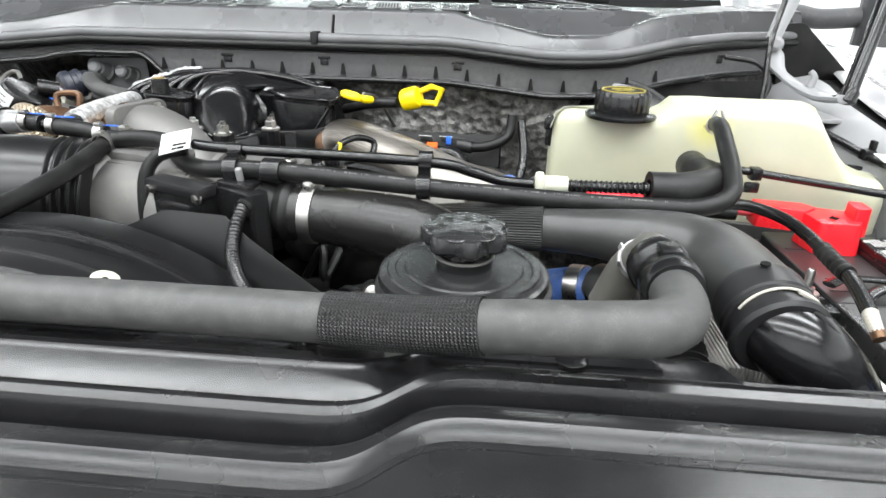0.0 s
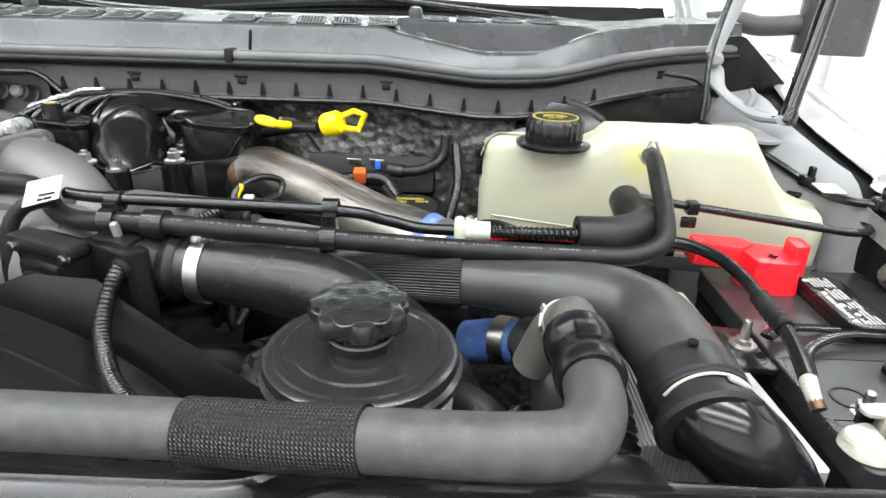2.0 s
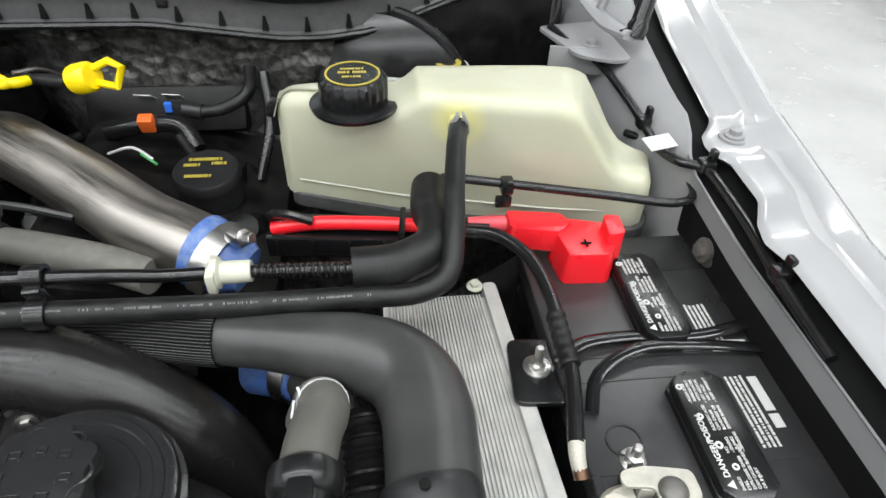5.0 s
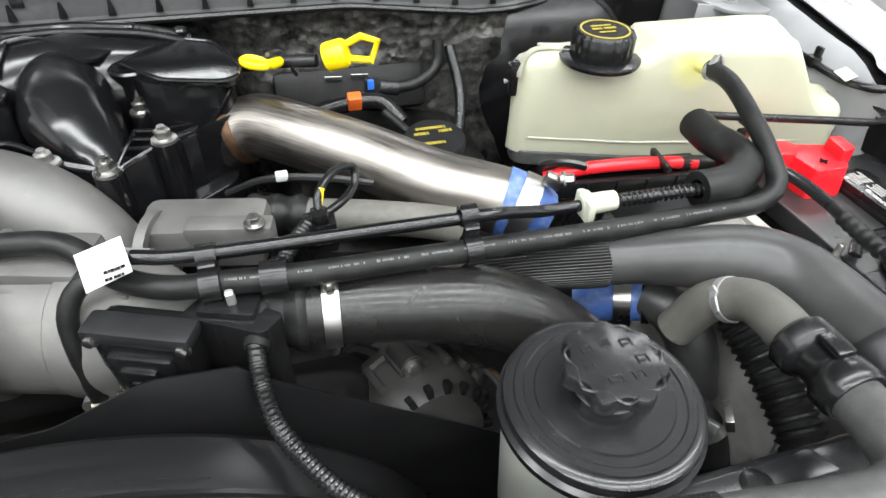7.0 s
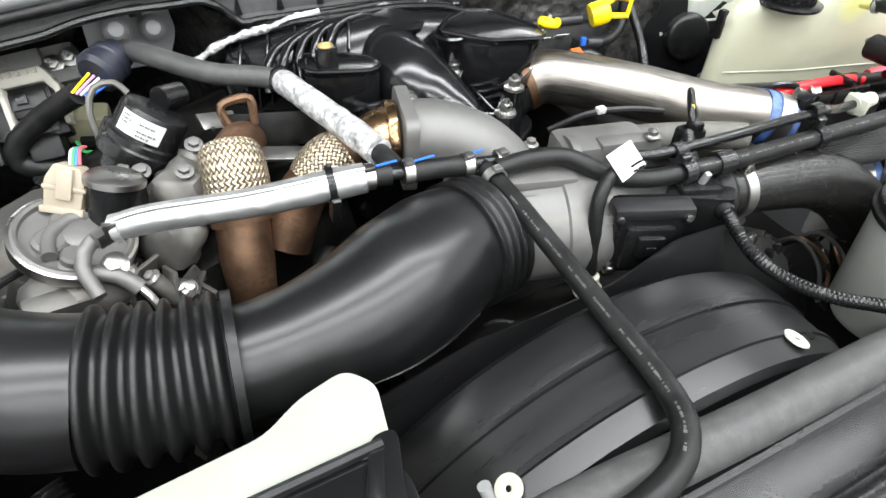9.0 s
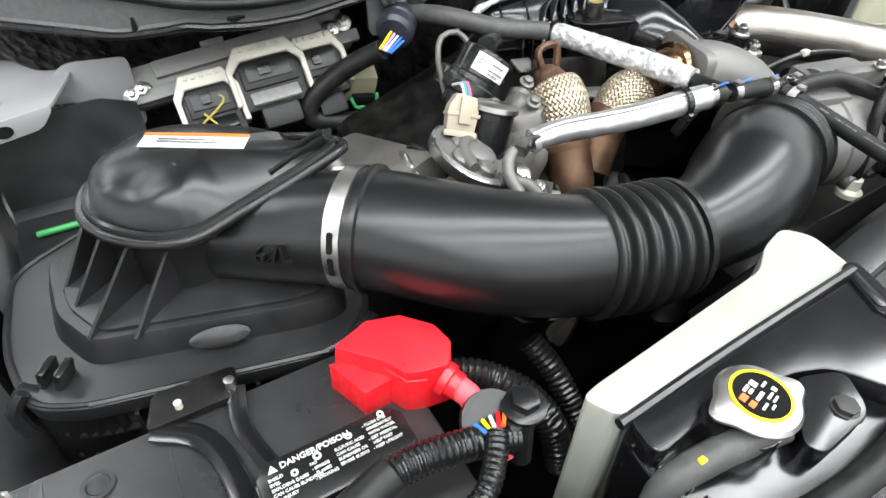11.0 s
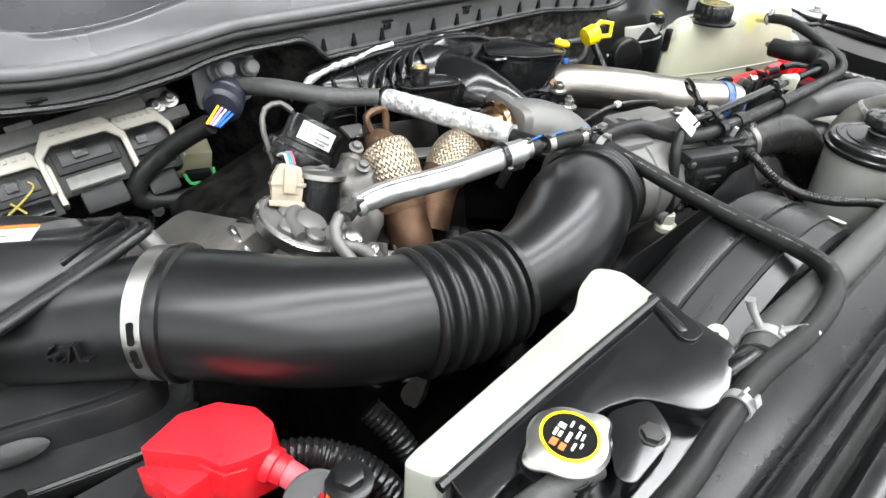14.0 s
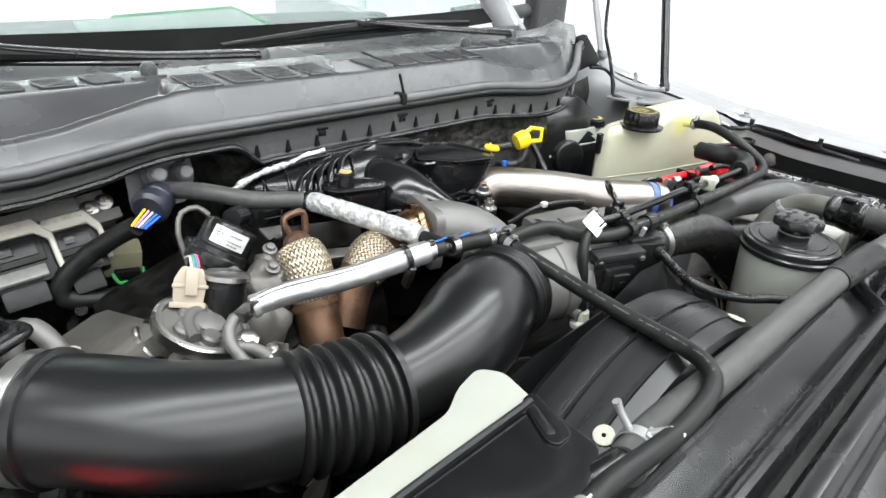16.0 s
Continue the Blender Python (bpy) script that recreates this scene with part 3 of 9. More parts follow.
def apron(s):
    t = thing("inner_apron", (side(0.9, s), 0.7, 0.8), "light grey painted inner apron with dusty seam", "apron", "inner aprons")

    def prof(y):
        xi = inner_edge(y, s)
        if s > 0:
            xc, zc = crest(y)
            w = float(np.interp(y, [0.1, 0.66, 0.78, 1.2], [0.885, 0.88, 0.842, 0.85]))
            pts = ((w, 0.8), (w, 1.14), (w - 0.004, 1.2), (w, zc - 0.05), (w + 0.2 * (xc - w), zc - 0.03), (w + 0.6 * (xc - w), zc - 0.008), (xc, zc), (xc + 0.004, zc - 0.002), (xc + 0.006, zc - 0.05))
        else:
            w = np.interp(y, [0.65, 0.75, 0.85, 1.03, 1.2], [0.012, 0.018, 0.046, 0.075, 0.08])
            pts = ((xi - w, 0.8), (xi - w, 1.14), (xi - w, 1.2), (xi - w, 1.238), (xi - w + 0.003, 1.243), (xi - w * 0.5, 1.248), (xi + 0.01, 1.25), (xi + 0.012, 1.2))
        return [(side(x, s), y, z) for x, z in pts]

    part("panel", strip(prof, [0.1 + 0.03 * k for k in range(44)], thick=0.002), PRIMER, t)
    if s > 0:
        # black strip stands in for the shade between apron and wing lip
        part("gap_shade", strip(gap_prof, [0.1 + 0.02 * k for k in range(66)], closed=True), INK_AND_SHADE, t, "black strip painted for the shade in the gap")
    else:
        part("seam_flange", box(-1.109, 0.925, 1.232, 0.005, 0.2, 0.03, 0.002, (0, 0, -4)), PRIMER, t, "folded seam flange")
        part("strap", box(-1.117, 0.805, 1.17, 0.008, 0.09, 0.16, 0.003), BLACK, t, "black steel strap")
        for p in ((-1.112, 0.847, 1.22), (-1.112, 0.772, 1.215)):
            part("bolt", hexbolt(*p, 0.0075, 0.008, axis=(1, -0.2, 0.2)), STEEL, t)
    return t


right_wing = fender(1)
fender(-1)
part("inner_panel", prism(rounded([(0.585, 1.415), (0.625, 1.42), (0.748, 1.312), (0.735, 1.295), (0.66, 1.28), (0.6, 1.3)], 0.012), -0.004, 0.004, 0.002, m=pose(0, 1.21, 0, 90, 0, 0)), DARK, right_wing, "black panel behind the bonnet hinge")
apron(1)
apron(-1)
solo("bulkhead_bracket", prism(rounded([(-1.03, 1.262), (-0.99, 1.285), (-0.925, 1.28), (-0.925, 1.19), (-0.955, 1.182), (-0.97, 1.192), (-0.98, 1.226), (-0.995, 1.236), (-1.03, 1.24)], 0.01), -0.0015, 0.0015, 0.0008, m=pose(0, 1.095, 0, 90, 0, 0)), PRIMER, "pale curved sheet-metal bracket beside the control module", "bracket")
solo("splash_panel", strip(lambda x: [(x, 1.06 + 0.1 * (x + 1.0), 1.25 - 0.4 * max(0.0, x + 0.97)), (x, 1.05 + 0.1 * (x + 1.0), 1.2 - 0.2 * max(0.0, x + 0.97)), (x, 1.03, 1.15), (x, 0.9, 1.08)], [-1.1 + 0.012 * k for k in range(15)], thick=0.003), BLACK_DUSTY, "matt black splash panel below the hinge", "panel")
solo("green_tube", tube([(-1.078, 0.972, 1.15), (-1.033, 0.969, 1.152)], 0.004, 10, straight=True), GREEN, "short bright green tube deep beside the air box", "tube")
fuse = thing("fuse_box", (-1.0, 0.95, 1.0), "black plastic box low beside the air box", "box")
part("lid", prism(rounded([(-1.1, 0.88), (-0.9, 0.86), (-0.88, 1.0), (-1.1, 1.02)], 0.015), 1.1, 1.145, 0.006), BLACK_DUSTY, fuse)
part("body", prism(rounded([(-1.09, 0.89), (-0.91, 0.87), (-0.89, 0.99), (-1.09, 1.01)], 0.015), 0.9, 1.1, 0.004), BLACK, fuse)


def seal_y(d):
    return np.interp(d, [0, 0.28, 0.4, 0.5, 0.58, 0.66, 0.76, 0.86, 0.95], [1.0, 1.0, 0.99, 0.985, 1.01, 1.06, 1.13, 1.2, 1.25])


def seal_z(d):
    return np.interp(d, [0, 0.3, 0.45, 0.55, 0.66, 0.76, 0.95], [1.388, 1.388, 1.374, 1.376, 1.392, 1.398, 1.398])


CC = -0.264  # joint line of the cowl's two recesses
cowl = thing("cowl_panel", (XC, 1.2, 1.3), "textured grey plastic cowl panel with louvred vents under the windscreen", "cowl panel")


def cowl_prof(x):
    # a steep front face up to a crease, then the flat vented top; beside the middle the crease dips round a recess
    d, e = abs(x - XC), abs(x - CC)
    y, z = seal_y(d), seal_z(d)
    yr, zr = y + 0.026, z + float(np.interp(e, [0.284, 0.3, 0.43, 0.52, 0.59], [0.0385, 0.034, 0.021, 0.021, 0.036]))
    deep = float(np.interp(e, [0.284, 0.3, 0.52, 0.6], [0, 1, 1, 0]))
    yb = max(1.085, yr + 0.03)
    zt = max(1.432, zr + 0.002)
    ys = max(1.13, yb + 0.03)
    zs = zt + 0.005
    k = (zt - zr) / (yb - yr)
    return [(x, y - 0.012, z - 0.016), (x, y + 0.008, z - 0.003), (x, yr - 0.004, zr - 0.004), (x, yr, zr), (x, yr + 0.007, zr + 0.001), (x, yr + 0.01, zr + (1 - deep) * 0.01 * k - 0.003 * deep), (x, yb - 0.004, zt - (1 - deep) * 0.004 * k - 0.0045 * deep), (x, yb, zt),
            (x, ys, zs), (x, ys + 0.006, zs - 0.003), (x, ys + 0.05, zs - 0.025), (x, max(1.3, ys + 0.1), 1.4), (x, max(1.36, ys + 0.14), 1.4), (x, 1.46, 1.41)]


part("shell", strip(cowl_prof, [XC - 0.93 + 0.01 * k for k in range(187)], thick=0.002), COWL, cowl)
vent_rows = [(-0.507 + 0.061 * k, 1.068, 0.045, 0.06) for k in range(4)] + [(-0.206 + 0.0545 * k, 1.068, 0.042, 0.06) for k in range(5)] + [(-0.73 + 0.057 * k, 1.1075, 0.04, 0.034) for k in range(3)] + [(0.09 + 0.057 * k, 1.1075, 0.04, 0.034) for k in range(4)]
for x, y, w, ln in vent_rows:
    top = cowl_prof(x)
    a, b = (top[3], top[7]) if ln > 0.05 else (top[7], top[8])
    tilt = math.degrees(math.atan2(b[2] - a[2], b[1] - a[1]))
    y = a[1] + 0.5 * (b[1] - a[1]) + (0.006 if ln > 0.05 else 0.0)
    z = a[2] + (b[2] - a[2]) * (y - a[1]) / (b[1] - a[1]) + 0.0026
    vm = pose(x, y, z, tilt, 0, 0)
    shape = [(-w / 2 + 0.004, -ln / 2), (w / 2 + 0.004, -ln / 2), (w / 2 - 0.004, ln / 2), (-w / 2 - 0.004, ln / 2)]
    # shell is closed here; a black slab paints the shade behind the slats
    g = part("vent", prism(rounded(shape, 0.005), -0.002, 0.0012, 0, m=vm), INK_AND_SHADE, cowl, "black louvred air vent")
    ring = [vm @ Vector((a, b, 0.001)) for a, b in rounded(shape, 0.005)]
    part("frame", tube(ring + ring[:1], 0.0014, 6, straight=True), COWL, g)
    for k in range(8):
        u = -w / 2 + w * (k + 0.75) / 8.5
        part("slat", prism([(u + 0.004, -ln / 2 + 0.002), (u + 0.0054, -ln / 2 + 0.002), (u - 0.0026, ln / 2 - 0.002), (u - 0.004, ln / 2 - 0.002)], 0.0006, 0.0019, 0, m=vm), COWL, g)
    for k in range(1, 6):
        v = -ln / 2 + ln * k / 6
        part("cross_bar", prism([(-w / 2 - v * 0.08, v), (w / 2 - v * 0.08, v), (w / 2 - v * 0.08, v + 0.0012), (-w / 2 - v * 0.08, v + 0.0012)], 0.0004, 0.0016, 0, m=vm), COWL, g)
part("joint_cap", box(-0.178, 1.0135, 1.403, 0.004, 0.006, 0.034, 0.001, (-20, 0, 0)), INK_AND_SHADE, cowl)
part("joint_cap", box(-0.178, 1.078, 1.4332, 0.004, 0.1, 0.003, 0.001, (5.8, 0, 0)), INK_AND_SHADE, cowl)
for x in (-0.556, 0.06):
    part("hose_nipple", lathe([(0, 0), (0.011, 0), (0.011, 0.012), (0.007, 0.018), (0, 0.019)], (x, 1.104, 1.4365), (0, -0.25, 1), 20), COWL, cowl)
    part("nipple_pad", prism(rounded([(x - 0.028, 1.09), (x + 0.022, 1.09), (x + 0.018, 1.12), (x - 0.022, 1.122)], 0.008), 1.432, 1.4385, 0.001), COWL, cowl)

hood_seal = thing("bonnet_seal", (XC, 0.99, 1.38), "thick grey-black rubber bonnet seal along the cowl edge", "seal")
for lo, hi in ((XC - 0.93, -0.2), (-0.2, XC + 0.93)):
    run_x = [lo + (hi - lo) * k / 34 for k in range(35)]
    run = part("seal_run", tube([(x, seal_y(abs(x - XC)) - 0.012, seal_z(abs(x - XC)) - 0.002) for x in run_x], 0.0078, 14, 0.02), SEAL, hood_seal)
    part("channel", tube([(x, seal_y(abs(x - XC)) - 0.018, seal_z(abs(x - XC)) - 0.013) for x in run_x], 0.0058, 10, 0.02), RUBBER, run, "black seal channel")
part("joint_clip", box(-0.2, 0.988, 1.386, 0.012, 0.024, 0.02, 0.003), RUBBER, hood_seal, "black joint clip")

fw = thing("firewall", (XC, 1.05, 0.8), "dusty grey firewall ledge with stamped notches and dark foil insulation", "firewall", kind="structure")


def ledge(x):
    d = abs(x - XC)
    y, z = seal_y(d), seal_z(d)
    k = float(np.interp(x, [-0.93, -0.86, -0.66, -0.63, -0.49, -0.46], [1, 0.2, 0.15, 0.0, 0.0, 1]))
    return [(x, y + 0.02, z - 0.012), (x, y - 0.012, z - 0.022), (x, y - 0.006, z - 0.025), (x, y - 0.004, z - 0.028 - 0.03 * k), (x, y - 0.012, z - 0.034 - 0.03 * k), (x, y - 0.01, z - 0.038 - 0.03 * k)]


xs_ledge = [XC - 0.93 + 0.01 * k for k in range(187)]
part("ledge", strip(ledge, xs_ledge, thick=0.002), FIREWALL, fw, "grey dusty sheet-metal ledge")
part("lower_lip", tube([ledge(x)[4] for x in xs_ledge[::2]], 0.0045, 8, 0.02), BLACK, fw, "black lip under the ledge")
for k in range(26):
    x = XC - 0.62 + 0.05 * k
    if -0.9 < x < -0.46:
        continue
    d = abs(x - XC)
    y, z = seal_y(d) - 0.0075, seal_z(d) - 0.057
    # notches are not cut: dark wedges stand in for the shade in them
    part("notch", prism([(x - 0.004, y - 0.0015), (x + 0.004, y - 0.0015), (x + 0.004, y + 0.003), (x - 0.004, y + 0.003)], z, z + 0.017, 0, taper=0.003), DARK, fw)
for x in (XC - 0.28, XC - 0.06, XC + 0.1, XC + 0.315, XC + 0.75, XC - 0.52):
    d = abs(x - XC)
    y, z = seal_y(d) - 0.02, seal_z(d) - 0.026
    # flat black boxes paint the shade of small tabbed slots
    c = part("clip", join(box(x, y + 0.0135, z - 0.006, 0.02, 0.003, 0.004, 0.001), box(x, y + 0.014, z - 0.013, 0.013, 0.003, 0.009, 0.001)), BLACK, fw, "small tabbed slot, its shade drawn as flat black boxes")


def sheet(x):
    d = abs(x - XC)
    y = seal_y(d)
    out = []
    for z in (1.33, 1.322, 1.3, 1.28, 1.255, 1.23, 1.2, 1.15, 1.05, 0.8):
        wob = 0.012 * noise.noise((x * 7, z * 16, 3)) + 0.006 * noise.noise((x * 22, z * 30, 1))
        k = float(np.interp(x, [-0.2, -0.12], [0.45, -0.12]))
        back = float(np.interp(x, [-0.56, -0.48], [0.14, 0.0]))
        out.append((x, y + 0.012 + back + (1.33 - z) * k + wob, z))
    return out


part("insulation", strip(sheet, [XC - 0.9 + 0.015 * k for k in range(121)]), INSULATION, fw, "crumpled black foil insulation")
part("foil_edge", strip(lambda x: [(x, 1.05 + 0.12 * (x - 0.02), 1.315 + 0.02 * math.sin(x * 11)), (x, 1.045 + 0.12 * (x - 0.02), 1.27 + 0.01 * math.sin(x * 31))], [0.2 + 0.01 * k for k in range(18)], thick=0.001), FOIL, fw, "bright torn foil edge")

part("pale_patch", strip(lambda x: [(x, 1.052 + 0.06 * (x - 0.2), 1.322 + 0.01 * (x - 0.2)), (x, 1.046 + 0.06 * (x - 0.2), 1.295), (x, 1.05 + 0.06 * (x - 0.2), 1.262)], [0.22 + 0.01 * k for k in range(12)], thick=0.002), PALE_SHEET, fw, "pale rectangle on the firewall")
part("black_panel", strip(lambda x: [(x, 1.056 + 0.35 * (x - 0.33), 1.326), (x, 1.044 + 0.35 * (x - 0.33), 1.29), (x, 1.05 + 0.35 * (x - 0.33), 1.2)], [0.33 + 0.02 * k for k in range(12)], thick=0.002), DARK, fw, "plain black rectangle on the firewall")


# hood stands open over the bay, its unseen dark lining downwards to darken reflections
hood = thing("bonnet", (XC, 1.25, 1.42), "white bonnet standing open, with an unseen dark grey lining", "bonnet")
bmesh_hood = box(0, -0.62, 0.03, 1.86, 1.16, 0.03, 0.012)
bmesh.ops.transform(bmesh_hood, matrix=pose(XC, 1.33, 1.62, -63, 0, 0), verts=bmesh_hood.verts)
part("skin", bmesh_hood, PAINT_WHITE, hood)
lining = box(0, -0.62, 0.008, 1.7, 1.05, 0.012, 0.005)
bmesh.ops.transform(lining, matrix=pose(XC, 1.33, 1.62, -63, 0, 0), verts=lining.verts)
part("lining", lining, LINER, hood)


def hinge(s):
    if s > 0:
        t = part("hinge", tube([(0.53, 1.09, 1.395), (0.545, 1.11, 1.425), (0.576, 1.15, 1.479), (0.615, 1.2, 1.54), (0.62, 1.27, 1.7)], [0.012, 0.015, 0.016, 0.016, 0.014], 10, squash=0.5, up=(0, 1, 0)), PRIMER, hood, "white painted steel hinge arm")
        part("lower_link", tube([(0.533, 1.095, 1.4), (0.54, 1.09, 1.375), (0.535, 1.06, 1.355), (0.55, 1.03, 1.337), (0.565, 0.97, 1.326), (0.578, 0.922, 1.33)], [0.012, 0.013, 0.012, 0.014, 0.016, 0.014], 10, squash=0.45, up=(0, 0, 1)), PRIMER, t)
        part("hook", tube([(0.562, 1.0, 1.335), (0.566, 1.0, 1.35), (0.56, 1.003, 1.358)], [0.007, 0.006, 0.004], 8), PRIMER, t)
        part("bracket", prism(rounded([(0.49, 1.03), (0.6, 1.05), (0.588, 0.925), (0.565, 0.915), (0.52, 0.935)], 0.012), 1.296, 1.301, 0.001), PRIMER, t, "white bracket plate")
        part("flange", box(0.525, 0.955, 1.285, 0.07, 0.004, 0.034, 0.002, (0, 0, -14)), PRIMER, t)
        part("bolt", hexbolt(0.545, 0.965, 1.301, 0.007, 0.006), PRIMER, t)
        part("pivot", lathe([(0, 0), (0.011, 0), (0.011, 0.006), (0.006, 0.01), (0, 0.01)], (0.535, 1.085, 1.39), (-0.3, -1, 0.1), 20), PRIMER, t)
    else:
        t = part("hinge", join(tube([(side(0.93, s), 1.2, 1.39), (side(0.955, s), 1.22, 1.5), (side(0.9, s), 1.3, 1.7)], [0.016, 0.014, 0.012], 8, squash=0.45, up=(0, 1, 0)),
                         tube([(side(0.915, s), 1.15, 1.37), (side(0.93, s), 1.14, 1.33), (side(0.95, s), 1.1, 1.3)], [0.012, 0.016, 0.02], 8, squash=0.4, up=(1, 0, 0))), PRIMER, hood, "white painted steel hinge arm")
        part("bracket", prism(rounded([(-1.149, 1.033), (-1.106, 0.99), (-1.075, 0.995), (-1.017, 1.011), (-0.985, 1.1), (-1.02, 1.11), (-1.05, 1.16), (-1.15, 1.2)], 0.012), 1.27, 1.275, 0.001), PRIMER, t, "white bracket plate")
        part("flange", prism(rounded([(-0.045, -0.022), (0.03, -0.019), (0.045, -0.003), (0.045, 0.003), (-0.045, 0.0)], 0.008), -0.002, 0.002, 0.0008, m=pose(-1.06, 1.0, 1.274, 90, 0, 14)), PRIMER, t, "hanging flange with a round hole")
        # no cut-out: a black disc carries the hole's shade
        part("hole", prism([(0.0085 * math.cos(a), 0.0065 * math.sin(a)) for a in (2 * math.pi * k / 20 for k in range(20))], 0.0022, 0.0032, 0, m=pose(-1.064, 0.999, 1.264, 90, 0, 14)), INK_AND_SHADE, t, "dark round hole")
        part("bolt", hexbolt(-1.07, 1.045, 1.275, 0.007, 0.005), PRIMER, t)
    return t


hinge(1)
hinge(-1)


def strut(s):
    t = thing("gas_strut", (side(0.96, s), 1.08, 1.28), "black gas strut holding the bonnet open", "strut", "gas struts")
    a = Vector((0.585, 0.93, 1.334)) if s > 0 else Vector((side(0.957, s), 1.095, 1.298))
    b = Vector((0.642, 1.0, 1.514)) if s > 0 else Vector((side(0.985, s), 1.16, 1.46))
    d = (b - a).normalized()
    part("cylinder", tube([a, a + d * 0.26], 0.0105, 16, straight=True), BLACK_GLOSS, t)
    part("rod", tube([a + d * 0.26, a + d * 0.42], 0.005, 10, straight=True), STEEL, t)
    part("ball_joint", join(lathe([(0, -0.012), (0.012, -0.01), (0.013, 0.004), (0.008, 0.016), (0, 0.018)], a, d, 16), tube([a, a + Vector((-0.02 * s, 0, -0.005))], 0.005, 10, straight=True)), BLACK, t)
    return t


strut(1)
strut(-1)

# windscreen, wipers, dashboard
ws = thing("windscreen", (XC, 1.45, 1.41), "raked glass windscreen with faint reflections", "windscreen")


def pane(x):
    d = abs(x - XC)
    back = 0.1 * (d / 0.75) ** 2
    return [(x, 1.4 + back + 1.35 * (z - 1.42), z) for z in (1.415, 1.6, 1.8, 2.0)]


part("glass", strip(pane, [XC - 0.88 + 0.08 * k for k in range(23)], thick=0.005), GLASS, ws)
part("lower_band", strip(lambda x: [(x, y - 0.006, z - 0.0) for _, y, z in pane(x)[:1]] + [(x, pane(x)[0][1] + 0.04, 1.45)], [XC - 0.88 + 0.08 * k for k in range(23)]), INK_AND_SHADE, ws, "black ceramic band")
cab = thing("cab_body", (XC, 2.3, 0.3), "white painted cab body behind the engine bay", "vehicle body")
part("floor_pan", box(XC, 2.3, 0.7, 1.7, 1.6, 0.06, 0.01), DARK, cab)
for sd in (-1, 1):
    part("door", prism(rounded([(1.52, 0.35), (3.0, 0.35), (3.0, 1.4), (1.6, 1.32), (1.52, 1.25)], 0.03), -0.03, 0.03, 0.006, m=pose(XC + 0.97 * sd, 0, 0, 90, 0, 90)), PAINT_WHITE, cab)
    part("tyre", lathe([(0.2, -0.12), (0.33, -0.12), (0.36, -0.09), (0.36, 0.09), (0.33, 0.12), (0.2, 0.12)], (XC + 0.85 * sd, 0.55, 0.36), (1, 0, 0), 40), RUBBER, cab)
    part("tyre", lathe([(0.2, -0.12), (0.33, -0.12), (0.36, -0.09), (0.36, 0.09), (0.33, 0.12), (0.2, 0.12)], (XC + 0.85 * sd, 3.6, 0.36), (1, 0, 0), 40), RUBBER, cab)
    part("chassis_rail", box(XC + 0.42 * sd, 1.9, 0.62, 0.08, 4.0, 0.14, 0.01), DARK, cab)
    part("axle", box(XC + 0.42 * sd, 0.55 if sd > 0 else 3.6, 0.42, 0.9, 0.1, 0.1, 0.02), DARK, cab)
dash = thing("dashboard", (XC, 1.9, 1.0), "dark grey dashboard behind the windscreen", "dashboard")
part("top", box(XC, 1.85, 1.36, 1.5, 0.55, 0.06, 0.02), COWL_DARK, dash)
part("face", box(XC, 2.12, 1.05, 1.84, 0.06, 0.66, 0.02), COWL_DARK, dash)
sheet_m = Matrix.Translation((-0.38, 1.455, 1.437)) @ Vector((0, -1, 1.35)).to_track_quat("Z", "Y").to_matrix().to_4x4()
solo("paper_sheet", join(prism([(-0.17, -0.03), (0.07, -0.038), (0.19, 0.01), (0.14, 0.06), (-0.17, 0.04)], 0, 0.0012, 0, m=sheet_m)), PAPER, "white paper sheet lying against the windscreen base", "paper")
solo("green_card", prism([(-0.12, 0.035), (0.2, 0.005), (0.2, 0.02), (0.14, 0.07), (-0.1, 0.055)], -0.002, -0.001, 0, m=sheet_m), GREEN, "bright green card edge behind the white sheet", "card")


def wiper(pivot, elbow, tip, a, b, c):
    t = thing("wiper", pivot, "black windscreen wiper resting low on the glass", "wiper", "windscreen wipers")
    part("pivot", lathe([(0, -0.03), (0.014, -0.03), (0.014, 0.0), (0.009, 0.008), (0, 0.008)], pivot), COWL, t)
    part("arm", tube([pivot, elbow, tip], [0.013, 0.01, 0.006], 10, squash=0.55, up=(0, -0.4, 1)), BLACK, t)
    part("blade", tube([a, b, c], [0.005, 0.0095, 0.005], 8, squash=1.2, up=(0, -0.5, 1)), RUBBER, t)
    part("rubber_lip", tube([Vector(q) - Vector((0, 0.004, 0.012)) for q in (a, b, c)], 0.0025, 6), INK_AND_SHADE, t)
    part("bridge", box(*(Vector(b) + Vector((0, -0.004, 0.008))), 0.05, 0.02, 0.014, 0.005), BLACK, t)
    return t


wiper((-0.3, 1.27, 1.424), (-0.521, 1.27, 1.436), (-0.75, 1.33, 1.46), (-0.47, 1.33, 1.42), (-0.75, 1.345, 1.44), (-1.0, 1.38, 1.45))
wiper((0.42, 1.3, 1.42), (0.2, 1.3, 1.44), (-0.028, 1.315, 1.462), (0.3, 1.34, 1.446), (-0.028, 1.325, 1.452), (-0.36, 1.31, 1.434))

mir = thing("door_mirror", (1.0, 1.75, 1.3), "large grey door mirror beyond the wing", "mirror")
part("housing", prism(rounded([(0.98, 1.68), (1.12, 1.64), (1.15, 1.7), (1.12, 1.76), (0.98, 1.75)], 0.04), 1.35, 1.64, 0.03, segs=4), COWL, mir)
part("arm", tube([(0.68, 1.8, 1.4), (0.82, 1.76, 1.42), (0.9, 1.74, 1.41), (1.02, 1.72, 1.42)], 0.025, 14), COWL_DARK, mir)
pil = thing("windscreen_pillar", (0.62, 1.6, 1.3), "white painted windscreen pillar", "pillar", "windscreen pillars")
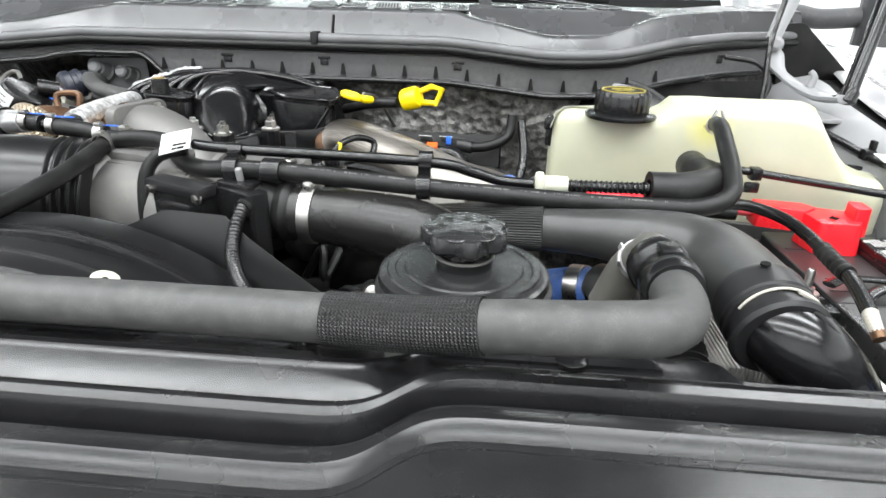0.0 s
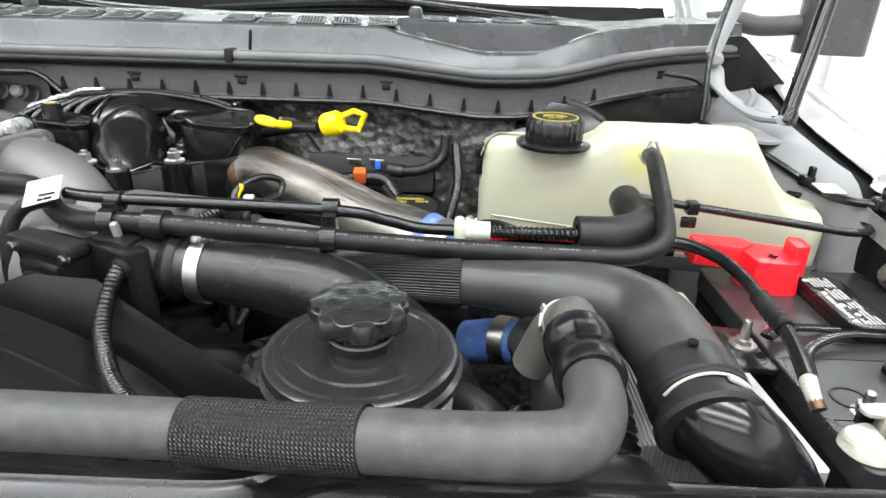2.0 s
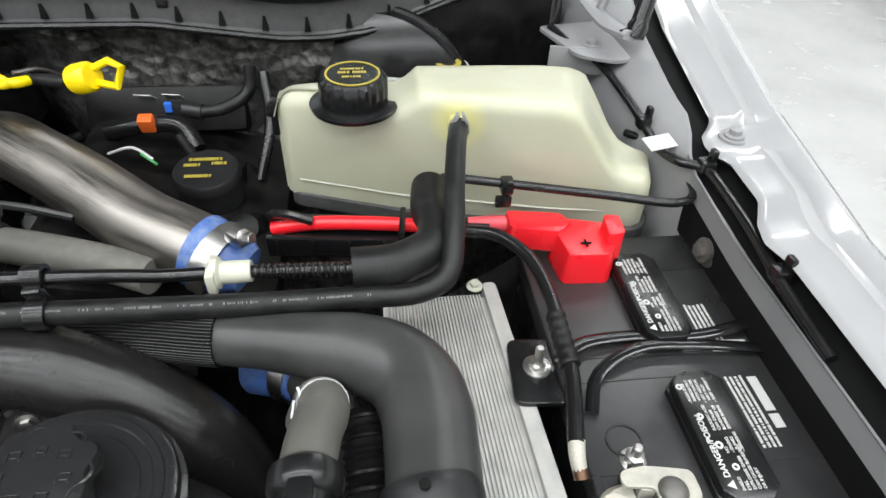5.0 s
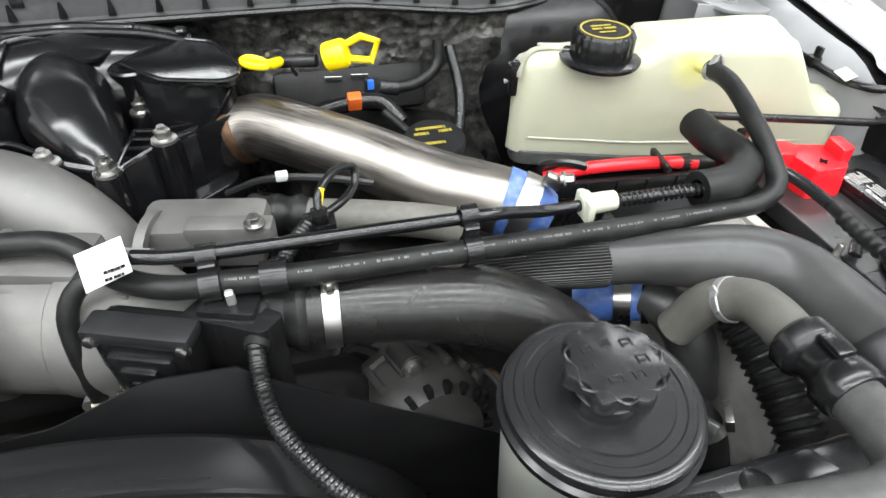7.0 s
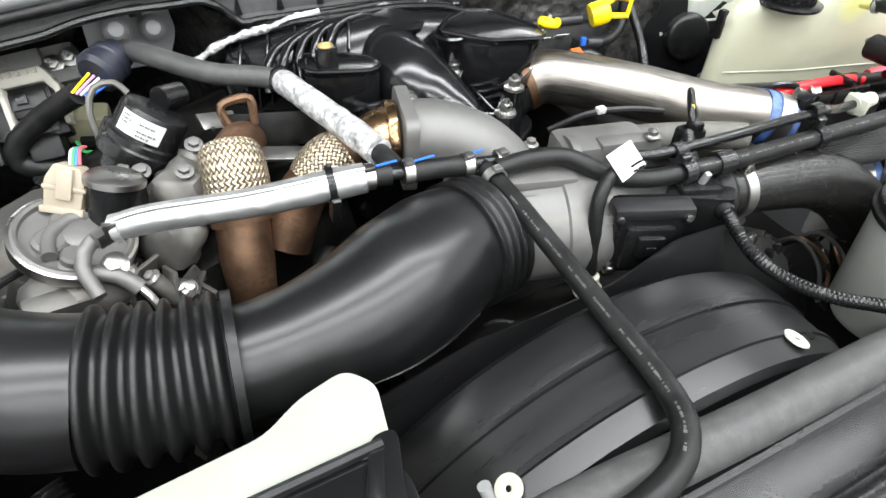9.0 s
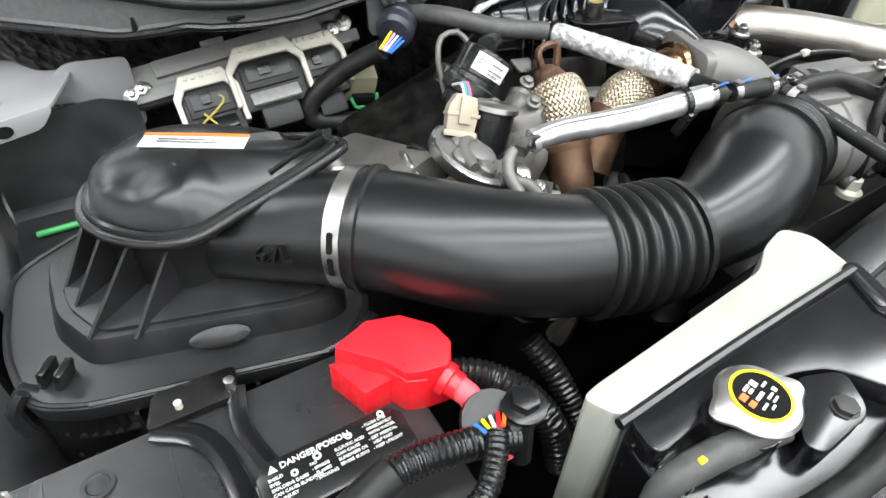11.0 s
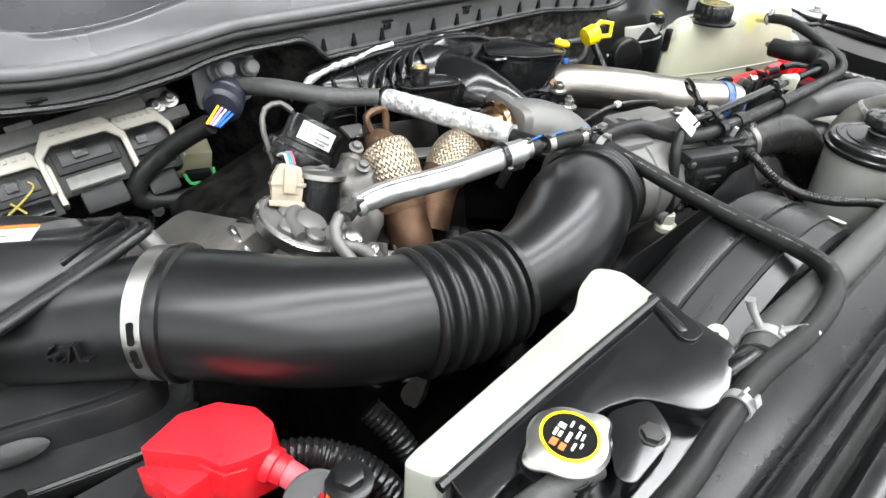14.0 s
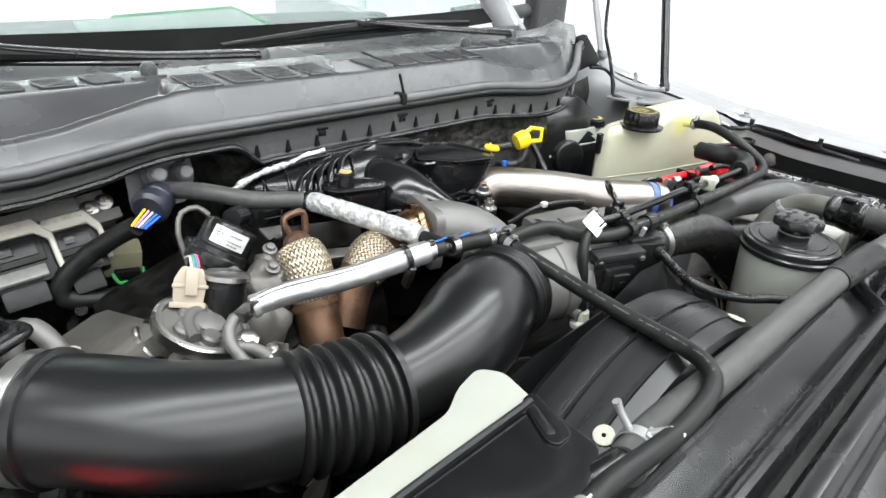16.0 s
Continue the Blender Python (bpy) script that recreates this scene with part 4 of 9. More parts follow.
part("post", tube([(0.66, 1.42, 1.3), (0.62, 1.72, 1.62), (0.56, 2.1, 1.95)], [0.05, 0.04, 0.04], 10, squash=0.6, up=(1, 0, 0)), PAINT_WHITE, pil)
copy_thing(pil, Matrix.Translation((2 * XC - 2 * 0.62 + 0.62 - 0.0, 1.6, 1.3)))

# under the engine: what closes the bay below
solo("undertray", box(XC, 0.75, 0.76, 1.98, 1.5, 0.02, 0), DARK, "grimy undertray far below the engine, near-black for the shade there", "undertray", kind="structure")
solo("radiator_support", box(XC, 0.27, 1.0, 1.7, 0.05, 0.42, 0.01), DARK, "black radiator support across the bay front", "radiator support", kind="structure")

# ---- front cover, shroud, radiator hose ----
cov = thing("front_cover", (XC, 0.2, 1.1), "long ridged black plastic cover over the radiator support", "cover")


def cover_prof(x):
    # left of the middle a raised facet, right of it a flat plate; the beads bend across between them
    s = 1 / (1 + math.exp(-(x - 0.044) / 0.0105))
    turn = float(np.interp(x, [-0.85, -0.77, -0.7, -0.6], [0.031, 0.019, 0.009, 0.0]))
    k = 0.046 * s + turn
    left = [(y + turn * min(1.0, max(0.0, (0.36 - y) / 0.06)), z) for y, z in ((0.378, 1.19), (0.376, 1.218), (0.37, 1.226), (0.357, 1.231), (0.337, 1.239), (0.333, 1.238), (0.329, 1.234), (0.304, 1.226), (0.298, 1.223))]
    edge = 0.378 - 0.021 / (1 + math.exp(-(x - 0.252) / 0.002))
    flat = [(edge, 1.19), (edge - 0.001, 1.226), (edge - 0.003, 1.231), (edge - 0.005, 1.233), (edge - 0.007, 1.234), (edge - 0.008, 1.2345), (edge - 0.009, 1.235), (0.3475, 1.2345), (0.3455, 1.231)]
    out = [(x, a[0] + (b[0] - a[0]) * s, a[1] + (b[1] - a[1]) * s) for a, b in zip(left, flat)]
    bead = [(0.2955, 1.226), (0.2945, 1.233), (0.291, 1.24), (0.286, 1.2435), (0.281, 1.244), (0.276, 1.2415), (0.272, 1.235), (0.2705, 1.222), (0.268, 1.206), (0.26, 1.206), (0.2575, 1.225), (0.2555, 1.235),
            (0.251, 1.2415), (0.244, 1.2445), (0.236, 1.2445), (0.231, 1.241), (0.227, 1.236), (0.222, 1.2355), (0.216, 1.239)]
    return out + [(x, y + k, z) for y, z in bead] + [(x, 0.19 + 0.5 * k, 1.2385), (x, 0.14, 1.234), (x, 0.05, 1.215), (x, -0.02, 1.18), (x, -0.06, 1.1), (x, -0.07, 0.9)]


xs = sorted([-0.84 + 0.01 * k for k in range(140)] + [0.005 + 0.01 * k for k in range(10)] + [0.246, 0.2485, 0.2515, 0.254, 0.257])
part("panel", strip(cover_prof, xs, thick=0.003), COVER, cov, sharp=30)
part("end_face", prism([(0.1, 1.222), (0.21, 1.226), (0.247, 1.231), (0.262, 1.238), (0.275, 1.234), (0.29, 1.23), (0.32, 1.23), (0.33, 1.08), (0.1, 1.08)], -0.002, 0.002, 0.001, m=pose(-0.8425, 0, 0, 90, 0, 90)), COVER, cov, "closed rolled end of the cover")
part("moulded_pad", prism(rounded([(0.05, 0.366), (0.2, 0.37), (0.21, 0.352), (0.062, 0.351)], 0.004), 1.233, 1.2375, 0.0015), COVER, cov)
for x, y in ((-0.663, 0.345), (0.15, 0.357)):
    part("push_clip", lathe([(0, 0), (0.012, 0), (0.011, 0.003), (0.006, 0.005), (0, 0.004)], (x, y, 1.235)), BLACK, cov)
solo("warning_label", prism(rounded([(-0.285, 0.165), (-0.235, 0.165), (-0.235, 0.197), (-0.285, 0.197)], 0.005), 1.237, 1.2392, 0), PAPER, "white and orange warning label on the black front cover", "label")
o = solo("label_band", prism([(-0.283, 0.167), (-0.266, 0.167), (-0.266, 0.195), (-0.283, 0.195)], 1.2388, 1.2398, 0), ORANGE, "orange field printed on the warning label", "label")
rnd = random.Random(8)

shroud = thing("fan_shroud", (-0.24, 0.43, 1.0), "satin black moulded fan shroud with raised ribs", "fan shroud")


def dome_z(x):
    # the drum is a cylinder round the fan
    return 1.0 + math.sqrt(max(0.001, 0.279 ** 2 - (x + 0.29) ** 2))


def dome(x):
    z = dome_z(x)
    e = 0.005
    return [(x, 0.368, z - 0.06), (x, 0.37, z - 0.012), (x, 0.375, z - 0.0065), (x, 0.393, z - 0.004), (x, 0.394, z - 0.0015), (x, 0.398, z - 0.0015), (x, 0.399, z - 0.004), (x, 0.43, z - 0.003), (x, 0.431, z), (x, 0.434, z), (x, 0.435, z - 0.003),
            (x, 0.45, z - 0.001), (x, 0.47, z - 0.003), (x, 0.478, z - 0.012), (x, 0.48, z - 0.05), (x, 0.48, z - 0.2)]


part("drum", strip(dome, [-0.56 + 0.01 * k for k in range(65)], thick=0.003), SHROUD, shroud, sharp=25)


def guard(x):
    top = np.interp(x, [-0.56, -0.4, -0.36, -0.27, -0.256, -0.206, -0.15, -0.133, -0.1, -0.073, 0.02, 0.08], [1.19, 1.236, 1.237, 1.243, 1.248, 1.271, 1.268, 1.25, 1.223, 1.202, 1.13, 1.08])
    return [(x, 0.482, 1.0), (x, 0.484, top - 0.05), (x, 0.505, top)]


part("guard_plate", strip(guard, [-0.56 + 0.01 * k for k in range(65)], thick=0.0025), SHROUD, shroud, "upright black guard plate")
for x, y in ((-0.44, 0.392), (-0.191, 0.388)):
    z = dome_z(x) - 0.003
    lean = Vector((x + 0.29, 0, dome_z(x) - 1.0))
    w = part("washer", lathe([(0.0022, 0), (0.0098, 0), (0.0102, 0.0008), (0.0098, 0.0018), (0.0045, 0.0022), (0.0022, 0.0016)], (x, y, z), lean, 28), WHITE_CLIP, shroud, "pale washer with a centre hole")
    # black dot painted for the shade in the washer's centre hole
    part("pin", lathe([(0, 0), (0.0024, 0), (0.0022, 0.0008), (0, 0.0008)], (x, y, z), lean, 12), INK_AND_SHADE, w)

# flat black disc in place of the shade in a hole
part("hole", lathe([(0, 0), (0.005, 0), (0.005, 0.001), (0, 0.001)], (-0.165, 0.392, dome_z(-0.165) - 0.004), segs=16), INK_AND_SHADE, shroud)

# thick radiator hose across the front
rh = thing("radiator_hose", (0.0, 0.34, 1.24), "thick dusty grey rubber radiator hose across the front", "hose")
D = [(-0.5, 0.342, 1.276), (-0.43, 0.352, 1.265), (-0.28, 0.35, 1.261), (-0.13, 0.348, 1.262), (-0.01, 0.343, 1.2645), (0.05, 0.336, 1.2685), (0.1, 0.327, 1.2765), (0.165, 0.316, 1.286), (0.195, 0.32, 1.288), (0.209, 0.345, 1.286), (0.213, 0.378, 1.283)]
part("hose", tube(D, 0.0165, 20), RUBBER_GREY, rh)
dl = spline(D)
i0 = min(range(len(dl)), key=lambda i: abs(dl[i].x + 0.012))
i1 = min(range(len(dl)), key=lambda i: abs(dl[i].x - 0.107))
part("sleeve", tube(dl[i0:i1:2], 0.0182, 24, straight=True), BRAID, rh, "black braided protective sleeve")
part("paint_dot", lathe([(0, 0), (0.0022, 0), (0.0022, 0.0006), (0, 0.0006)], (0.186, 0.307, 1.2985), (0.25, -0.65, 0.75), 14), YELLOW, rh, "yellow paint dot")
rc = thing("hose_coupler", (0.213, 0.41, 1.26), "black plastic quick coupler on the radiator hose", "coupler")
part("body", lathe([(0, 0), (0.019, 0), (0.021, 0.004), (0.021, 0.016), (0.018, 0.02), (0.016, 0.024), (0.016, 0.034), (0.02, 0.036), (0.022, 0.04), (0.022, 0.05), (0.018, 0.054), (0, 0.054)], (0.213, 0.372, 1.284), (0.0, 0.99, -0.06), 26), BLACK, rc)
part("latch", box(0.213, 0.4, 1.302, 0.014, 0.018, 0.006, 0.002), BLACK, rc)
rp = thing("coolant_pipe_hose", (0.22, 0.48, 1.2), "dusty brown-grey rubber hose with a spring clamp", "hose")
part("hose", tube([(0.213, 0.425, 1.28), (0.216, 0.45, 1.277), (0.22, 0.475, 1.265), (0.212, 0.5, 1.24), (0.2, 0.51, 1.2)], 0.0168, 18), RUBBER_BROWN, rp)
part("clamp", join(band((0.217, 0.487, 1.2545), (-0.2, 0.7, -0.7), 0.0171, 0.006), box(0.203, 0.49, 1.262, 0.002, 0.012, 0.007, 0.0006, (30, 0, 20)), box(0.199, 0.482, 1.258, 0.002, 0.012, 0.007, 0.0006, (30, 0, -10))), GREY_CLAMP, rp, "spring hose clamp")

# ---- coolant tank side ----
tank = thing("coolant_tank", (0.36, 0.8, 1.17), "large cream translucent coolant tank with moulded seam", "tank")
plan = rounded([(0.165, 0.808), (0.3, 0.76), (0.45, 0.725), (0.54, 0.71), (0.56, 0.735), (0.556, 0.8), (0.5, 0.838), (0.3, 0.852), (0.17, 0.845)], 0.02)


def tank_top(x):
    return float(np.interp(x, [0.162, 0.168, 0.18, 0.286, 0.298, 0.31, 0.44, 0.457, 0.494, 0.506, 0.52, 0.54, 0.548, 0.552], [1.3, 1.315, 1.324, 1.325, 1.331, 1.342, 1.343, 1.338, 1.284, 1.272, 1.267, 1.265, 1.26, 1.245]))


def tank_prof(x):
    yf = float(np.interp(x, [0.162, 0.165, 0.172, 0.29, 0.444, 0.532, 0.545, 0.552], [0.824, 0.814, 0.806, 0.766, 0.731, 0.716, 0.722, 0.74]))
    yb = float(np.interp(x, [0.162, 0.168, 0.2, 0.3, 0.44, 0.5, 0.545, 0.552], [0.822, 0.83, 0.84, 0.842, 0.836, 0.822, 0.79, 0.775]))

    def top(y):
        return tank_top(x - 0.3 * max(0.0, y - 0.74)) if x > 0.4 else tank_top(x)

    out = [(x, yf + 0.002, 1.2), (x, yf, 1.24), (x, yf + 0.001, top(yf) - 0.018), (x, yf + 0.003, top(yf) - 0.009), (x, yf + 0.009, top(yf) - 0.003), (x, yf + 0.018, top(yf + 0.018))]
    for k in (0.3, 0.5, 0.7):
        y = yf + (yb - yf) * k
        out.append((x, y, top(y) + 0.001 * math.sin(x * 60 + 9 * k)))
    return out + [(x, yb - 0.018, top(yb) - 0.001), (x, yb - 0.006, top(yb) - 0.006), (x, yb, top(yb) - 0.02), (x, yb, 1.2)]


part("body", strip(tank_prof, [0.162, 0.1635, 0.165, 0.168, 0.172] + [0.178 + 0.006 * k for k in range(61)] + [0.541, 0.544, 0.547, 0.55, 0.552], closed=True), TANK, tank, sharp=60)
part("seam", prism(plan, 1.185, 1.203, 0.005, segs=3), RUBBER_GREY, tank, "dark moulded seam at the foot")
part("moulded_line", tube([(x, float(np.interp(x, [0.172, 0.29, 0.444, 0.54], [0.806, 0.766, 0.731, 0.718])) + 0.0005, 1.222) for x in (0.18, 0.24, 0.29, 0.36, 0.444, 0.53)], 0.0014, 6), TANK, tank)
part("filler_collar", lathe([(0, 0), (0.043, 0), (0.044, 0.004), (0.04, 0.006), (0, 0.006)], (0.245, 0.789, 1.318)), BLACK, tank)
part("side_clip", join(box(0.163, 0.822, 1.29, 0.012, 0.012, 0.04, 0.003), box(0.158, 0.818, 1.3, 0.008, 0.008, 0.014, 0.002)), BLACK, tank, "black moulded side clip")
part("outlet_clamp", join(band((0.34, 0.724, 1.3245), (0, -1, 0.1), 0.0092, 0.006, 0.0012), box(0.336, 0.722, 1.337, 0.003, 0.006, 0.012, 0.0008, (0, 25, 0)), box(0.345, 0.722, 1.337, 0.003, 0.006, 0.012, 0.0008, (0, -25, 0))), GREY_CLAMP, tank, "spring hose clamp")
part("outlet", tube([(0.34, 0.745, 1.322), (0.34, 0.728, 1.324)], 0.0075, 12, straight=True), TANK, tank)


def grip(n, amp):
    return lambda a, r, h: 1 + (amp * (1 if math.sin(n * a) > 0.1 else 0) if r > 0.025 else 0)


cap = part("cap", lathe([(0, 0), (0.031, 0), (0.032, 0.002), (0.032, 0.025), (0.029, 0.029), (0, 0.029)], (0.245, 0.789, 1.322), segs=96, wobble=grip(20, 0.045)), BLACK, tank, "ribbed black screw cap with yellow print")
part("print_ring", lathe([(0.0245, 0.0), (0.0265, 0.0), (0.0265, 0.0008), (0.0245, 0.0008)], (0.245, 0.789, 1.351), segs=40), YPRINT, cap, "yellow printed ring")
part("print", bars([(-0.012, 0.012, 0.008, 0.003), (-0.014, -0.003, 0.0, 0.004), (0.0, 0.013, 0.0, 0.004), (-0.01, 0.01, -0.009, 0.003)], (0.245, 0.789, 1.351), (1, 0, 0), (0, 1, 0), 0.0008, random.Random(2)), YPRINT, cap)

# vacuum booster and brake fluid bottle behind the tank
boo = thing("brake_booster", (0.18, 0.97, 1.1), "round black brake booster behind the coolant tank", "brake booster")
part("shell", lathe([(0, -0.06), (0.1, -0.06), (0.13, -0.03), (0.135, 0), (0.13, 0.02), (0.08, 0.04), (0, 0.045)], (0.27, 1.0, 1.2), (-0.25, -0.95, 0.15), 40), BLACK_GLOSS, boo)
part("crimped_rim", lathe([(0.128, -0.006), (0.1375, -0.005), (0.139, 0.0), (0.1375, 0.005), (0.128, 0.007)], (0.27, 1.0, 1.2), (-0.25, -0.95, 0.15), 56), BLACK, boo)
part("valve_boss", lathe([(0, 0.04), (0.04, 0.04), (0.038, 0.055), (0.03, 0.06), (0, 0.06)], (0.27, 1.0, 1.2), (-0.25, -0.95, 0.15), 32), BLACK, boo)
brf = thing("brake_fluid_bottle", (0.32, 1.0, 1.17), "cloudy white brake fluid bottle with a black and yellow cap", "bottle")
part("body", prism(rounded([(0.248, 0.958), (0.36, 0.945), (0.4, 0.96), (0.4, 1.02), (0.25, 1.02)], 0.022), 1.17, 1.264, 0.012, taper=0.006, segs=4), RESERVOIR, brf)
part("belt", prism(rounded([(0.246, 0.956), (0.36, 0.943), (0.402, 0.958), (0.402, 1.022), (0.248, 1.022)], 0.022), 1.228, 1.232, 0.0015), RESERVOIR, brf)
part("spout", join(tube([(0.25, 0.975, 1.214), (0.214, 0.977, 1.21)], 0.006, 12, straight=True), tube([(0.232, 0.976, 1.212), (0.226, 0.976, 1.2115)], 0.008, 12, straight=True)), RESERVOIR, brf)
part("cap", lathe([(0, 0), (0.023, 0), (0.023, 0.014), (0.019, 0.017), (0, 0.017)], (0.362, 0.968, 1.262), segs=48, wobble=lambda a, r, h: 1 + (0.05 if math.sin(16 * a) > 0 and r > 0.02 else 0)), BLACK, brf)
part("cap_print", lathe([(0.01, 0), (0.017, 0), (0.017, 0.001), (0.01, 0.001)], (0.362, 0.968, 1.279), segs=24), YPRINT, brf)


def text_hose(pts, r, mat, name, label, printed=()):
    t = thing(name, pts[len(pts) // 2], label, "hose")
    part("hose", tube(pts, r, 16), mat, t)
    return t


B = [(-0.322, 0.622, 1.304), (-0.29, 0.62, 1.307), (-0.255, 0.61, 1.306), (-0.222, 0.583, 1.293), (-0.19, 0.565, 1.293), (-0.155, 0.556, 1.297), (-0.1, 0.55, 1.298), (0.026, 0.556, 1.288), (0.14, 0.56, 1.281), (0.245, 0.564, 1.277), (0.29, 0.563, 1.28), (0.313, 0.572, 1.29), (0.32, 0.6, 1.305), (0.325, 0.64, 1.32), (0.332, 0.685, 1.33), (0.34, 0.728, 1.326)]
hb_hose = text_hose(B, 0.0088, RUBBER, "degas_hose", "black rubber coolant hose with printed white text")
A = [(-0.207, 0.577, 1.314), (-0.16, 0.57, 1.313), (0.024, 0.57, 1.309), (0.07, 0.58, 1.298), (0.1, 0.588, 1.288), (0.142, 0.59, 1.286), (0.2, 0.587, 1.287), (0.245, 0.583, 1.289)]
vl = thing("vent_line", (0.0, 0.57, 1.29), "thin glossy black vent line above the hose", "pipe")
part("line", tube(A, 0.0052, 12), BLACK_GLOSS, vl)
part("corrugated_end", tube(A[-3:], 0.006, 12, profile=lambda s, L: 0.0056 + 0.0009 * math.sin(s * 1300), step=0.0012), BLACK, vl)
wc = thing("white_clip", (0.146, 0.59, 1.272), "white plastic quick connector on the vent line", "clip")
part("collar", lathe([(0, -0.014), (0.009, -0.014), (0.0125, -0.011), (0.0125, -0.006), (0.009, -0.004), (0.009, 0.007), (0.0085, 0.018), (0, 0.018)], (0.146, 0.59, 1.286), (1, 0, 0.02), 20), WHITE_CLIP, wc)
part("tab", box(0.136, 0.588, 1.286, 0.007, 0.026, 0.02, 0.002), WHITE_CLIP, wc)
fe = thing("foam_elbow", (0.3, 0.6, 1.27), "matt black foam insulation elbow over the line", "insulation")
part("foam", tube([(0.24, 0.583, 1.289), (0.275, 0.586, 1.289), (0.303, 0.602, 1.291), (0.31, 0.63, 1.29), (0.306, 0.655, 1.288), (0.31, 0.69, 1.286)], 0.0165, 18, hollow=0.45), RUBBER, fe)
vt = thing("tank_vent_tube", (0.5, 0.72, 1.26), "thin black tube bent round the coolant tank", "pipe")
part("tube", tube([(0.31, 0.69, 1.286), (0.325, 0.705, 1.285), (0.36, 0.705, 1.28), (0.48, 0.69, 1.268), (0.55, 0.68, 1.262), (0.575, 0.695, 1.262), (0.58, 0.73, 1.262), (0.575, 0.78, 1.262), (0.55, 0.82, 1.258)], 0.0045, 12), BLACK, vt)
part("tag", prism([(-0.02, -0.009), (0.022, -0.009), (0.022, 0.009), (-0.02, 0.009)], 0, 0.0012, 0.0004, m=pose(0.553, 0.748, 1.288, 20, 8, 25)), PAPER, vt, "white paper tag")
tt = thing("cable_tie", (0.385, 0.7, 1.27), "black cable clip on the tank tube", "clip")
part("clip", join(box(0.385, 0.7, 1.277, 0.012, 0.014, 0.014, 0.002), box(0.382, 0.695, 1.262, 0.016, 0.006, 0.012, 0.002)), BLACK, tt)
for x in (-0.16, 0.026):
    t = thing("hose_tie", (x, 0.56, 1.27), "black double clip joining two hoses", "clip", "hose clips")
    ya = float(np.interp(x, [-0.16, 0.026], [0.57, 0.57]))
    yb = float(np.interp(x, [-0.16, 0.026], [0.556, 0.556]))
    zb = float(np.interp(x, [-0.16, 0.026], [1.297, 1.288]))
    part("upper_loop", band((x, ya, 1.311), (1, 0, 0), 0.0054, 0.013, 0.003), BLACK, t)
    part("lower_loop", band((x, yb, zb), (1, 0, 0), 0.009, 0.013, 0.003), BLACK, t)
    part("bridge", box(x, (ya + yb) / 2 - 0.002, (1.311 + zb) / 2 + 0.002, 0.012, 0.007, 0.016, 0.002, (15, 0, 0)), BLACK, t)

# air pipes on this side
cp = thing("steel_intake_pipe", (0.0, 0.77, 1.2), "brushed stainless steel intake pipe with a bend", "pipe")
H = [(-0.143, 0.845, 1.249), (-0.133, 0.843, 1.253), (-0.115, 0.835, 1.258), (-0.078, 0.806, 1.257), (-0.02, 0.763, 1.25), (0.04, 0.715, 1.24), (0.08, 0.69, 1.236), (0.11, 0.672, 1.232)]
part("pipe", tube(H, 0.034, 32, 0.006), STAINLESS, cp)
part("flange", lathe([(0.02, -0.004), (0.0352, -0.004), (0.0358, 0.0), (0.0352, 0.007), (0.03, 0.007)], H[0], Vector(H[1]) - Vector(H[0]), 32), RUST, cp, "heat-tinted pipe end")
part("boot", tube([(-0.18, 0.848, 1.228), (-0.16, 0.847, 1.24), (-0.144, 0.845, 1.2485)], 0.033, 28), RUBBER, cp, "black boot into the manifold")
bc = thing("blue_coupler", (0.13, 0.66, 1.2), "blue silicone hose coupler with steel clamps", "hose coupler")
part("boot", tube([(0.1, 0.678, 1.234), (0.115, 0.67, 1.231), (0.128, 0.664, 1.229), (0.142, 0.658, 1.224)], [0.0352, 0.034, 0.03, 0.022], 28), BLUE, bc)
part("clamp", join(band((0.118, 0.667, 1.2285), (0.8, -0.5, -0.25), 0.0356, 0.019), box(0.14, 0.655, 1.266, 0.018, 0.012, 0.012, 0.003, (0, 20, -30)), hexbolt(0.146, 0.65, 1.27, 0.005, 0.012, axis=(0.8, -0.5, 0.3))), STEEL, bc, "stainless band clamp")
ip = thing("charge_air_hose", (0.05, 0.52, 1.15), "large black woven charge air hose", "hose")
I = [(-0.105, 0.556, 1.257), (-0.08, 0.553, 1.256), (-0.03, 0.546, 1.254), (0.03, 0.538, 1.245), (0.085, 0.525, 1.215), (0.125, 0.51, 1.17), (0.145, 0.495, 1.11), (0.15, 0.48, 1.04)]
part("hose", tube(I, [0.027, 0.028, 0.031, 0.033, 0.033, 0.033, 0.033, 0.033], 32), BRAID_FINE, ip)
part("clamp", join(band((-0.083, 0.5535, 1.256), (1, -0.08, -0.02), 0.028, 0.012, 0.0015), box(-0.083, 0.5535, 1.2855, 0.009, 0.012, 0.005, 0.0015), hexbolt(-0.083, 0.545, 1.287, 0.0035, 0.005, axis=(0, -1, 0))), STEEL, ip, "stainless worm-drive clamp")
part("cuff", tube([(-0.15, 0.56, 1.258), (-0.1, 0.556, 1.257)], 0.03, 28, straight=True, profile=lambda s, L: 0.029 + 0.0025 * math.sin(s * 320), step=0.003), RUBBER, ip, "black ribbed rubber cuff")
jp = thing("intercooler_pipe", (0.27, 0.47, 1.15), "dusty black rubber intercooler pipe with a ribbed sleeve", "pipe")
J = [(0.01, 0.59, 1.235), (0.07, 0.575, 1.245), (0.135, 0.555, 1.253), (0.2, 0.54, 1.256), (0.246, 0.527, 1.256), (0.276, 0.506, 1.255), (0.287, 0.475, 1.255), (0.287, 0.43, 1.259), (0.285, 0.4, 1.262)]
part("hose", tube(J[2:], [0.02, 0.0215, 0.026, 0.031, 0.032, 0.0305, 0.029], 30), PIPE_RUBBER, jp)
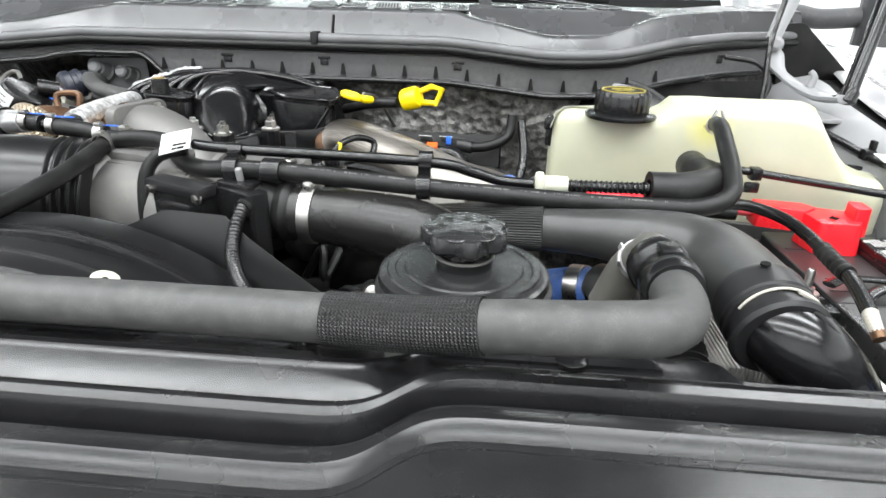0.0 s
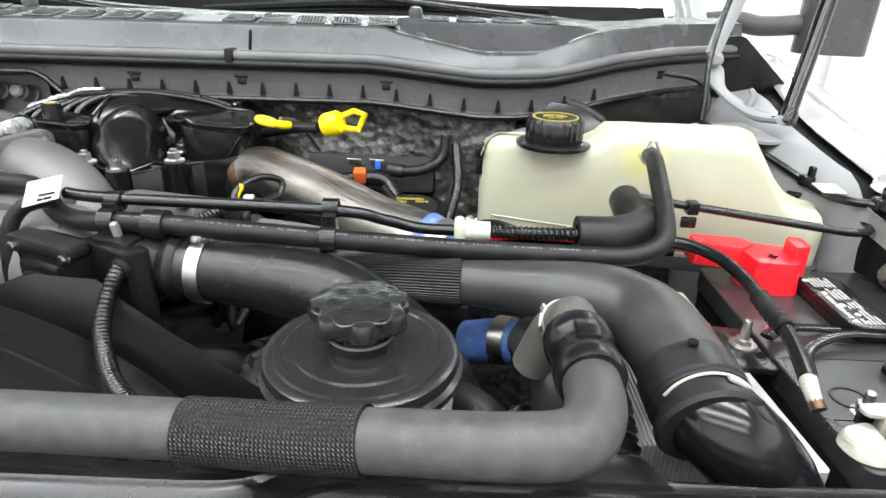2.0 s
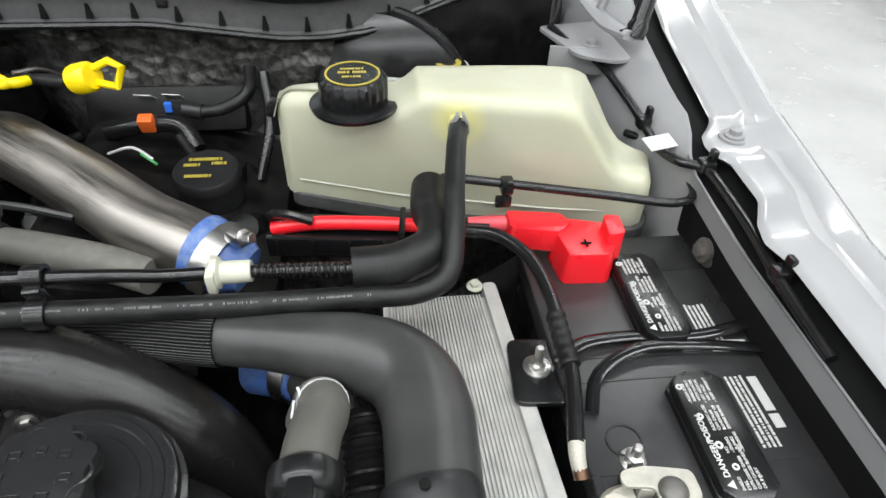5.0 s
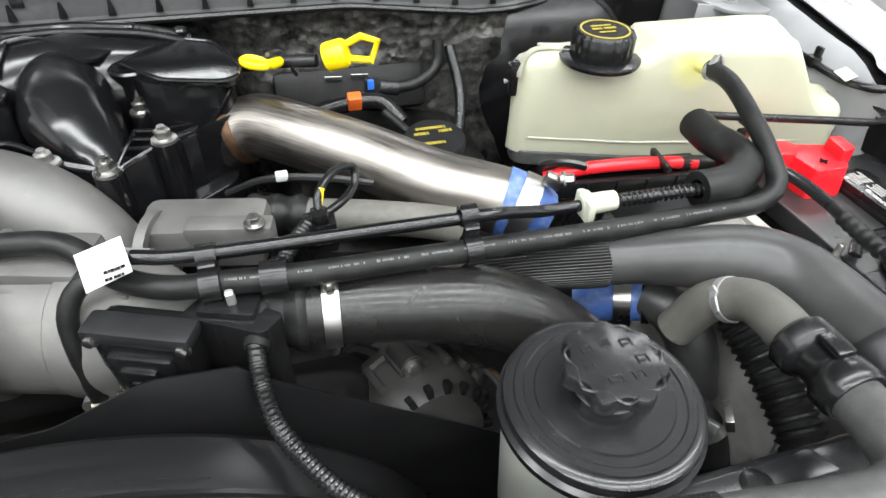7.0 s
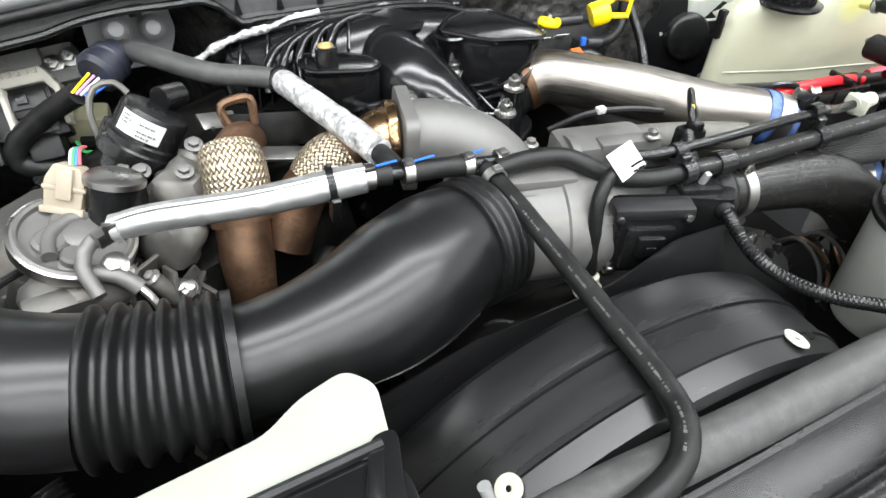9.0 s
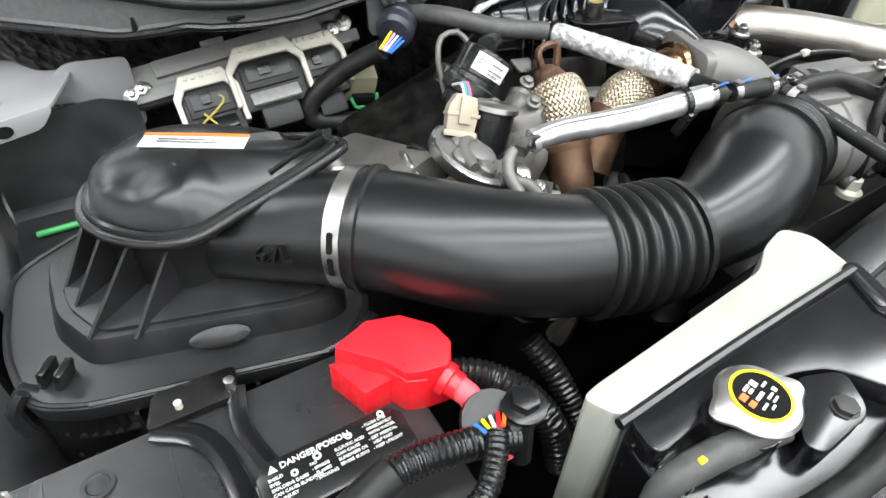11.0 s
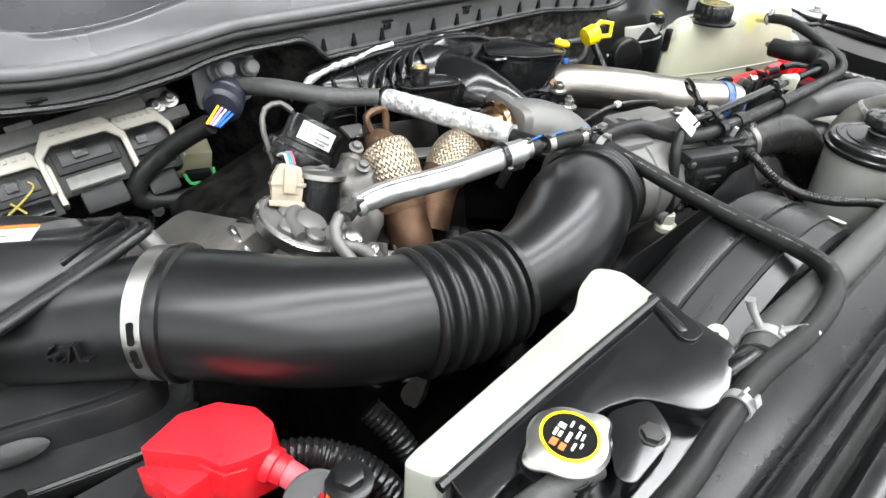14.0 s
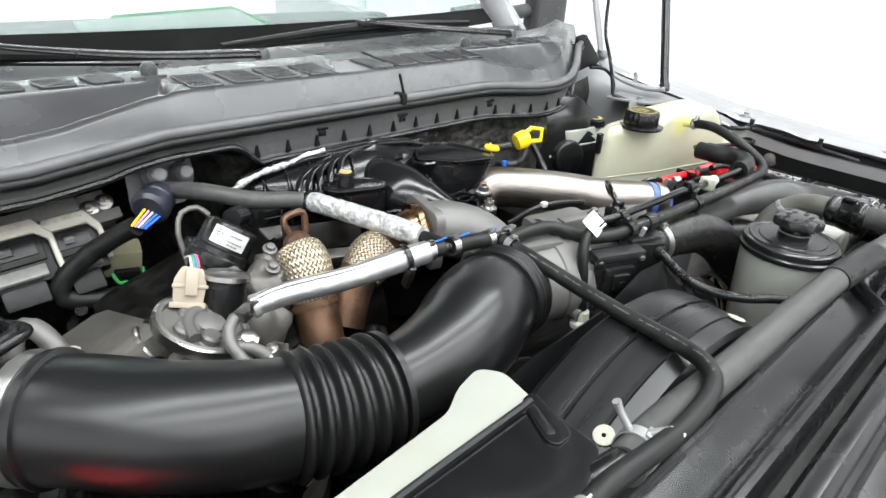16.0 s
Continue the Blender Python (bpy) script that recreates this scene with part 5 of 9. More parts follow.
part("sleeve", tube(J[:3] + [(0.139, 0.5545, 1.2532)], [0.021, 0.022, 0.0225, 0.0225], 40), RIBBED, jp, "black pleated heat sleeve")
cb = thing("pipe_connector", (0.28, 0.36, 1.2), "black plastic intercooler connector with a wire spring", "connector")
ax = Vector((0.06, -0.96, -0.2)).normalized()
col = part("collar", lathe([(0.02, -0.004), (0.0295, -0.005), (0.031, -0.002), (0.0318, 0.002), (0.0318, 0.018), (0.0302, 0.0195), (0.0302, 0.0215), (0.0318, 0.0222), (0.0316, 0.024), (0.0295, 0.025), (0.0295, 0.034), (0.0325, 0.0355), (0.0325, 0.0395), (0.03, 0.042), (0.02, 0.042)], (0.284, 0.413, 1.262), ax, 48), BLACK_DUSTY, cb)
# black disc on the collar paints the vent hole's shade
part("vent_hole", lathe([(0, 0), (0.0034, 0), (0.0034, 0.0012), (0, 0.0012)], (0.279, 0.4035, 1.2935), (-0.1, -0.05, 1), 16), INK_AND_SHADE, col, "small round vent hole")
part("spring_wire", join(tube([Vector((0.286, 0.38, 1.2545)) + Vector((0.0308 * math.cos(a), 0.002, 0.0325 * math.sin(a))) for a in (0.45 + 0.22 * k for k in range(11))], 0.001, 8), box(0.299, 0.3795, 1.283, 0.014, 0.004, 0.002, 0.0005, (0, 25, 0))), TAN, cb, "dull wire spring clip")
EL = [(0.285, 0.393, 1.2595), (0.29, 0.382, 1.255), (0.3, 0.377, 1.247), (0.318, 0.376, 1.23), (0.336, 0.377, 1.206), (0.35, 0.38, 1.165), (0.356, 0.384, 1.08)]
elb = part("elbow", tube(EL, [0.0285, 0.0285, 0.028, 0.0268, 0.0255, 0.0258, 0.0258], 36), BLACK_GLOSS, cb, "glossy black plastic elbow")
part("ring", lathe([(0.025, -0.003), (0.0278, -0.0025), (0.0285, 0), (0.0278, 0.0025), (0.025, 0.003)], EL[4], Vector(EL[5]) - Vector(EL[3]), 40), BLACK, elb)
part("rail", tube([Vector(q) + Vector((0.008, -0.012, 0.024)) for q in EL[1:4]], 0.0022, 8), BLACK, elb)
part("nib", box(0.33, 0.365, 1.224, 0.01, 0.003, 0.006, 0.001, (0, 40, 0)), BLACK, elb)

# aluminium cooler beside the battery
co = thing("cooler", (0.33, 0.53, 1.0), "bare aluminium cooler with fine upright fins", "cooler")
part("core", prism([(0.262, 0.42), (0.372, 0.42), (0.36, 0.632), (0.262, 0.632)], 1.02, 1.198, 0.003), RADIATOR, co)
part("end_plate", prism(rounded([(0.37, 0.395), (0.384, 0.395), (0.37, 0.645), (0.357, 0.645)], 0.005), 1.0, 1.204, 0.005, segs=3), RADIATOR, co, "rounded aluminium end plate")
for k in range(30):
    x = 0.265 + 0.0034 * k
    part("fin", prism([(x, 0.418), (x + 0.0022, 0.418), (x + 0.0022 - 0.0004 * k, 0.634), (x - 0.0004 * k, 0.634)], 1.03, 1.2, 0.0006, segs=1), RADIATOR, co)
part("bolt", hexbolt(0.35, 0.642, 1.202, 0.005, 0.006), WHITE_CLIP, co)

# power steering reservoir
ps = thing("power_steering_reservoir", (0.075, 0.42, 1.12), "cloudy white fluid reservoir with a stepped black lid", "reservoir")
c = (0.073, 0.425)
part("bowl", lathe([(0, 1.13), (0.05, 1.13), (0.056, 1.14), (0.063, 1.255), (0.064, 1.262), (0, 1.262)], (*c, 0), segs=48), RESERVOIR, ps)
part("lid", lathe([(0, 1.258), (0.066, 1.258), (0.0675, 1.26), (0.0675, 1.265), (0.064, 1.267), (0.065, 1.27), (0.064, 1.275), (0.061, 1.277), (0.058, 1.277), (0.057, 1.2785), (0.052, 1.2785), (0.051, 1.2775), (0.045, 1.2775), (0.044, 1.279), (0.03, 1.2795), (0.024, 1.28), (0.0, 1.28)], (*c, 0), segs=64), SATIN, ps, "satin black stepped lid with rings")
part("neck", lathe([(0, 1.278), (0.021, 1.278), (0.021, 1.288), (0, 1.288)], (*c, 0), segs=36), BLACK, ps)


def lobes(a, r, h):
    return 1 + (0.1 * math.cos(7 * a) if r > 0.02 else 0)


psc = thing("reservoir_cap", (*c, 1.288), "black seven-lobed screw cap with raised symbols", "cap")
part("knob", lathe([(0, 0), (0.018, 0), (0.02, 0.002), (0.021, 0.006), (0.0275, 0.008), (0.0305, 0.011), (0.0305, 0.019), (0.029, 0.022), (0.026, 0.0225), (0, 0.0225)], (*c, 1.288), segs=84, wobble=lobes), SATIN, psc)
for a, b, w in ((-0.013, 0.012, 0.008), (0.0, 0.014, 0.007), (0.013, 0.011, 0.008), (-0.017, -0.001, 0.007), (0.017, -0.003, 0.008), (-0.006, -0.013, 0.01), (0.009, -0.013, 0.008)):
    px, py = c[0] + a, c[1] + b
    part("symbol", join(box(px - w * 0.4, py, 1.3106, 0.001, 0.006, 0.0012, 0.0003), box(px + w * 0.4, py, 1.3106, 0.001, 0.006, 0.0012, 0.0003), box(px, py + 0.0026, 1.3106, w * 0.8, 0.001, 0.0012, 0.0003), box(px, py - 0.001, 1.3106, w * 0.5, 0.001, 0.0012, 0.0003)), SATIN, psc, "raised moulded symbol")
part("top_rim", tube([(c[0] + 0.0275 * (1 + 0.1 * math.cos(7 * k * math.pi / 42)) * math.cos(k * math.pi / 42), c[1] + 0.0275 * (1 + 0.1 * math.cos(7 * k * math.pi / 42)) * math.sin(k * math.pi / 42), 1.3095) for k in range(85)], 0.0011, 6, straight=True), SATIN, psc)
part("rim_ring", lathe([(0.0205, 0), (0.0225, 0), (0.0225, 0.002), (0.0205, 0.002)], (*c, 1.2875), segs=40), STEEL, psc, "bright worn ring")

for ob in (ps, psc):
    ob.location.z -= 0.009

# ---- batteries ----
def battery(cx, cy, top, along_y, label):
    """A twelve-volt battery. Local u runs along its length."""
    t = thing("battery", (cx, cy, top - 0.19), label, "battery", "starter batteries")
    u, v = (Vector((0, 1, 0)), Vector((-1, 0, 0))) if along_y else (Vector((1, 0, 0)), Vector((0, 1, 0)))
    o = Vector((cx, cy, top))

    def at(a, b, h=0.0):
        return o + u * a + v * b + Vector((0, 0, h))

    def slab(pts, z0, z1, bev, taper=0.0, segs=2):
        return prism([tuple(at(a, b))[:2] for a, b in pts], top + z0, top + z1, bev, taper, segs)

    part("case", slab(rounded([(-0.15, -0.09), (0.15, -0.09), (0.15, 0.09), (-0.15, 0.09)], 0.008), -0.19, -0.02, 0.004), BLACK, t)
    part("lid", slab(rounded([(-0.152, -0.093), (0.152, -0.093), (0.152, 0.093), (-0.152, 0.093)], 0.01), -0.022, 0.0, 0.005, segs=3), BATTERY_CASE, t)
    for a in (-0.1, -0.022, 0.002, 0.1):
        part("seam", slab([(a, -0.086), (a + 0.0012, -0.086), (a + 0.0012, 0.086), (a, 0.086)], -0.001, 0.0007, 0), BATTERY_CASE, t)
    return t, at, slab, u, v


WARNINGS = ((-0.046, 0.0065, ("SHIELD", "EYES.", "EXPLOSIVE GASES", "CAN CAUSE BLINDNESS", "OR INJURY")), (-0.0185, 0.0045, ("NO", "- SPARKS", "- FLAMES", "- SMOKING")),
            (-0.0005, 0.006, ("SULFURIC ACID", "CAN CAUSE", "BLINDNESS OR", "SEVERE BURNS")), (0.023, 0.0135, ("- FLUSH EYES", "  IMMEDIATELY", "  WITH WATER", "- GET MEDICAL", "  HELP FAST", "- KEEP UPRIGHT")))


def plate(t, at, slab, u, v, a, b, flip=1):
    def outline(d):
        return [(a - 0.053 - d, b - 0.012), (a - 0.044, b - 0.021 - d), (a + 0.044, b - 0.021 - d), (a + 0.053 + d, b - 0.012), (a + 0.053 + d, b + 0.012), (a + 0.044, b + 0.021 + d), (a - 0.044, b + 0.021 + d), (a - 0.053 - d, b + 0.012)]

    p = part("vent_cover", slab(outline(0), -0.002, 0.014, 0.0025), BLACK, t, "raised black vent cover with white warnings")
    part("skirt", slab(outline(0.0015), -0.002, 0.006, 0.001), BLACK, p)
    yaw = math.degrees(math.atan2((u * flip).y, (u * flip).x))

    def write(name, text, x, y, size, align="LEFT"):
        part(name, letters(text, size, pose(*at(a + x * flip, b + y * flip, 0.0144), 0, 0, yaw), 0.0002, align), PRINT, p, "white printed warning")

    write("heading", "DANGER/POISON", -0.036, 0.0135, 0.0062)
    part("warning_triangle", slab([(a - 0.0445 * flip, b + 0.0112 * flip), (a - 0.038 * flip, b + 0.0112 * flip), (a - 0.0412 * flip, b + 0.0168 * flip)], 0.0135, 0.0145, 0), PRINT, p)
    for x, y, lines in WARNINGS:
        for k, text in enumerate(lines):
            write("print", text, x, y - 0.0038 * k, 0.0031)
    for x, y, r in ((-0.029, 0.0045, 0.0026), (-0.012, 0.0085, 0.003), (0.012, 0.0118, 0.0026), (0.0385, 0.0168, 0.0026)):
        q = at(a + x * flip, b + y * flip, 0.0138)
        part("pictogram", lathe([(r * 0.45, 0), (r, 0), (r, 0.0008), (r * 0.45, 0.0008)], q, segs=14), PRINT, p)


rb, at, slab, u, v = battery(0.493, 0.538, 1.212, True, "black starter battery in its tray beside the cooler")
plate(rb, at, slab, u, v, -0.08, -0.009)
plate(rb, at, slab, u, v, 0.06, -0.009)
part("side_print", bars([(-0.045 + 0.002 * k, 0.0, 0.0042 * k, 0.0021) for k in range(5)], at(0.055, -0.06, 0), u, v, 0.0006, random.Random(5)), PRINT, rb, "white printed lines")
part("side_print", bars([(-0.03, 0.035, 0.0042 * k, 0.0021) for k in range(4)], at(-0.06, -0.056, 0), u, v, 0.0006, random.Random(6)), PRINT, rb, "white printed lines")
part("type_panel", slab([(-0.075, -0.068), (-0.063, -0.068), (-0.063, -0.06), (-0.075, -0.06)], -0.001, 0.0006, 0), PRINT, rb)
part("type_panel", slab([(-0.06, -0.068), (-0.028, -0.068), (-0.028, -0.06), (-0.06, -0.06)], -0.001, 0.0006, 0), PRINT, rb)
part("rating_box", slab([(-0.002, -0.078), (0.01, -0.078), (0.012, -0.045), (0.0, -0.045)], -0.001, 0.0008, 0), PRINT, rb, "pale rating panel")
part("cell_mark", lathe([(0.012, 0), (0.014, 0), (0.014, 0.001), (0.012, 0.001)], at(-0.074, 0.06, 0), segs=28), BLACK_DUSTY, rb)


def hold_down(pts, r, label, mat):
    t = thing("hold_down_strap", pts[0], label, "strap", "battery straps")
    part("strap", tube(pts, r, 10, squash=0.4, up=(0, 0, 1)), mat, t)
    return t


hold_down([(0.4, 0.532, 1.222), (0.425, 0.55, 1.221), (0.475, 0.557, 1.217), (0.53, 0.553, 1.217), (0.585, 0.56, 1.222)], 0.006, "black steel hold-down strap across the battery", BLACK_GLOSS)
hold_down([(0.415, 0.487, 1.215), (0.43, 0.52, 1.218), (0.47, 0.54, 1.222), (0.52, 0.54, 1.221), (0.595, 0.53, 1.219)], 0.0055, "bowed black strap beside the hold-down", BLACK_GLOSS)
hb = thing("hold_down_bracket", (0.388, 0.535, 1.19), "black bracket with a zinc bolt beside the battery", "bracket")
part("plate", prism(rounded([(0.36, 0.505), (0.42, 0.5), (0.42, 0.565), (0.365, 0.57)], 0.01), 1.203, 1.209, 0.002), BLACK, hb)
part("bolt", hexbolt(0.385, 0.538, 1.209, 0.0075, 0.007, 0.018), STEEL, hb, "zinc bolt")
rs = thing("battery_tray_bracket", (0.615, 0.66, 1.15), "black steel tray bracket with a large bolt", "bracket")
part("plate", prism(rounded([(-0.09, -0.05), (0.03, -0.05), (0.045, 0.005), (0.03, 0.032), (-0.005, 0.034), (-0.02, 0.01), (-0.05, 0.0), (-0.085, -0.01)], 0.012), -0.003, 0.003, 0.0015, m=pose(0.582, 0.665, 1.222, 90, 0, 90)), BLACK, rs)
part("disc", lathe([(0, 0), (0.018, 0), (0.0165, 0.003), (0.012, 0.004), (0.012, 0.007), (0, 0.008)], (0.579, 0.643, 1.231), (-0.95, 0, 0.15), 32), ALU_DIRTY, rs, "round zinc washer")
part("bolt", hexbolt(0.571, 0.643, 1.232, 0.008, 0.007, axis=(-0.95, 0, 0.15)), ALU_DIRTY, rs)
part("tray_edge", box(0.588, 0.55, 1.17, 0.012, 0.3, 0.05, 0.004), BLACK, rs)


def terminal(x, y, z, rot, flip, nut):
    """A clamp round a lead post at x, y; its lug runs along local x."""
    t = thing("battery_terminal", (x, y, z), "pale oxidised battery clamp with a bolt", "terminal", "battery clamps")
    m = pose(x, y, z, 0, 0, rot) @ Matrix.Diagonal((1, flip, 1, 1))
    ring = [(0.0165 * math.cos(a) - 0.002, 0.0165 * math.sin(a)) for a in (0.5 + 0.26 * k for k in range(20))]
    part("clamp", prism(ring + [(0.016, -0.015), (0.018, -0.003), (0.004, -0.002), (0.004, 0.003), (0.018, 0.006)], 0.002, 0.017, 0.002, m=m), TAN, t)
    part("top_plate", prism(rounded([(-0.02, -0.014), (0.012, -0.019), (0.03, -0.016), (0.03, -0.005), (0.008, -0.003), (0.01, 0.016), (-0.012, 0.017), (-0.021, 0.004)], 0.005), 0.0165, 0.0195, 0.001, m=m), TAN, t, "folded pale top plate")
    # black block in place of the shade under the folded plate
    part("plate_gap_shade", prism(rounded([(0.004, -0.022), (0.026, -0.02), (0.026, -0.016), (0.004, -0.018)], 0.001), 0.002, 0.012, 0.001, m=m), BLACK, t, "black block painted for the shade under the folded plate")
    part("bright_edge", prism(rounded([(0.006, -0.0245), (0.02, -0.023), (0.02, -0.021), (0.006, -0.0225)], 0.0006), 0.004, 0.008, 0.0005, m=m), STEEL, t, "bright cut edge of the clamp")
    part("post", lathe([(0, 0), (0.0105, 0), (0.01, 0.0205), (0.0085, 0.023), (0.005, 0.0245), (0, 0.025)], m @ Vector((-0.002, 0, 0)), segs=28), ALU_DIRTY, t, "dull domed lead post")
    part("lug", prism(rounded([(0.016, -0.018), (0.036, -0.014), (0.05, 0.002), (0.045, 0.02), (0.03, 0.026), (0.014, 0.016)], 0.008), 0.0, 0.007, 0.0025, taper=0.005, m=m), TAN, t, "pale folded lug")
    part("lug_dome", lathe([(0, 0), (0.012, 0), (0.0105, 0.0025), (0.007, 0.002), (0, 0.001)], m @ Vector((0.034, 0.004, 0.006)), segs=24), TAN, t)
    n = m @ Vector((*nut, -0.004))
    part("bolt", hexbolt(*n, 0.0072, 0.011, 0.01), STEEL, t, "zinc nut on a stud")
    part("clamp_arm", tube([n, m @ Vector((nut[0] * 0.6 + 0.004, nut[1] * 0.5, 0.004))], 0.007, 8, straight=True, squash=0.6, up=(0, 0, 1)), ALU_DIRTY, t)
    return t


terminal(0.442, 0.414, 1.213, 178, 1, (0.009, -0.034))
gc = thing("ground_cable", (0.42, 0.5, 1.2), "black taped ground cable with a tinned end", "cable")
G = [(0.335, 0.668, 1.25), (0.368, 0.658, 1.252), (0.393, 0.628, 1.25), (0.402, 0.585, 1.246), (0.401, 0.545, 1.243), (0.401, 0.516, 1.242), (0.395, 0.481, 1.24), (0.388, 0.451, 1.237)]
part("cable", tube(G, 0.0062, 14), BLACK, gc)
part("taped_joint", tube([(0.4015, 0.562, 1.2445), (0.401, 0.54, 1.243), (0.4005, 0.512, 1.2418)], 0.0085, 14, profile=lambda s, L: 0.008 + 0.0005 * math.sin(s * 700), step=0.002), RUBBER, gc)
part("tinned_end", tube([(0.389, 0.4535, 1.2372), (0.3875, 0.444, 1.2335), (0.388, 0.436, 1.2285)], [0.0062, 0.0058, 0.0052], 12), TAN, gc, "pale crimped cable end")
part("copper_end", tube([(0.388, 0.437, 1.229), (0.3885, 0.431, 1.2255)], 0.0054, 10, straight=True), RUST, gc, "bare copper strands")

rk = thing("red_terminal_cover", (0.44, 0.65, 1.2), "bright red plastic terminal cover on the battery", "terminal cover", "terminal covers")
part("shell", join(prism(rounded([(0.43, 0.628), (0.474, 0.626), (0.492, 0.655), (0.488, 0.676), (0.445, 0.688), (0.425, 0.668)], 0.006), 1.212, 1.246, 0.003, taper=0.004, segs=3),
                   prism(rounded([(0.385, 0.672), (0.432, 0.66), (0.45, 0.676), (0.44, 0.692), (0.385, 0.7)], 0.004), 1.224, 1.248, 0.003, taper=0.002),
                   prism(rounded([(0.47, 0.64), (0.488, 0.643), (0.49, 0.67), (0.474, 0.672)], 0.004), 1.228, 1.259, 0.003, taper=0.001)), RED, rk, sharp=30)
part("plus_mark", join(box(0.452, 0.645, 1.2475, 0.01, 0.002, 0.0012, 0), box(0.452, 0.645, 1.2475, 0.002, 0.01, 0.0012, 0)), INK_AND_SHADE, rk)
part("sleeve", tube([(0.4, 0.69, 1.237), (0.375, 0.695, 1.236), (0.35, 0.697, 1.234)], [0.0085, 0.0075, 0.007], 14), PINK, rk, "faded pink-red sleeve")
rt = thing("cable_trough", (0.24, 0.69, 1.2), "black plastic trough holding a red cable", "cable trough")
part("trough", join(prism([(0.155, 0.7), (0.33, 0.682), (0.33, 0.675), (0.155, 0.692)], 1.213, 1.232, 0.002), prism([(0.155, 0.722), (0.33, 0.705), (0.33, 0.698), (0.155, 0.715)], 1.213, 1.24, 0.002), prism([(0.155, 0.722), (0.33, 0.705), (0.33, 0.675), (0.155, 0.692)], 1.21, 1.215, 0.001)), BLACK, rt)
for k in range(5):
    x = 0.165 + 0.034 * k
    part("rib", box(x, 0.693 - 0.1 * (x - 0.155), 1.222, 0.003, 0.006, 0.018, 0.0008), BLACK, rt)
part("hook", tube([(0.165, 0.722, 1.22), (0.158, 0.716, 1.242), (0.18, 0.705, 1.249), (0.2, 0.7, 1.244)], 0.0045, 8), BLACK, rt)
part("red_cable", tube([(0.16, 0.712, 1.228), (0.2, 0.705, 1.238), (0.25, 0.699, 1.24), (0.3, 0.694, 1.238), (0.33, 0.692, 1.233)], 0.007, 14), RED, rt, "red cable")
part("strap", box(0.285, 0.693, 1.243, 0.006, 0.042, 0.008, 0.002, (0, 0, -6)), BLACK, rt)
part("black_cable", tube([(0.31, 0.693, 1.236), (0.34, 0.694, 1.232), (0.37, 0.69, 1.232)], 0.008, 12), RUBBER, rt, "black corrugated cable")

lb, at, slab, u, v = battery(-0.978, 0.511, 1.212, False, "black starter battery with white warnings and a maker's panel")
plate(lb, at, slab, u, v, -0.066, 0.0)
plate(lb, at, slab, u, v, 0.076, 0.0)
for k, text in enumerate(("WARNING: To avoid personal injury", "see owner guide for jump start", "instructions. Cold cranking amps")):
    part("warning", letters(text, 0.0042, pose(-1.06, 0.4735 - 0.0048 * k, 1.2126, 0, 0, -4), 0.0002, "LEFT"), PRINT, lb, "white lettered warning")
part("notice", bars([(0.0, 0.046 - 0.004 * (k % 3), -0.0046 * k, 0.0026) for k in range(6)], (-0.945, 0.4665, 1.2126), (1, -0.07, 0), (0.07, 1, 0), 0.0006, random.Random(12)), PRINT, lb, "white printed notice")


def panel(name, x, y, w, h, mat, z, label=""):
    b = prism([(-w / 2, -h / 2), (w / 2, -h / 2), (w / 2, h / 2), (-w / 2, h / 2)], -0.001, 0, 0)
    bmesh.ops.transform(b, matrix=pose(x, y, z, 0, 0, -5), verts=b.verts)
    part(name, b, mat, lb, label)


panel("rating", -1.0005, 0.462, 0.011, 0.0046, PRINT, 1.2127, "white rating panel")
part("rating_figures", letters("750", 0.0046, pose(-1.0005, 0.462, 1.2129, 0, 0, -5), 0.0002), INK_AND_SHADE, lb)
panel("maker_panel", -1.0505, 0.4565, 0.0285, 0.0072, PRINT, 1.2127, "plain maker's panel")
panel("maker_field", -1.0505, 0.4565, 0.0272, 0.006, INK_AND_SHADE, 1.213)
panel("type_panel", -1.0545, 0.4475, 0.0095, 0.0062, PRINT, 1.2127)
panel("type_panel", -1.0335, 0.4465, 0.0295, 0.0058, PRINT, 1.2127)
part("type_letters", letters("ML", 0.0056, pose(-1.0545, 0.4475, 1.2129, 0, 0, -5), 0.0002), INK_AND_SHADE, lb)
part("type_letters", letters("BXT-65-750", 0.0052, pose(-1.0335, 0.4465, 1.2129, 0, 0, -5), 0.0002), INK_AND_SHADE, lb)
for k, text in enumerate(("DIST. BY", "DEARBORN MI")):
    part("small_print", letters(text, 0.0034, pose(-1.016, 0.4535 - 0.0042 * k, 1.2127, 0, 0, -3), 0.0002, "LEFT"), PRINT, lb)
part("date_code", bars([(-0.03, 0.03, 0.0, 0.004)], at(-0.06, -0.088, 0), u, v, 0.0005, random.Random(9)), BLACK_DUSTY, lb)
part("cell_plug", lathe([(0, 0), (0.011, 0), (0.011, 0.0015), (0.008, 0.0015), (0.007, 0.0005), (0.004, 0.0005), (0, 0.0012)], at(-0.067, 0.068, 0), segs=28), BLACK_DUSTY, lb)
terminal(-1.097, 0.559, 1.213, 176, 1, (0.009, -0.036))
hold_down([(-1.005, 0.6, 1.216), (-0.975, 0.575, 1.215), (-0.965, 0.52, 1.2145), (-0.98, 0.46, 1.2155), (-1.0, 0.425, 1.22)], 0.009, "black steel hold-down strap with rusty edges", BLACK_GLOSS)
hold_down([(-0.945, 0.605, 1.22), (-0.95, 0.57, 1.214), (-0.935, 0.5, 1.214), (-0.945, 0.45, 1.216), (-0.965, 0.42, 1.222)], 0.007, "black steel strap beside the hold-down", BLACK_GLOSS)
lbk = thing("hold_down_bracket", (-0.975, 0.41, 1.2), "black bracket with a tall zinc stud beside the battery", "bracket")
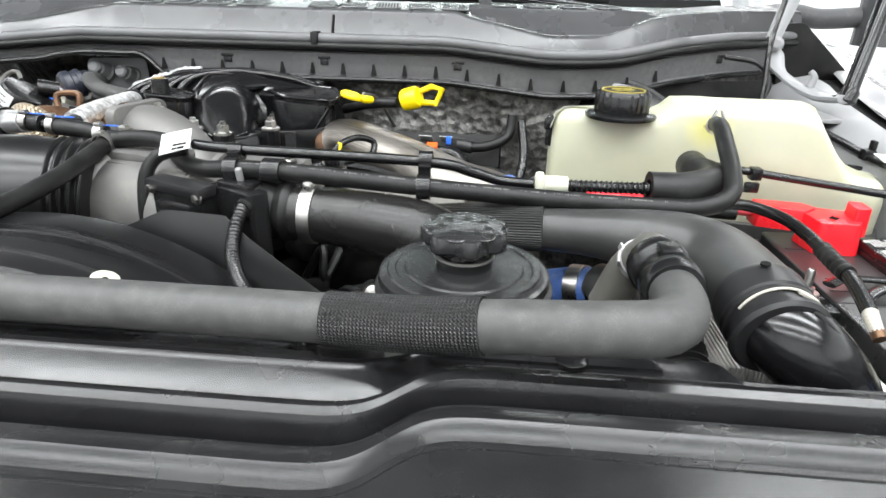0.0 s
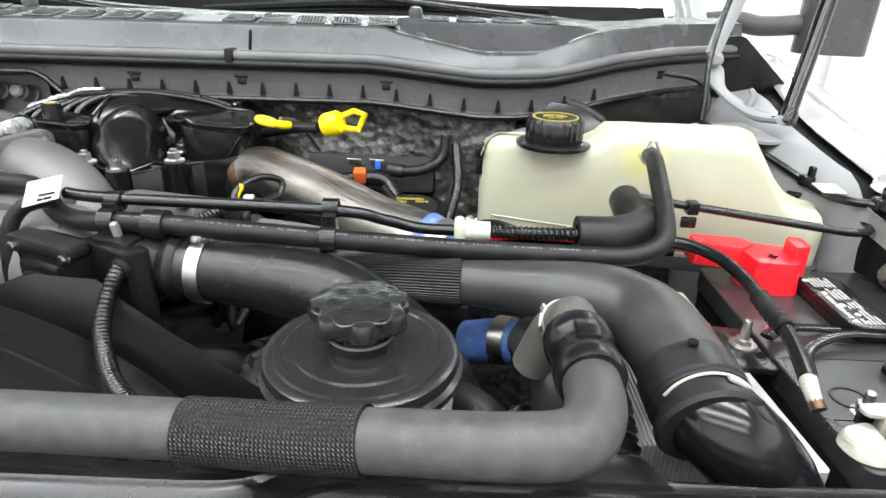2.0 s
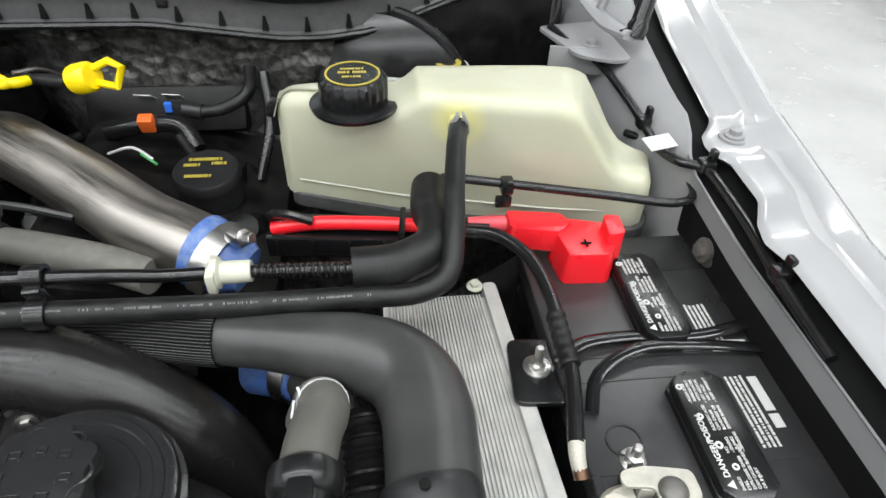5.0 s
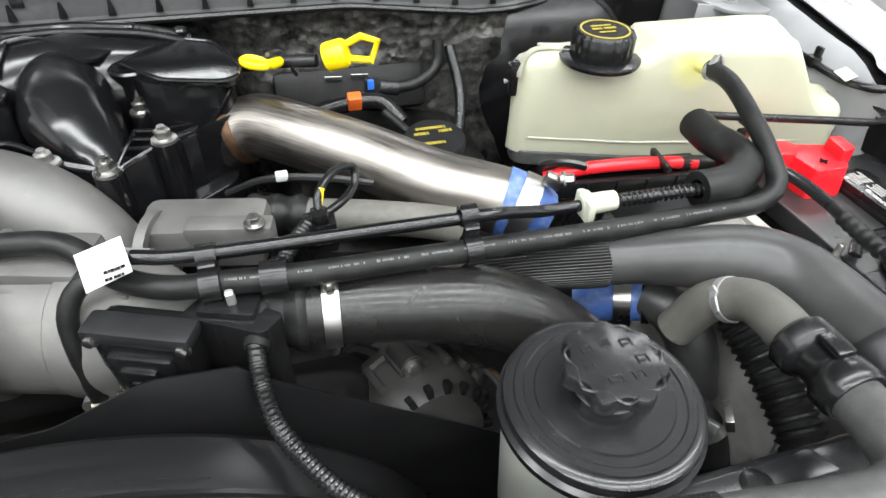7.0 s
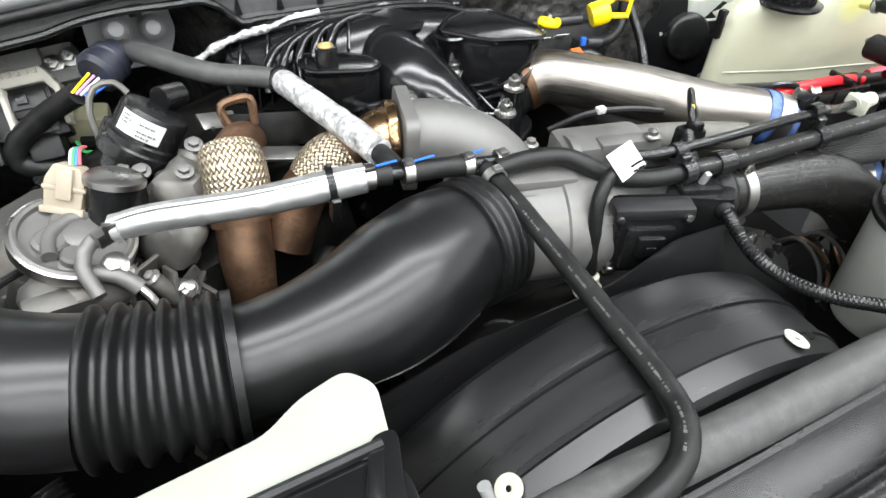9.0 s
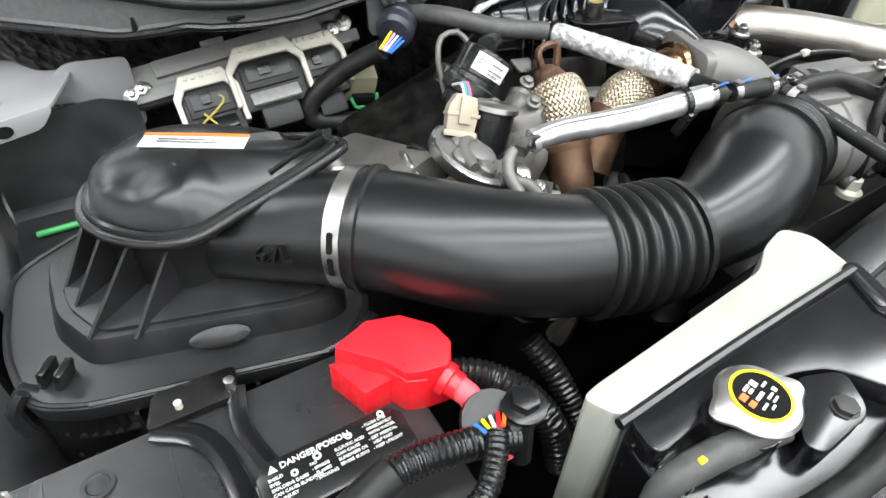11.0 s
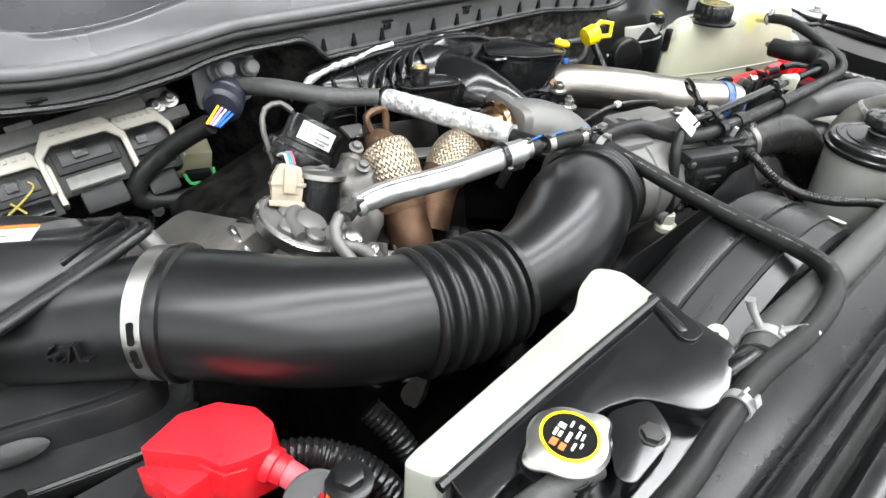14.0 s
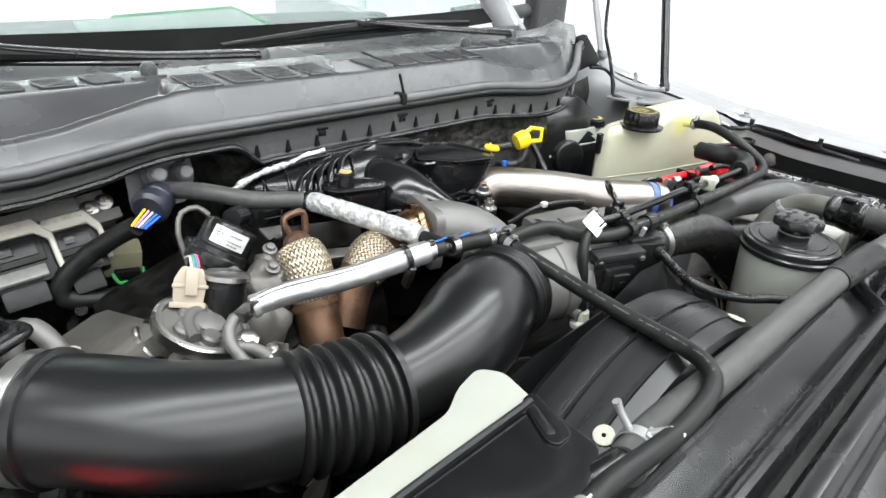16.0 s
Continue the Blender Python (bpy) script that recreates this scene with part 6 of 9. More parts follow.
part("plate", prism(rounded([(-1.02, 0.41), (-0.95, 0.395), (-0.93, 0.43), (-1.0, 0.44)], 0.008), 1.216, 1.221, 0.0015), BLACK, lbk)
part("bolt", hexbolt(-0.977, 0.412, 1.221, 0.009, 0.008, 0.024), STEEL, lbk, "zinc stud")
part("ear", box(-0.955, 0.4, 1.205, 0.04, 0.012, 0.04, 0.003, (0, 0, -15)), BLACK, lbk)
lbk2 = thing("hold_down_bracket", (-0.975, 0.605, 1.2), "brown stained hold-down bracket at the battery's rear edge", "bracket")
part("plate", prism(rounded([(-1.01, 0.598), (-0.945, 0.598), (-0.94, 0.625), (-1.0, 0.628)], 0.006), 1.215, 1.221, 0.0015), DARK, lbk2)
part("pin", lathe([(0, 0), (0.0028, 0), (0.0028, 0.006), (0, 0.0065)], (-0.985, 0.607, 1.221), segs=14), WHITE_CLIP, lbk2)
part("pin", lathe([(0, 0), (0.004, 0), (0.004, 0.008), (0, 0.009)], (-0.948, 0.607, 1.221), segs=14), STEEL, lbk2)

lk = thing("red_terminal_cover", (-0.84, 0.55, 1.2), "bright red plastic terminal cover with a thick red cable", "terminal cover", "terminal covers")
part("shell", join(prism(rounded([(-0.878, 0.579), (-0.846, 0.592), (-0.818, 0.585), (-0.798, 0.562), (-0.795, 0.54), (-0.808, 0.521), (-0.828, 0.524), (-0.842, 0.529), (-0.851, 0.547)], 0.003), 1.212, 1.2535, 0.0025, taper=0.003, segs=2),
                   prism(rounded([(-0.882, 0.577), (-0.842, 0.568), (-0.838, 0.55), (-0.846, 0.541), (-0.869, 0.54)], 0.002), 1.212, 1.2385, 0.002, taper=0.001, segs=2),
                   lathe([(0.007, 0), (0.013, 0), (0.0125, 0.006), (0.0105, 0.007), (0.0105, 0.014), (0.007, 0.014)], (-0.812, 0.527, 1.236), (0.45, -0.85, -0.2), 24)), RED, lk, sharp=30)
part("parting_line", tube([(-0.828, 0.5225, 1.249), (-0.841, 0.5275, 1.249), (-0.85, 0.546, 1.249)], 0.0009, 6, straight=True), RED, lk)
part("plus_mark", join(box(-0.845, 0.56, 1.2525, 0.009, 0.0018, 0.001, 0), box(-0.845, 0.56, 1.2525, 0.0018, 0.009, 0.001, 0)), PINK, lk)
part("cable", tube([(-0.812, 0.528, 1.235), (-0.802, 0.508, 1.23), (-0.797, 0.488, 1.218), (-0.79, 0.468, 1.2)], 0.0095, 14), PINK, lk, "thick red cable")

lo = thing("wiring_loom", (-0.9, 0.47, 1.2), "black corrugated wiring loom looping over the battery", "wiring loom", "corrugated looms")
L1 = [(-0.795, 0.462, 1.235), (-0.83, 0.467, 1.247), (-0.87, 0.473, 1.248), (-0.905, 0.47, 1.242), (-0.935, 0.452, 1.235), (-0.965, 0.432, 1.23), (-1.0, 0.417, 1.226), (-1.05, 0.415, 1.222), (-1.09, 0.43, 1.22), (-1.118, 0.45, 1.218), (-1.132, 0.48, 1.214), (-1.134, 0.53, 1.211), (-1.132, 0.552, 1.216)]
part("conduit", loom(L1[:9], 0.0105), BLACK, lo)
part("tail", tube(L1[8:], 0.009, 12), RUBBER, lo, "plain black cable tail")
rag = tube([L1[8], Vector(L1[8]).lerp(Vector(L1[9]), 0.5), L1[9]], 0.012, 26, 0.0016, profile=lambda s, L: 0.0125)
for vert in rag.verts:
    vert.co += Vector((noise.noise(vert.co * 90), noise.noise(vert.co * 90 + Vector((7, 3, 1))), noise.noise(vert.co * 90 + Vector((2, 9, 4))))) * 0.007
part("tape", rag, TAN, lo, "frayed cream tape", sharp=20)
part("taped_fork", tube([(-0.88, 0.474, 1.247), (-0.915, 0.466, 1.24)], 0.0125, 14, straight=True), RUBBER, lo)
lo2 = thing("wiring_loom", (-0.85, 0.44, 1.2), "thin corrugated loom curling back to a round connector", "wiring loom", "corrugated looms")
part("conduit", loom([(-0.905, 0.467, 1.242), (-0.895, 0.443, 1.24), (-0.868, 0.428, 1.243), (-0.84, 0.432, 1.25), (-0.822, 0.447, 1.255), (-0.812, 0.46, 1.256)], 0.0075, 0.004), BLACK, lo2)
cn = thing("round_connector", (-0.81, 0.468, 1.24), "round grey connector with bright coloured wires", "connector")
part("shell", lathe([(0, 0), (0.02, 0), (0.021, 0.004), (0.021, 0.012), (0.016, 0.014), (0, 0.01)], (-0.806, 0.478, 1.24), (-0.1, -0.5, 0.85), 24), BLACK_DUSTY, cn)
for k, (mt, nm) in enumerate(((BLUE_CAP, "blue"), (YELLOW, "yellow"), (PAPER, "white"), (RED, "red"), (ORANGE, "orange"))):
    part("wire", tube([(-0.82 + 0.006 * k, 0.474, 1.253), (-0.818 + 0.003 * k, 0.462, 1.257)], 0.0016, 6, straight=True), mt, cn, f"{nm} wire")
part("nut", hexbolt(-0.785, 0.468, 1.255, 0.01, 0.012), BLACK, cn)
part("stalk", tube([(-0.785, 0.468, 1.256), (-0.785, 0.462, 1.2)], 0.008, 12, straight=True), BLACK_DUSTY, cn)
lo3 = thing("wiring_loom", (-0.75, 0.48, 1.15), "thick corrugated loom dropping under the intake tube", "wiring loom", "corrugated looms")
part("conduit", loom([(-0.83, 0.545, 1.215), (-0.79, 0.53, 1.222), (-0.76, 0.5, 1.215), (-0.745, 0.475, 1.19), (-0.74, 0.46, 1.15)], 0.012, 0.005), BLACK, lo3)
lo4 = thing("wiring_loom", (-0.7, 0.52, 1.1), "corrugated loom going down between tube and bottle", "wiring loom", "corrugated looms")
part("conduit", loom([(-0.715, 0.545, 1.2), (-0.705, 0.52, 1.18), (-0.7, 0.49, 1.15), (-0.7, 0.46, 1.11)], 0.011, 0.005), BLACK, lo4)

# ---- intake and air box side ----
it = thing("intake_tube", (-0.65, 0.58, 1.2), "broad satin black moulded intake tube", "intake tube")
E1 = [(-0.85, 0.697, 1.277), (-0.816, 0.666, 1.279), (-0.785, 0.632, 1.282), (-0.745, 0.592, 1.281), (-0.7, 0.566, 1.275), (-0.665, 0.556, 1.268)]
part("tube", tube(E1[1:], 0.05, 40), MOULDED, it)
E2 = [(-0.668, 0.557, 1.268), (-0.62, 0.548, 1.262), (-0.572, 0.543, 1.258)]


def bellow(s, L):
    # five narrow ridges between broad flat valleys, then a smooth cuff
    t = s / L
    if t > 0.93:
        return 0.0535
    u = (t / 0.93 * 6) % 1.0
    return 0.0468 + 0.0084 * math.exp(-abs((u - 0.5) / 0.27) ** 3)
part("bellows", tube(E2, 0.05, 64, 0.0007, profile=bellow), BELLOWS, it, "ribbed black rubber bellows", sharp=75)
E3 = [(-0.578, 0.543, 1.258), (-0.53, 0.544, 1.257), (-0.48, 0.552, 1.256), (-0.435, 0.569, 1.256), (-0.39, 0.591, 1.252), (-0.355, 0.6, 1.248)]
part("elbow", tube(E3, [0.0405, 0.044, 0.052, 0.0585, 0.059, 0.0545], 48), MOULDED, it, "smooth black intake elbow")
part("outlet_cuff", tube([(-0.372, 0.596, 1.25), (-0.353, 0.601, 1.248), (-0.336, 0.605, 1.246)], 0.054, 48, 0.0007, profile=lambda s, L: 0.0575 + 0.0024 * math.cos(s * 700)), BELLOWS, it, "ribbed rubber outlet cuff")
part("parting_seam", tube([Vector(p) + Vector((0.012, -r * 0.86, -r * 0.5)) for p, r in zip(E3[:5], (0.0405, 0.044, 0.052, 0.0585, 0.059))], 0.0012, 6), MOULDED, it, "fine moulded seam")
part("ring_clamp", band((-0.816, 0.666, 1.279), Vector(E1[2]) - Vector(E1[0]), 0.0505, 0.0135, 0.0015), STEEL, it, "stainless band clamp")
d0 = (Vector(E1[2]) - Vector(E1[0])).normalized()
part("tube_lip", lathe([(0.0495, 0), (0.054, 0), (0.054, 0.004), (0.0495, 0.006)], Vector(E1[1]) + d0 * 0.014, d0, 40), MOULDED, it)
side_v = Vector((-0.55, -0.7, 0.2))
side_v = (side_v - d0 * side_v.dot(d0)).normalized()
tan_v = d0.cross(side_v)
for a in (-0.2, 0.2):
    q = side_v * math.cos(a) + tan_v * math.sin(a)
    sm = Matrix((d0, q.cross(d0), q)).transposed().to_4x4()
    sm.translation = Vector(E1[1]) + q * 0.0515
    # slot is not cut: its shade is a black inlay
    part("clamp_slot", prism(rounded([(-0.0024, -0.0085), (0.0024, -0.0085), (0.0024, 0.0085), (-0.0024, 0.0085)], 0.0022), -0.002, 0.0009, 0, m=sm), INK_AND_SHADE, it, "dark slot in the band")

ab = thing("air_box", (-0.95, 0.7, 1.1), "black plastic air filter box with gusset ribs", "air filter box")
base = rounded([(-1.09, 0.84), (-1.098, 0.74), (-1.085, 0.675), (-1.05, 0.655), (-0.86, 0.612), (-0.82, 0.64), (-0.79, 0.75), (-0.86, 0.86), (-1.02, 0.88)], 0.025)
inset = [(x * 0.93 - 0.066, y * 0.93 + 0.052) for x, y in base]
part("tray", prism(inset, 1.05, 1.186, 0.003, segs=1), BLACK_DUSTY, ab)
for z in (1.16, 1.13, 1.1):
    part("tray_shelf", prism([(x * 0.985 - 0.014, y * 0.985 + 0.011) for x, y in base], z, z + 0.003, 0), BLACK_DUSTY, ab)
for k in range(0, len(base)):
    (x, y), (u, w) = base[k], inset[k]
    part("tray_rib", prism([(x, y), (x + 0.002, y + 0.002), (u + 0.002, w + 0.002), (u, w)], 1.07, 1.186, 0), BLACK_DUSTY, ab)
for k in range(1, 8):
    t = k / 8
    x, y = -1.04 + 0.18 * t, 0.65 - 0.038 * t
    part("tray_rib", box(x, y + 0.006, 1.128, 0.003, 0.014, 0.116, 0), BLACK_DUSTY, ab)
part("rim", prism(base, 1.186, 1.204, 0.004, taper=-0.002, segs=3), BLACK_DUSTY, ab, sharp=30)
part("rim_bead", tube([(x * 0.985 - 0.014, y * 0.985 + 0.011, 1.204) for x, y in base + base[:1]], 0.0025, 6, 0.01), BLACK_DUSTY, ab)
up = rounded([(-1.06, 0.815), (-1.06, 0.74), (-1.038, 0.692), (-0.87, 0.646), (-0.838, 0.645), (-0.82, 0.7), (-0.83, 0.76), (-0.88, 0.84), (-1.01, 0.85)], 0.014)
part("shoulder", prism(up, 1.203, 1.227, 0.0025, taper=0.009, segs=2), BLACK_DUSTY, ab, sharp=28)
part("shoulder_step", prism([(x * 0.86 - 0.13, y * 0.86 + 0.105) for x, y in up], 1.226, 1.231, 0.002, segs=2), BLACK_DUSTY, ab, sharp=28)
part("outlet", tube([(-0.95, 0.778, 1.236), (-0.905, 0.742, 1.25), (-0.86, 0.703, 1.267), (-0.812, 0.662, 1.279)], [0.034, 0.04, 0.0455, 0.0495], 36), MOULDED, ab)
lip_plan = [(-1.003, 0.82), (-1.006, 0.782), (-0.996, 0.75), (-0.977, 0.725), (-0.955, 0.709), (-0.92, 0.71), (-0.86, 0.74), (-0.83, 0.77), (-0.87, 0.81), (-0.94, 0.852), (-0.985, 0.845)]
part("neck", prism(rounded([(x * 0.95 - 0.046, y * 0.95 + 0.039) for x, y in lip_plan], 0.025), 1.215, 1.283, 0.003), MOULDED, ab)
LIP = [(-0.983, 0.836, 1.284), (-1.001, 0.817, 1.284), (-1.008, 0.782, 1.284), (-0.998, 0.75, 1.284), (-0.977, 0.725, 1.284), (-0.956, 0.709, 1.286), (-0.931, 0.7, 1.29), (-0.896, 0.7, 1.301), (-0.856, 0.699, 1.315), (-0.819, 0.699, 1.329),
       (-0.803, 0.712, 1.329), (-0.815, 0.75, 1.318), (-0.85, 0.805, 1.296), (-0.91, 0.848, 1.284), (-0.955, 0.853, 1.284)]
lip_line = spline(LIP + LIP[:1], 0.006)
part("cover_lip", tube(lip_line, 0.0048, 10, straight=True), BLACK, ab, "rolled lip of the outlet cover")
lip_mid = Vector((-0.91, 0.765, 1.3))
part("lip_step", tube([lip_mid + (q - lip_mid) * 0.93 + Vector((0, 0, 0.004)) for q in lip_line], 0.004, 8, straight=True), BLACK, ab)


def dome_cover():
    """A lofted cap on the lip whose front corner is pressed in."""
    ring = [lip_mid + (q - lip_mid) * 0.93 for q in lip_line[:-1]]
    bm = bmesh.new()
    rows = []
    for k in range(15):
        f = 1 - k / 14
        row = []
        for q in ring:
            px, py = lip_mid.x + (q.x - lip_mid.x) * f, lip_mid.y + (q.y - lip_mid.y) * f
            top = 1.3275 + 0.01 * (px - lip_mid.x)
            gentle = float(np.interp(q.x, [-0.99, -0.95, -0.9], [6.0, 4.0, 1.5])) if q.y < lip_mid.y else 4.0
            z = q.z + (top - q.z) * (1 - f ** gentle) ** (0.45 if gentle > 3 else 0.8)
            z -= 0.009 * math.exp(-((px + 0.964) ** 2 + (py - 0.752) ** 2) / 0.0005)
            row.append(bm.verts.new((px, py, z)))
        rows.append(row)
    n = len(ring)
    for a, b in zip(rows, rows[1:-1]):
        for k in range(n):
            bm.faces.new((a[k], a[(k + 1) % n], b[(k + 1) % n], b[k]))
    tip = rows[-1][0]
    for k in range(n):
        bm.faces.new((rows[-2][k], rows[-2][(k + 1) % n], tip))
    for v in rows[-1][1:]:
        bm.verts.remove(v)
    bm.faces.new(rows[0])
    return bm


part("cover", dome_cover(), MOULDED, ab, "domed black outlet cover with a pressed corner", sharp=60)
part("rib_bar", box(-0.842, 0.716, 1.326, 0.05, 0.004, 0.008, 0.001, (0, -18, 5)), BLACK, ab)
part("rib_bar", box(-0.838, 0.727, 1.328, 0.05, 0.004, 0.006, 0.001, (0, -16, 5)), BLACK, ab)


def gusset(top, foot):
    t_, f_ = Vector(top), Vector(foot)
    n = (t_ - f_).cross(Vector((0, 0, 1))).normalized() * 0.0016
    inner = Vector((top[0] + 0.014, top[1] + 0.012, foot[2]))
    bm = bmesh.new()
    fr = [bm.verts.new(q + n) for q in (t_, f_, inner, Vector((inner.x, inner.y, top[2])))]
    bk = [bm.verts.new(q - n) for q in (t_, f_, inner, Vector((inner.x, inner.y, top[2])))]
    bm.faces.new(fr)
    bm.faces.new(bk)
    for k in range(4):
        bm.faces.new((fr[k], fr[(k + 1) % 4], bk[(k + 1) % 4], bk[k]))
    return bm


for a, b in (((-1.006, 0.79, 1.279), (-1.045, 0.762, 1.224)), ((-0.997, 0.762, 1.278), (-1.04, 0.734, 1.226)), ((-0.98, 0.738, 1.278), (-1.032, 0.699, 1.227)), ((-0.953, 0.72, 1.278), (-1.0, 0.682, 1.227))):
    part("gusset", gusset(a, b), BLACK_DUSTY, ab)
part("sticker", box(-0.908, 0.776, 1.3283, 0.088, 0.02, 0.001, 0, (0, -1, -32)), PAPER, ab, "white printed sticker")
part("sticker_edge", box(-0.9035, 0.7835, 1.329, 0.088, 0.004, 0.001, 0, (0, -1, -32)), ORANGE, ab, "orange sticker edge")
part("sticker_print", bars([(-0.03, 0.02, 0.0, 0.0016), (-0.03, 0.03, -0.004, 0.0016)], (-0.908, 0.776, 1.329), (0.848, -0.53, 0.0), (0.53, 0.848, 0.0), 0.0006, random.Random(31)), FAINT, ab)
sv = Vector((-0.45, -0.75, 0.25))
ax0 = (Vector((-0.812, 0.662, 1.279)) - Vector((-0.86, 0.703, 1.267))).normalized()
sv = (sv - ax0 * sv.dot(ax0)).normalized()
ax0 = (ax0 * 0.064 + sv * 0.004).normalized()
sv = (sv - ax0 * sv.dot(ax0)).normalized()
upv = sv.cross(ax0)
lm = Matrix((ax0, -upv if upv.z < 0 else upv, sv)).transposed().to_4x4()
lm.translation = Vector((-0.852, 0.6962, 1.269)) + sv * 0.0486
part("embossed_letters", letters("6.7L", 0.0195, lm, 0.0034), MOULDED, ab, "raised 6.7L lettering")
part("oval_badge", prism([(0.024 * math.cos(a), 0.0085 * math.sin(a)) for a in (2 * math.pi * k / 28 for k in range(28))], -0.003, 0.0006, 0.0003, m=Matrix.Translation((-0.942, 0.662, 1.217)) @ pose(0, 0, 0, 52, 0, -12)), BLACK, ab, "plain oval raised badge")
part("latch", join(box(-1.066, 0.695, 1.212, 0.006, 0.02, 0.022, 0.002, (0, 15, -35)), box(-1.055, 0.687, 1.212, 0.006, 0.02, 0.022, 0.002, (0, 15, -35)), box(-1.078, 0.69, 1.2, 0.03, 0.01, 0.01, 0.003, (0, 20, -35)), tube([(-1.09, 0.672, 1.18), (-1.094, 0.678, 1.2), (-1.084, 0.684, 1.212)], 0.006, 8)), BLACK, ab, "black latch")
part("latch", join(box(-0.835, 0.61, 1.215, 0.02, 0.01, 0.03, 0.002, (0, 0, 30)), box(-0.83, 0.607, 1.195, 0.014, 0.01, 0.02, 0.002)), BLACK, ab, "black latch")

dg = thing("degas_bottle", (-0.63, 0.4, 1.1), "white translucent expansion bottle behind a black cover", "bottle")
part("bottle", prism(rounded([(-0.768, 0.44), (-0.757, 0.418), (-0.505, 0.422), (-0.497, 0.468), (-0.512, 0.487), (-0.545, 0.478), (-0.57, 0.462), (-0.755, 0.443)], 0.009), 1.12, 1.287, 0.008, taper=0.002, segs=3), BOTTLE, dg)
part("cover", prism(rounded([(-0.752, 0.42), (-0.515, 0.424), (-0.502, 0.405), (-0.506, 0.358), (-0.56, 0.335), (-0.66, 0.325), (-0.735, 0.345), (-0.758, 0.38)], 0.012), 1.16, 1.27, 0.006, segs=3), BLACK_GLOSS, dg, "glossy black moulded cover")
part("raised_top", prism(rounded([(-0.752, 0.42), (-0.515, 0.424), (-0.502, 0.405), (-0.506, 0.358), (-0.56, 0.336), (-0.585, 0.34), (-0.605, 0.373), (-0.635, 0.388), (-0.72, 0.392), (-0.756, 0.388)], 0.01), 1.266, 1.287, 0.006, taper=0.002, segs=3), BLACK_GLOSS, dg, "raised top of the cover")
part("rib", tube([(-0.757, 0.416, 1.284), (-0.65, 0.421, 1.288), (-0.512, 0.426, 1.289)], 0.004, 8), BLACK, dg)
part("rear_lug", prism(rounded([(-0.498, 0.436), (-0.517, 0.437), (-0.541, 0.389), (-0.535, 0.377), (-0.515, 0.377), (-0.508, 0.39)], 0.008), 1.262, 1.2895, 0.006, taper=0.004, segs=4), BLACK_GLOSS, dg, "rounded black lug behind the bottle")
part("lug_recess", prism(rounded([(-0.511, 0.427), (-0.519, 0.427), (-0.533, 0.393), (-0.525, 0.389)], 0.004), 1.2885, 1.2902, 0.0006), BLACK, dg)
part("level_mark", letters("MAX", 0.013, pose(-0.76, 0.372, 1.24, 80, 0, -75), 0.0012), BLACK, dg, "embossed level mark")
part("hump", prism(rounded([(-0.64, 0.385), (-0.605, 0.372), (-0.62, 0.345), (-0.67, 0.342), (-0.675, 0.352)], 0.01), 1.266, 1.288, 0.005, segs=3), BLACK_GLOSS, dg)
part("saddle", prism(rounded([(-0.715, 0.4), (-0.66, 0.402), (-0.652, 0.366), (-0.695, 0.357), (-0.718, 0.37)], 0.012), 1.268, 1.291, 0.004), BLACK_GLOSS, dg)
for k in range(6):
    part("side_rib", box(-0.752 + 0.002 * k, 0.405 - 0.009 * k, 1.262, 0.006, 0.003, 0.026, 0.001), BLACK_GLOSS, dg)
part("neck", lathe([(0, 1.27), (0.02, 1.27), (0.02, 1.298), (0, 1.298)], (-0.687, 0.381, 0), segs=28), BLACK, dg)
for x, y in ((-0.754, 0.358), (-0.631, 0.355)):
    part("bolt", hexbolt(x, y, 1.268 if x < -0.7 else 1.286, 0.0075, 0.006), CAST_DARK, dg)
part("spigot", tube([(-0.676, 0.366, 1.287), (-0.706, 0.371, 1.286), (-0.73, 0.375, 1.281), (-0.752, 0.378, 1.268), (-0.765, 0.37, 1.238), (-0.77, 0.355, 1.2)], 0.0095, 14), RUBBER_GREY, dg, "dusty rubber spigot hose")
part("yellow_dot", box(-0.735, 0.374, 1.2885, 0.005, 0.004, 0.003, 0.001), YELLOW, dg)
part("clip", join(box(-0.775, 0.352, 1.205, 0.018, 0.016, 0.014, 0.002), box(-0.785, 0.35, 1.215, 0.006, 0.02, 0.006, 0.001)), STEEL, dg)


def ears(a, r, h):
    return 1 + (0.32 * max(0, math.cos(2 * a + 0.4)) ** 6 if r > 0.02 else 0)


rcp = part("pressure_cap", lathe([(0, 0), (0.02, 0), (0.024, 0.002), (0.025, 0.005), (0.023, 0.008), (0.018, 0.0095), (0, 0.0095)], (-0.687, 0.381, 1.298), segs=64, wobble=ears), STEEL, dg, "steel pressure cap with a yellow-ringed label")
part("label_disc", lathe([(0, 0), (0.0165, 0), (0.0165, 0.0008), (0, 0.0008)], (-0.687, 0.381, 1.3074), segs=36), INK_AND_SHADE, rcp, "black printed disc")
part("label_ring", lathe([(0.0162, 0), (0.018, 0), (0.018, 0.0011), (0.0162, 0.0011)], (-0.687, 0.381, 1.3074), segs=40), YELLOW, rcp, "yellow ring")
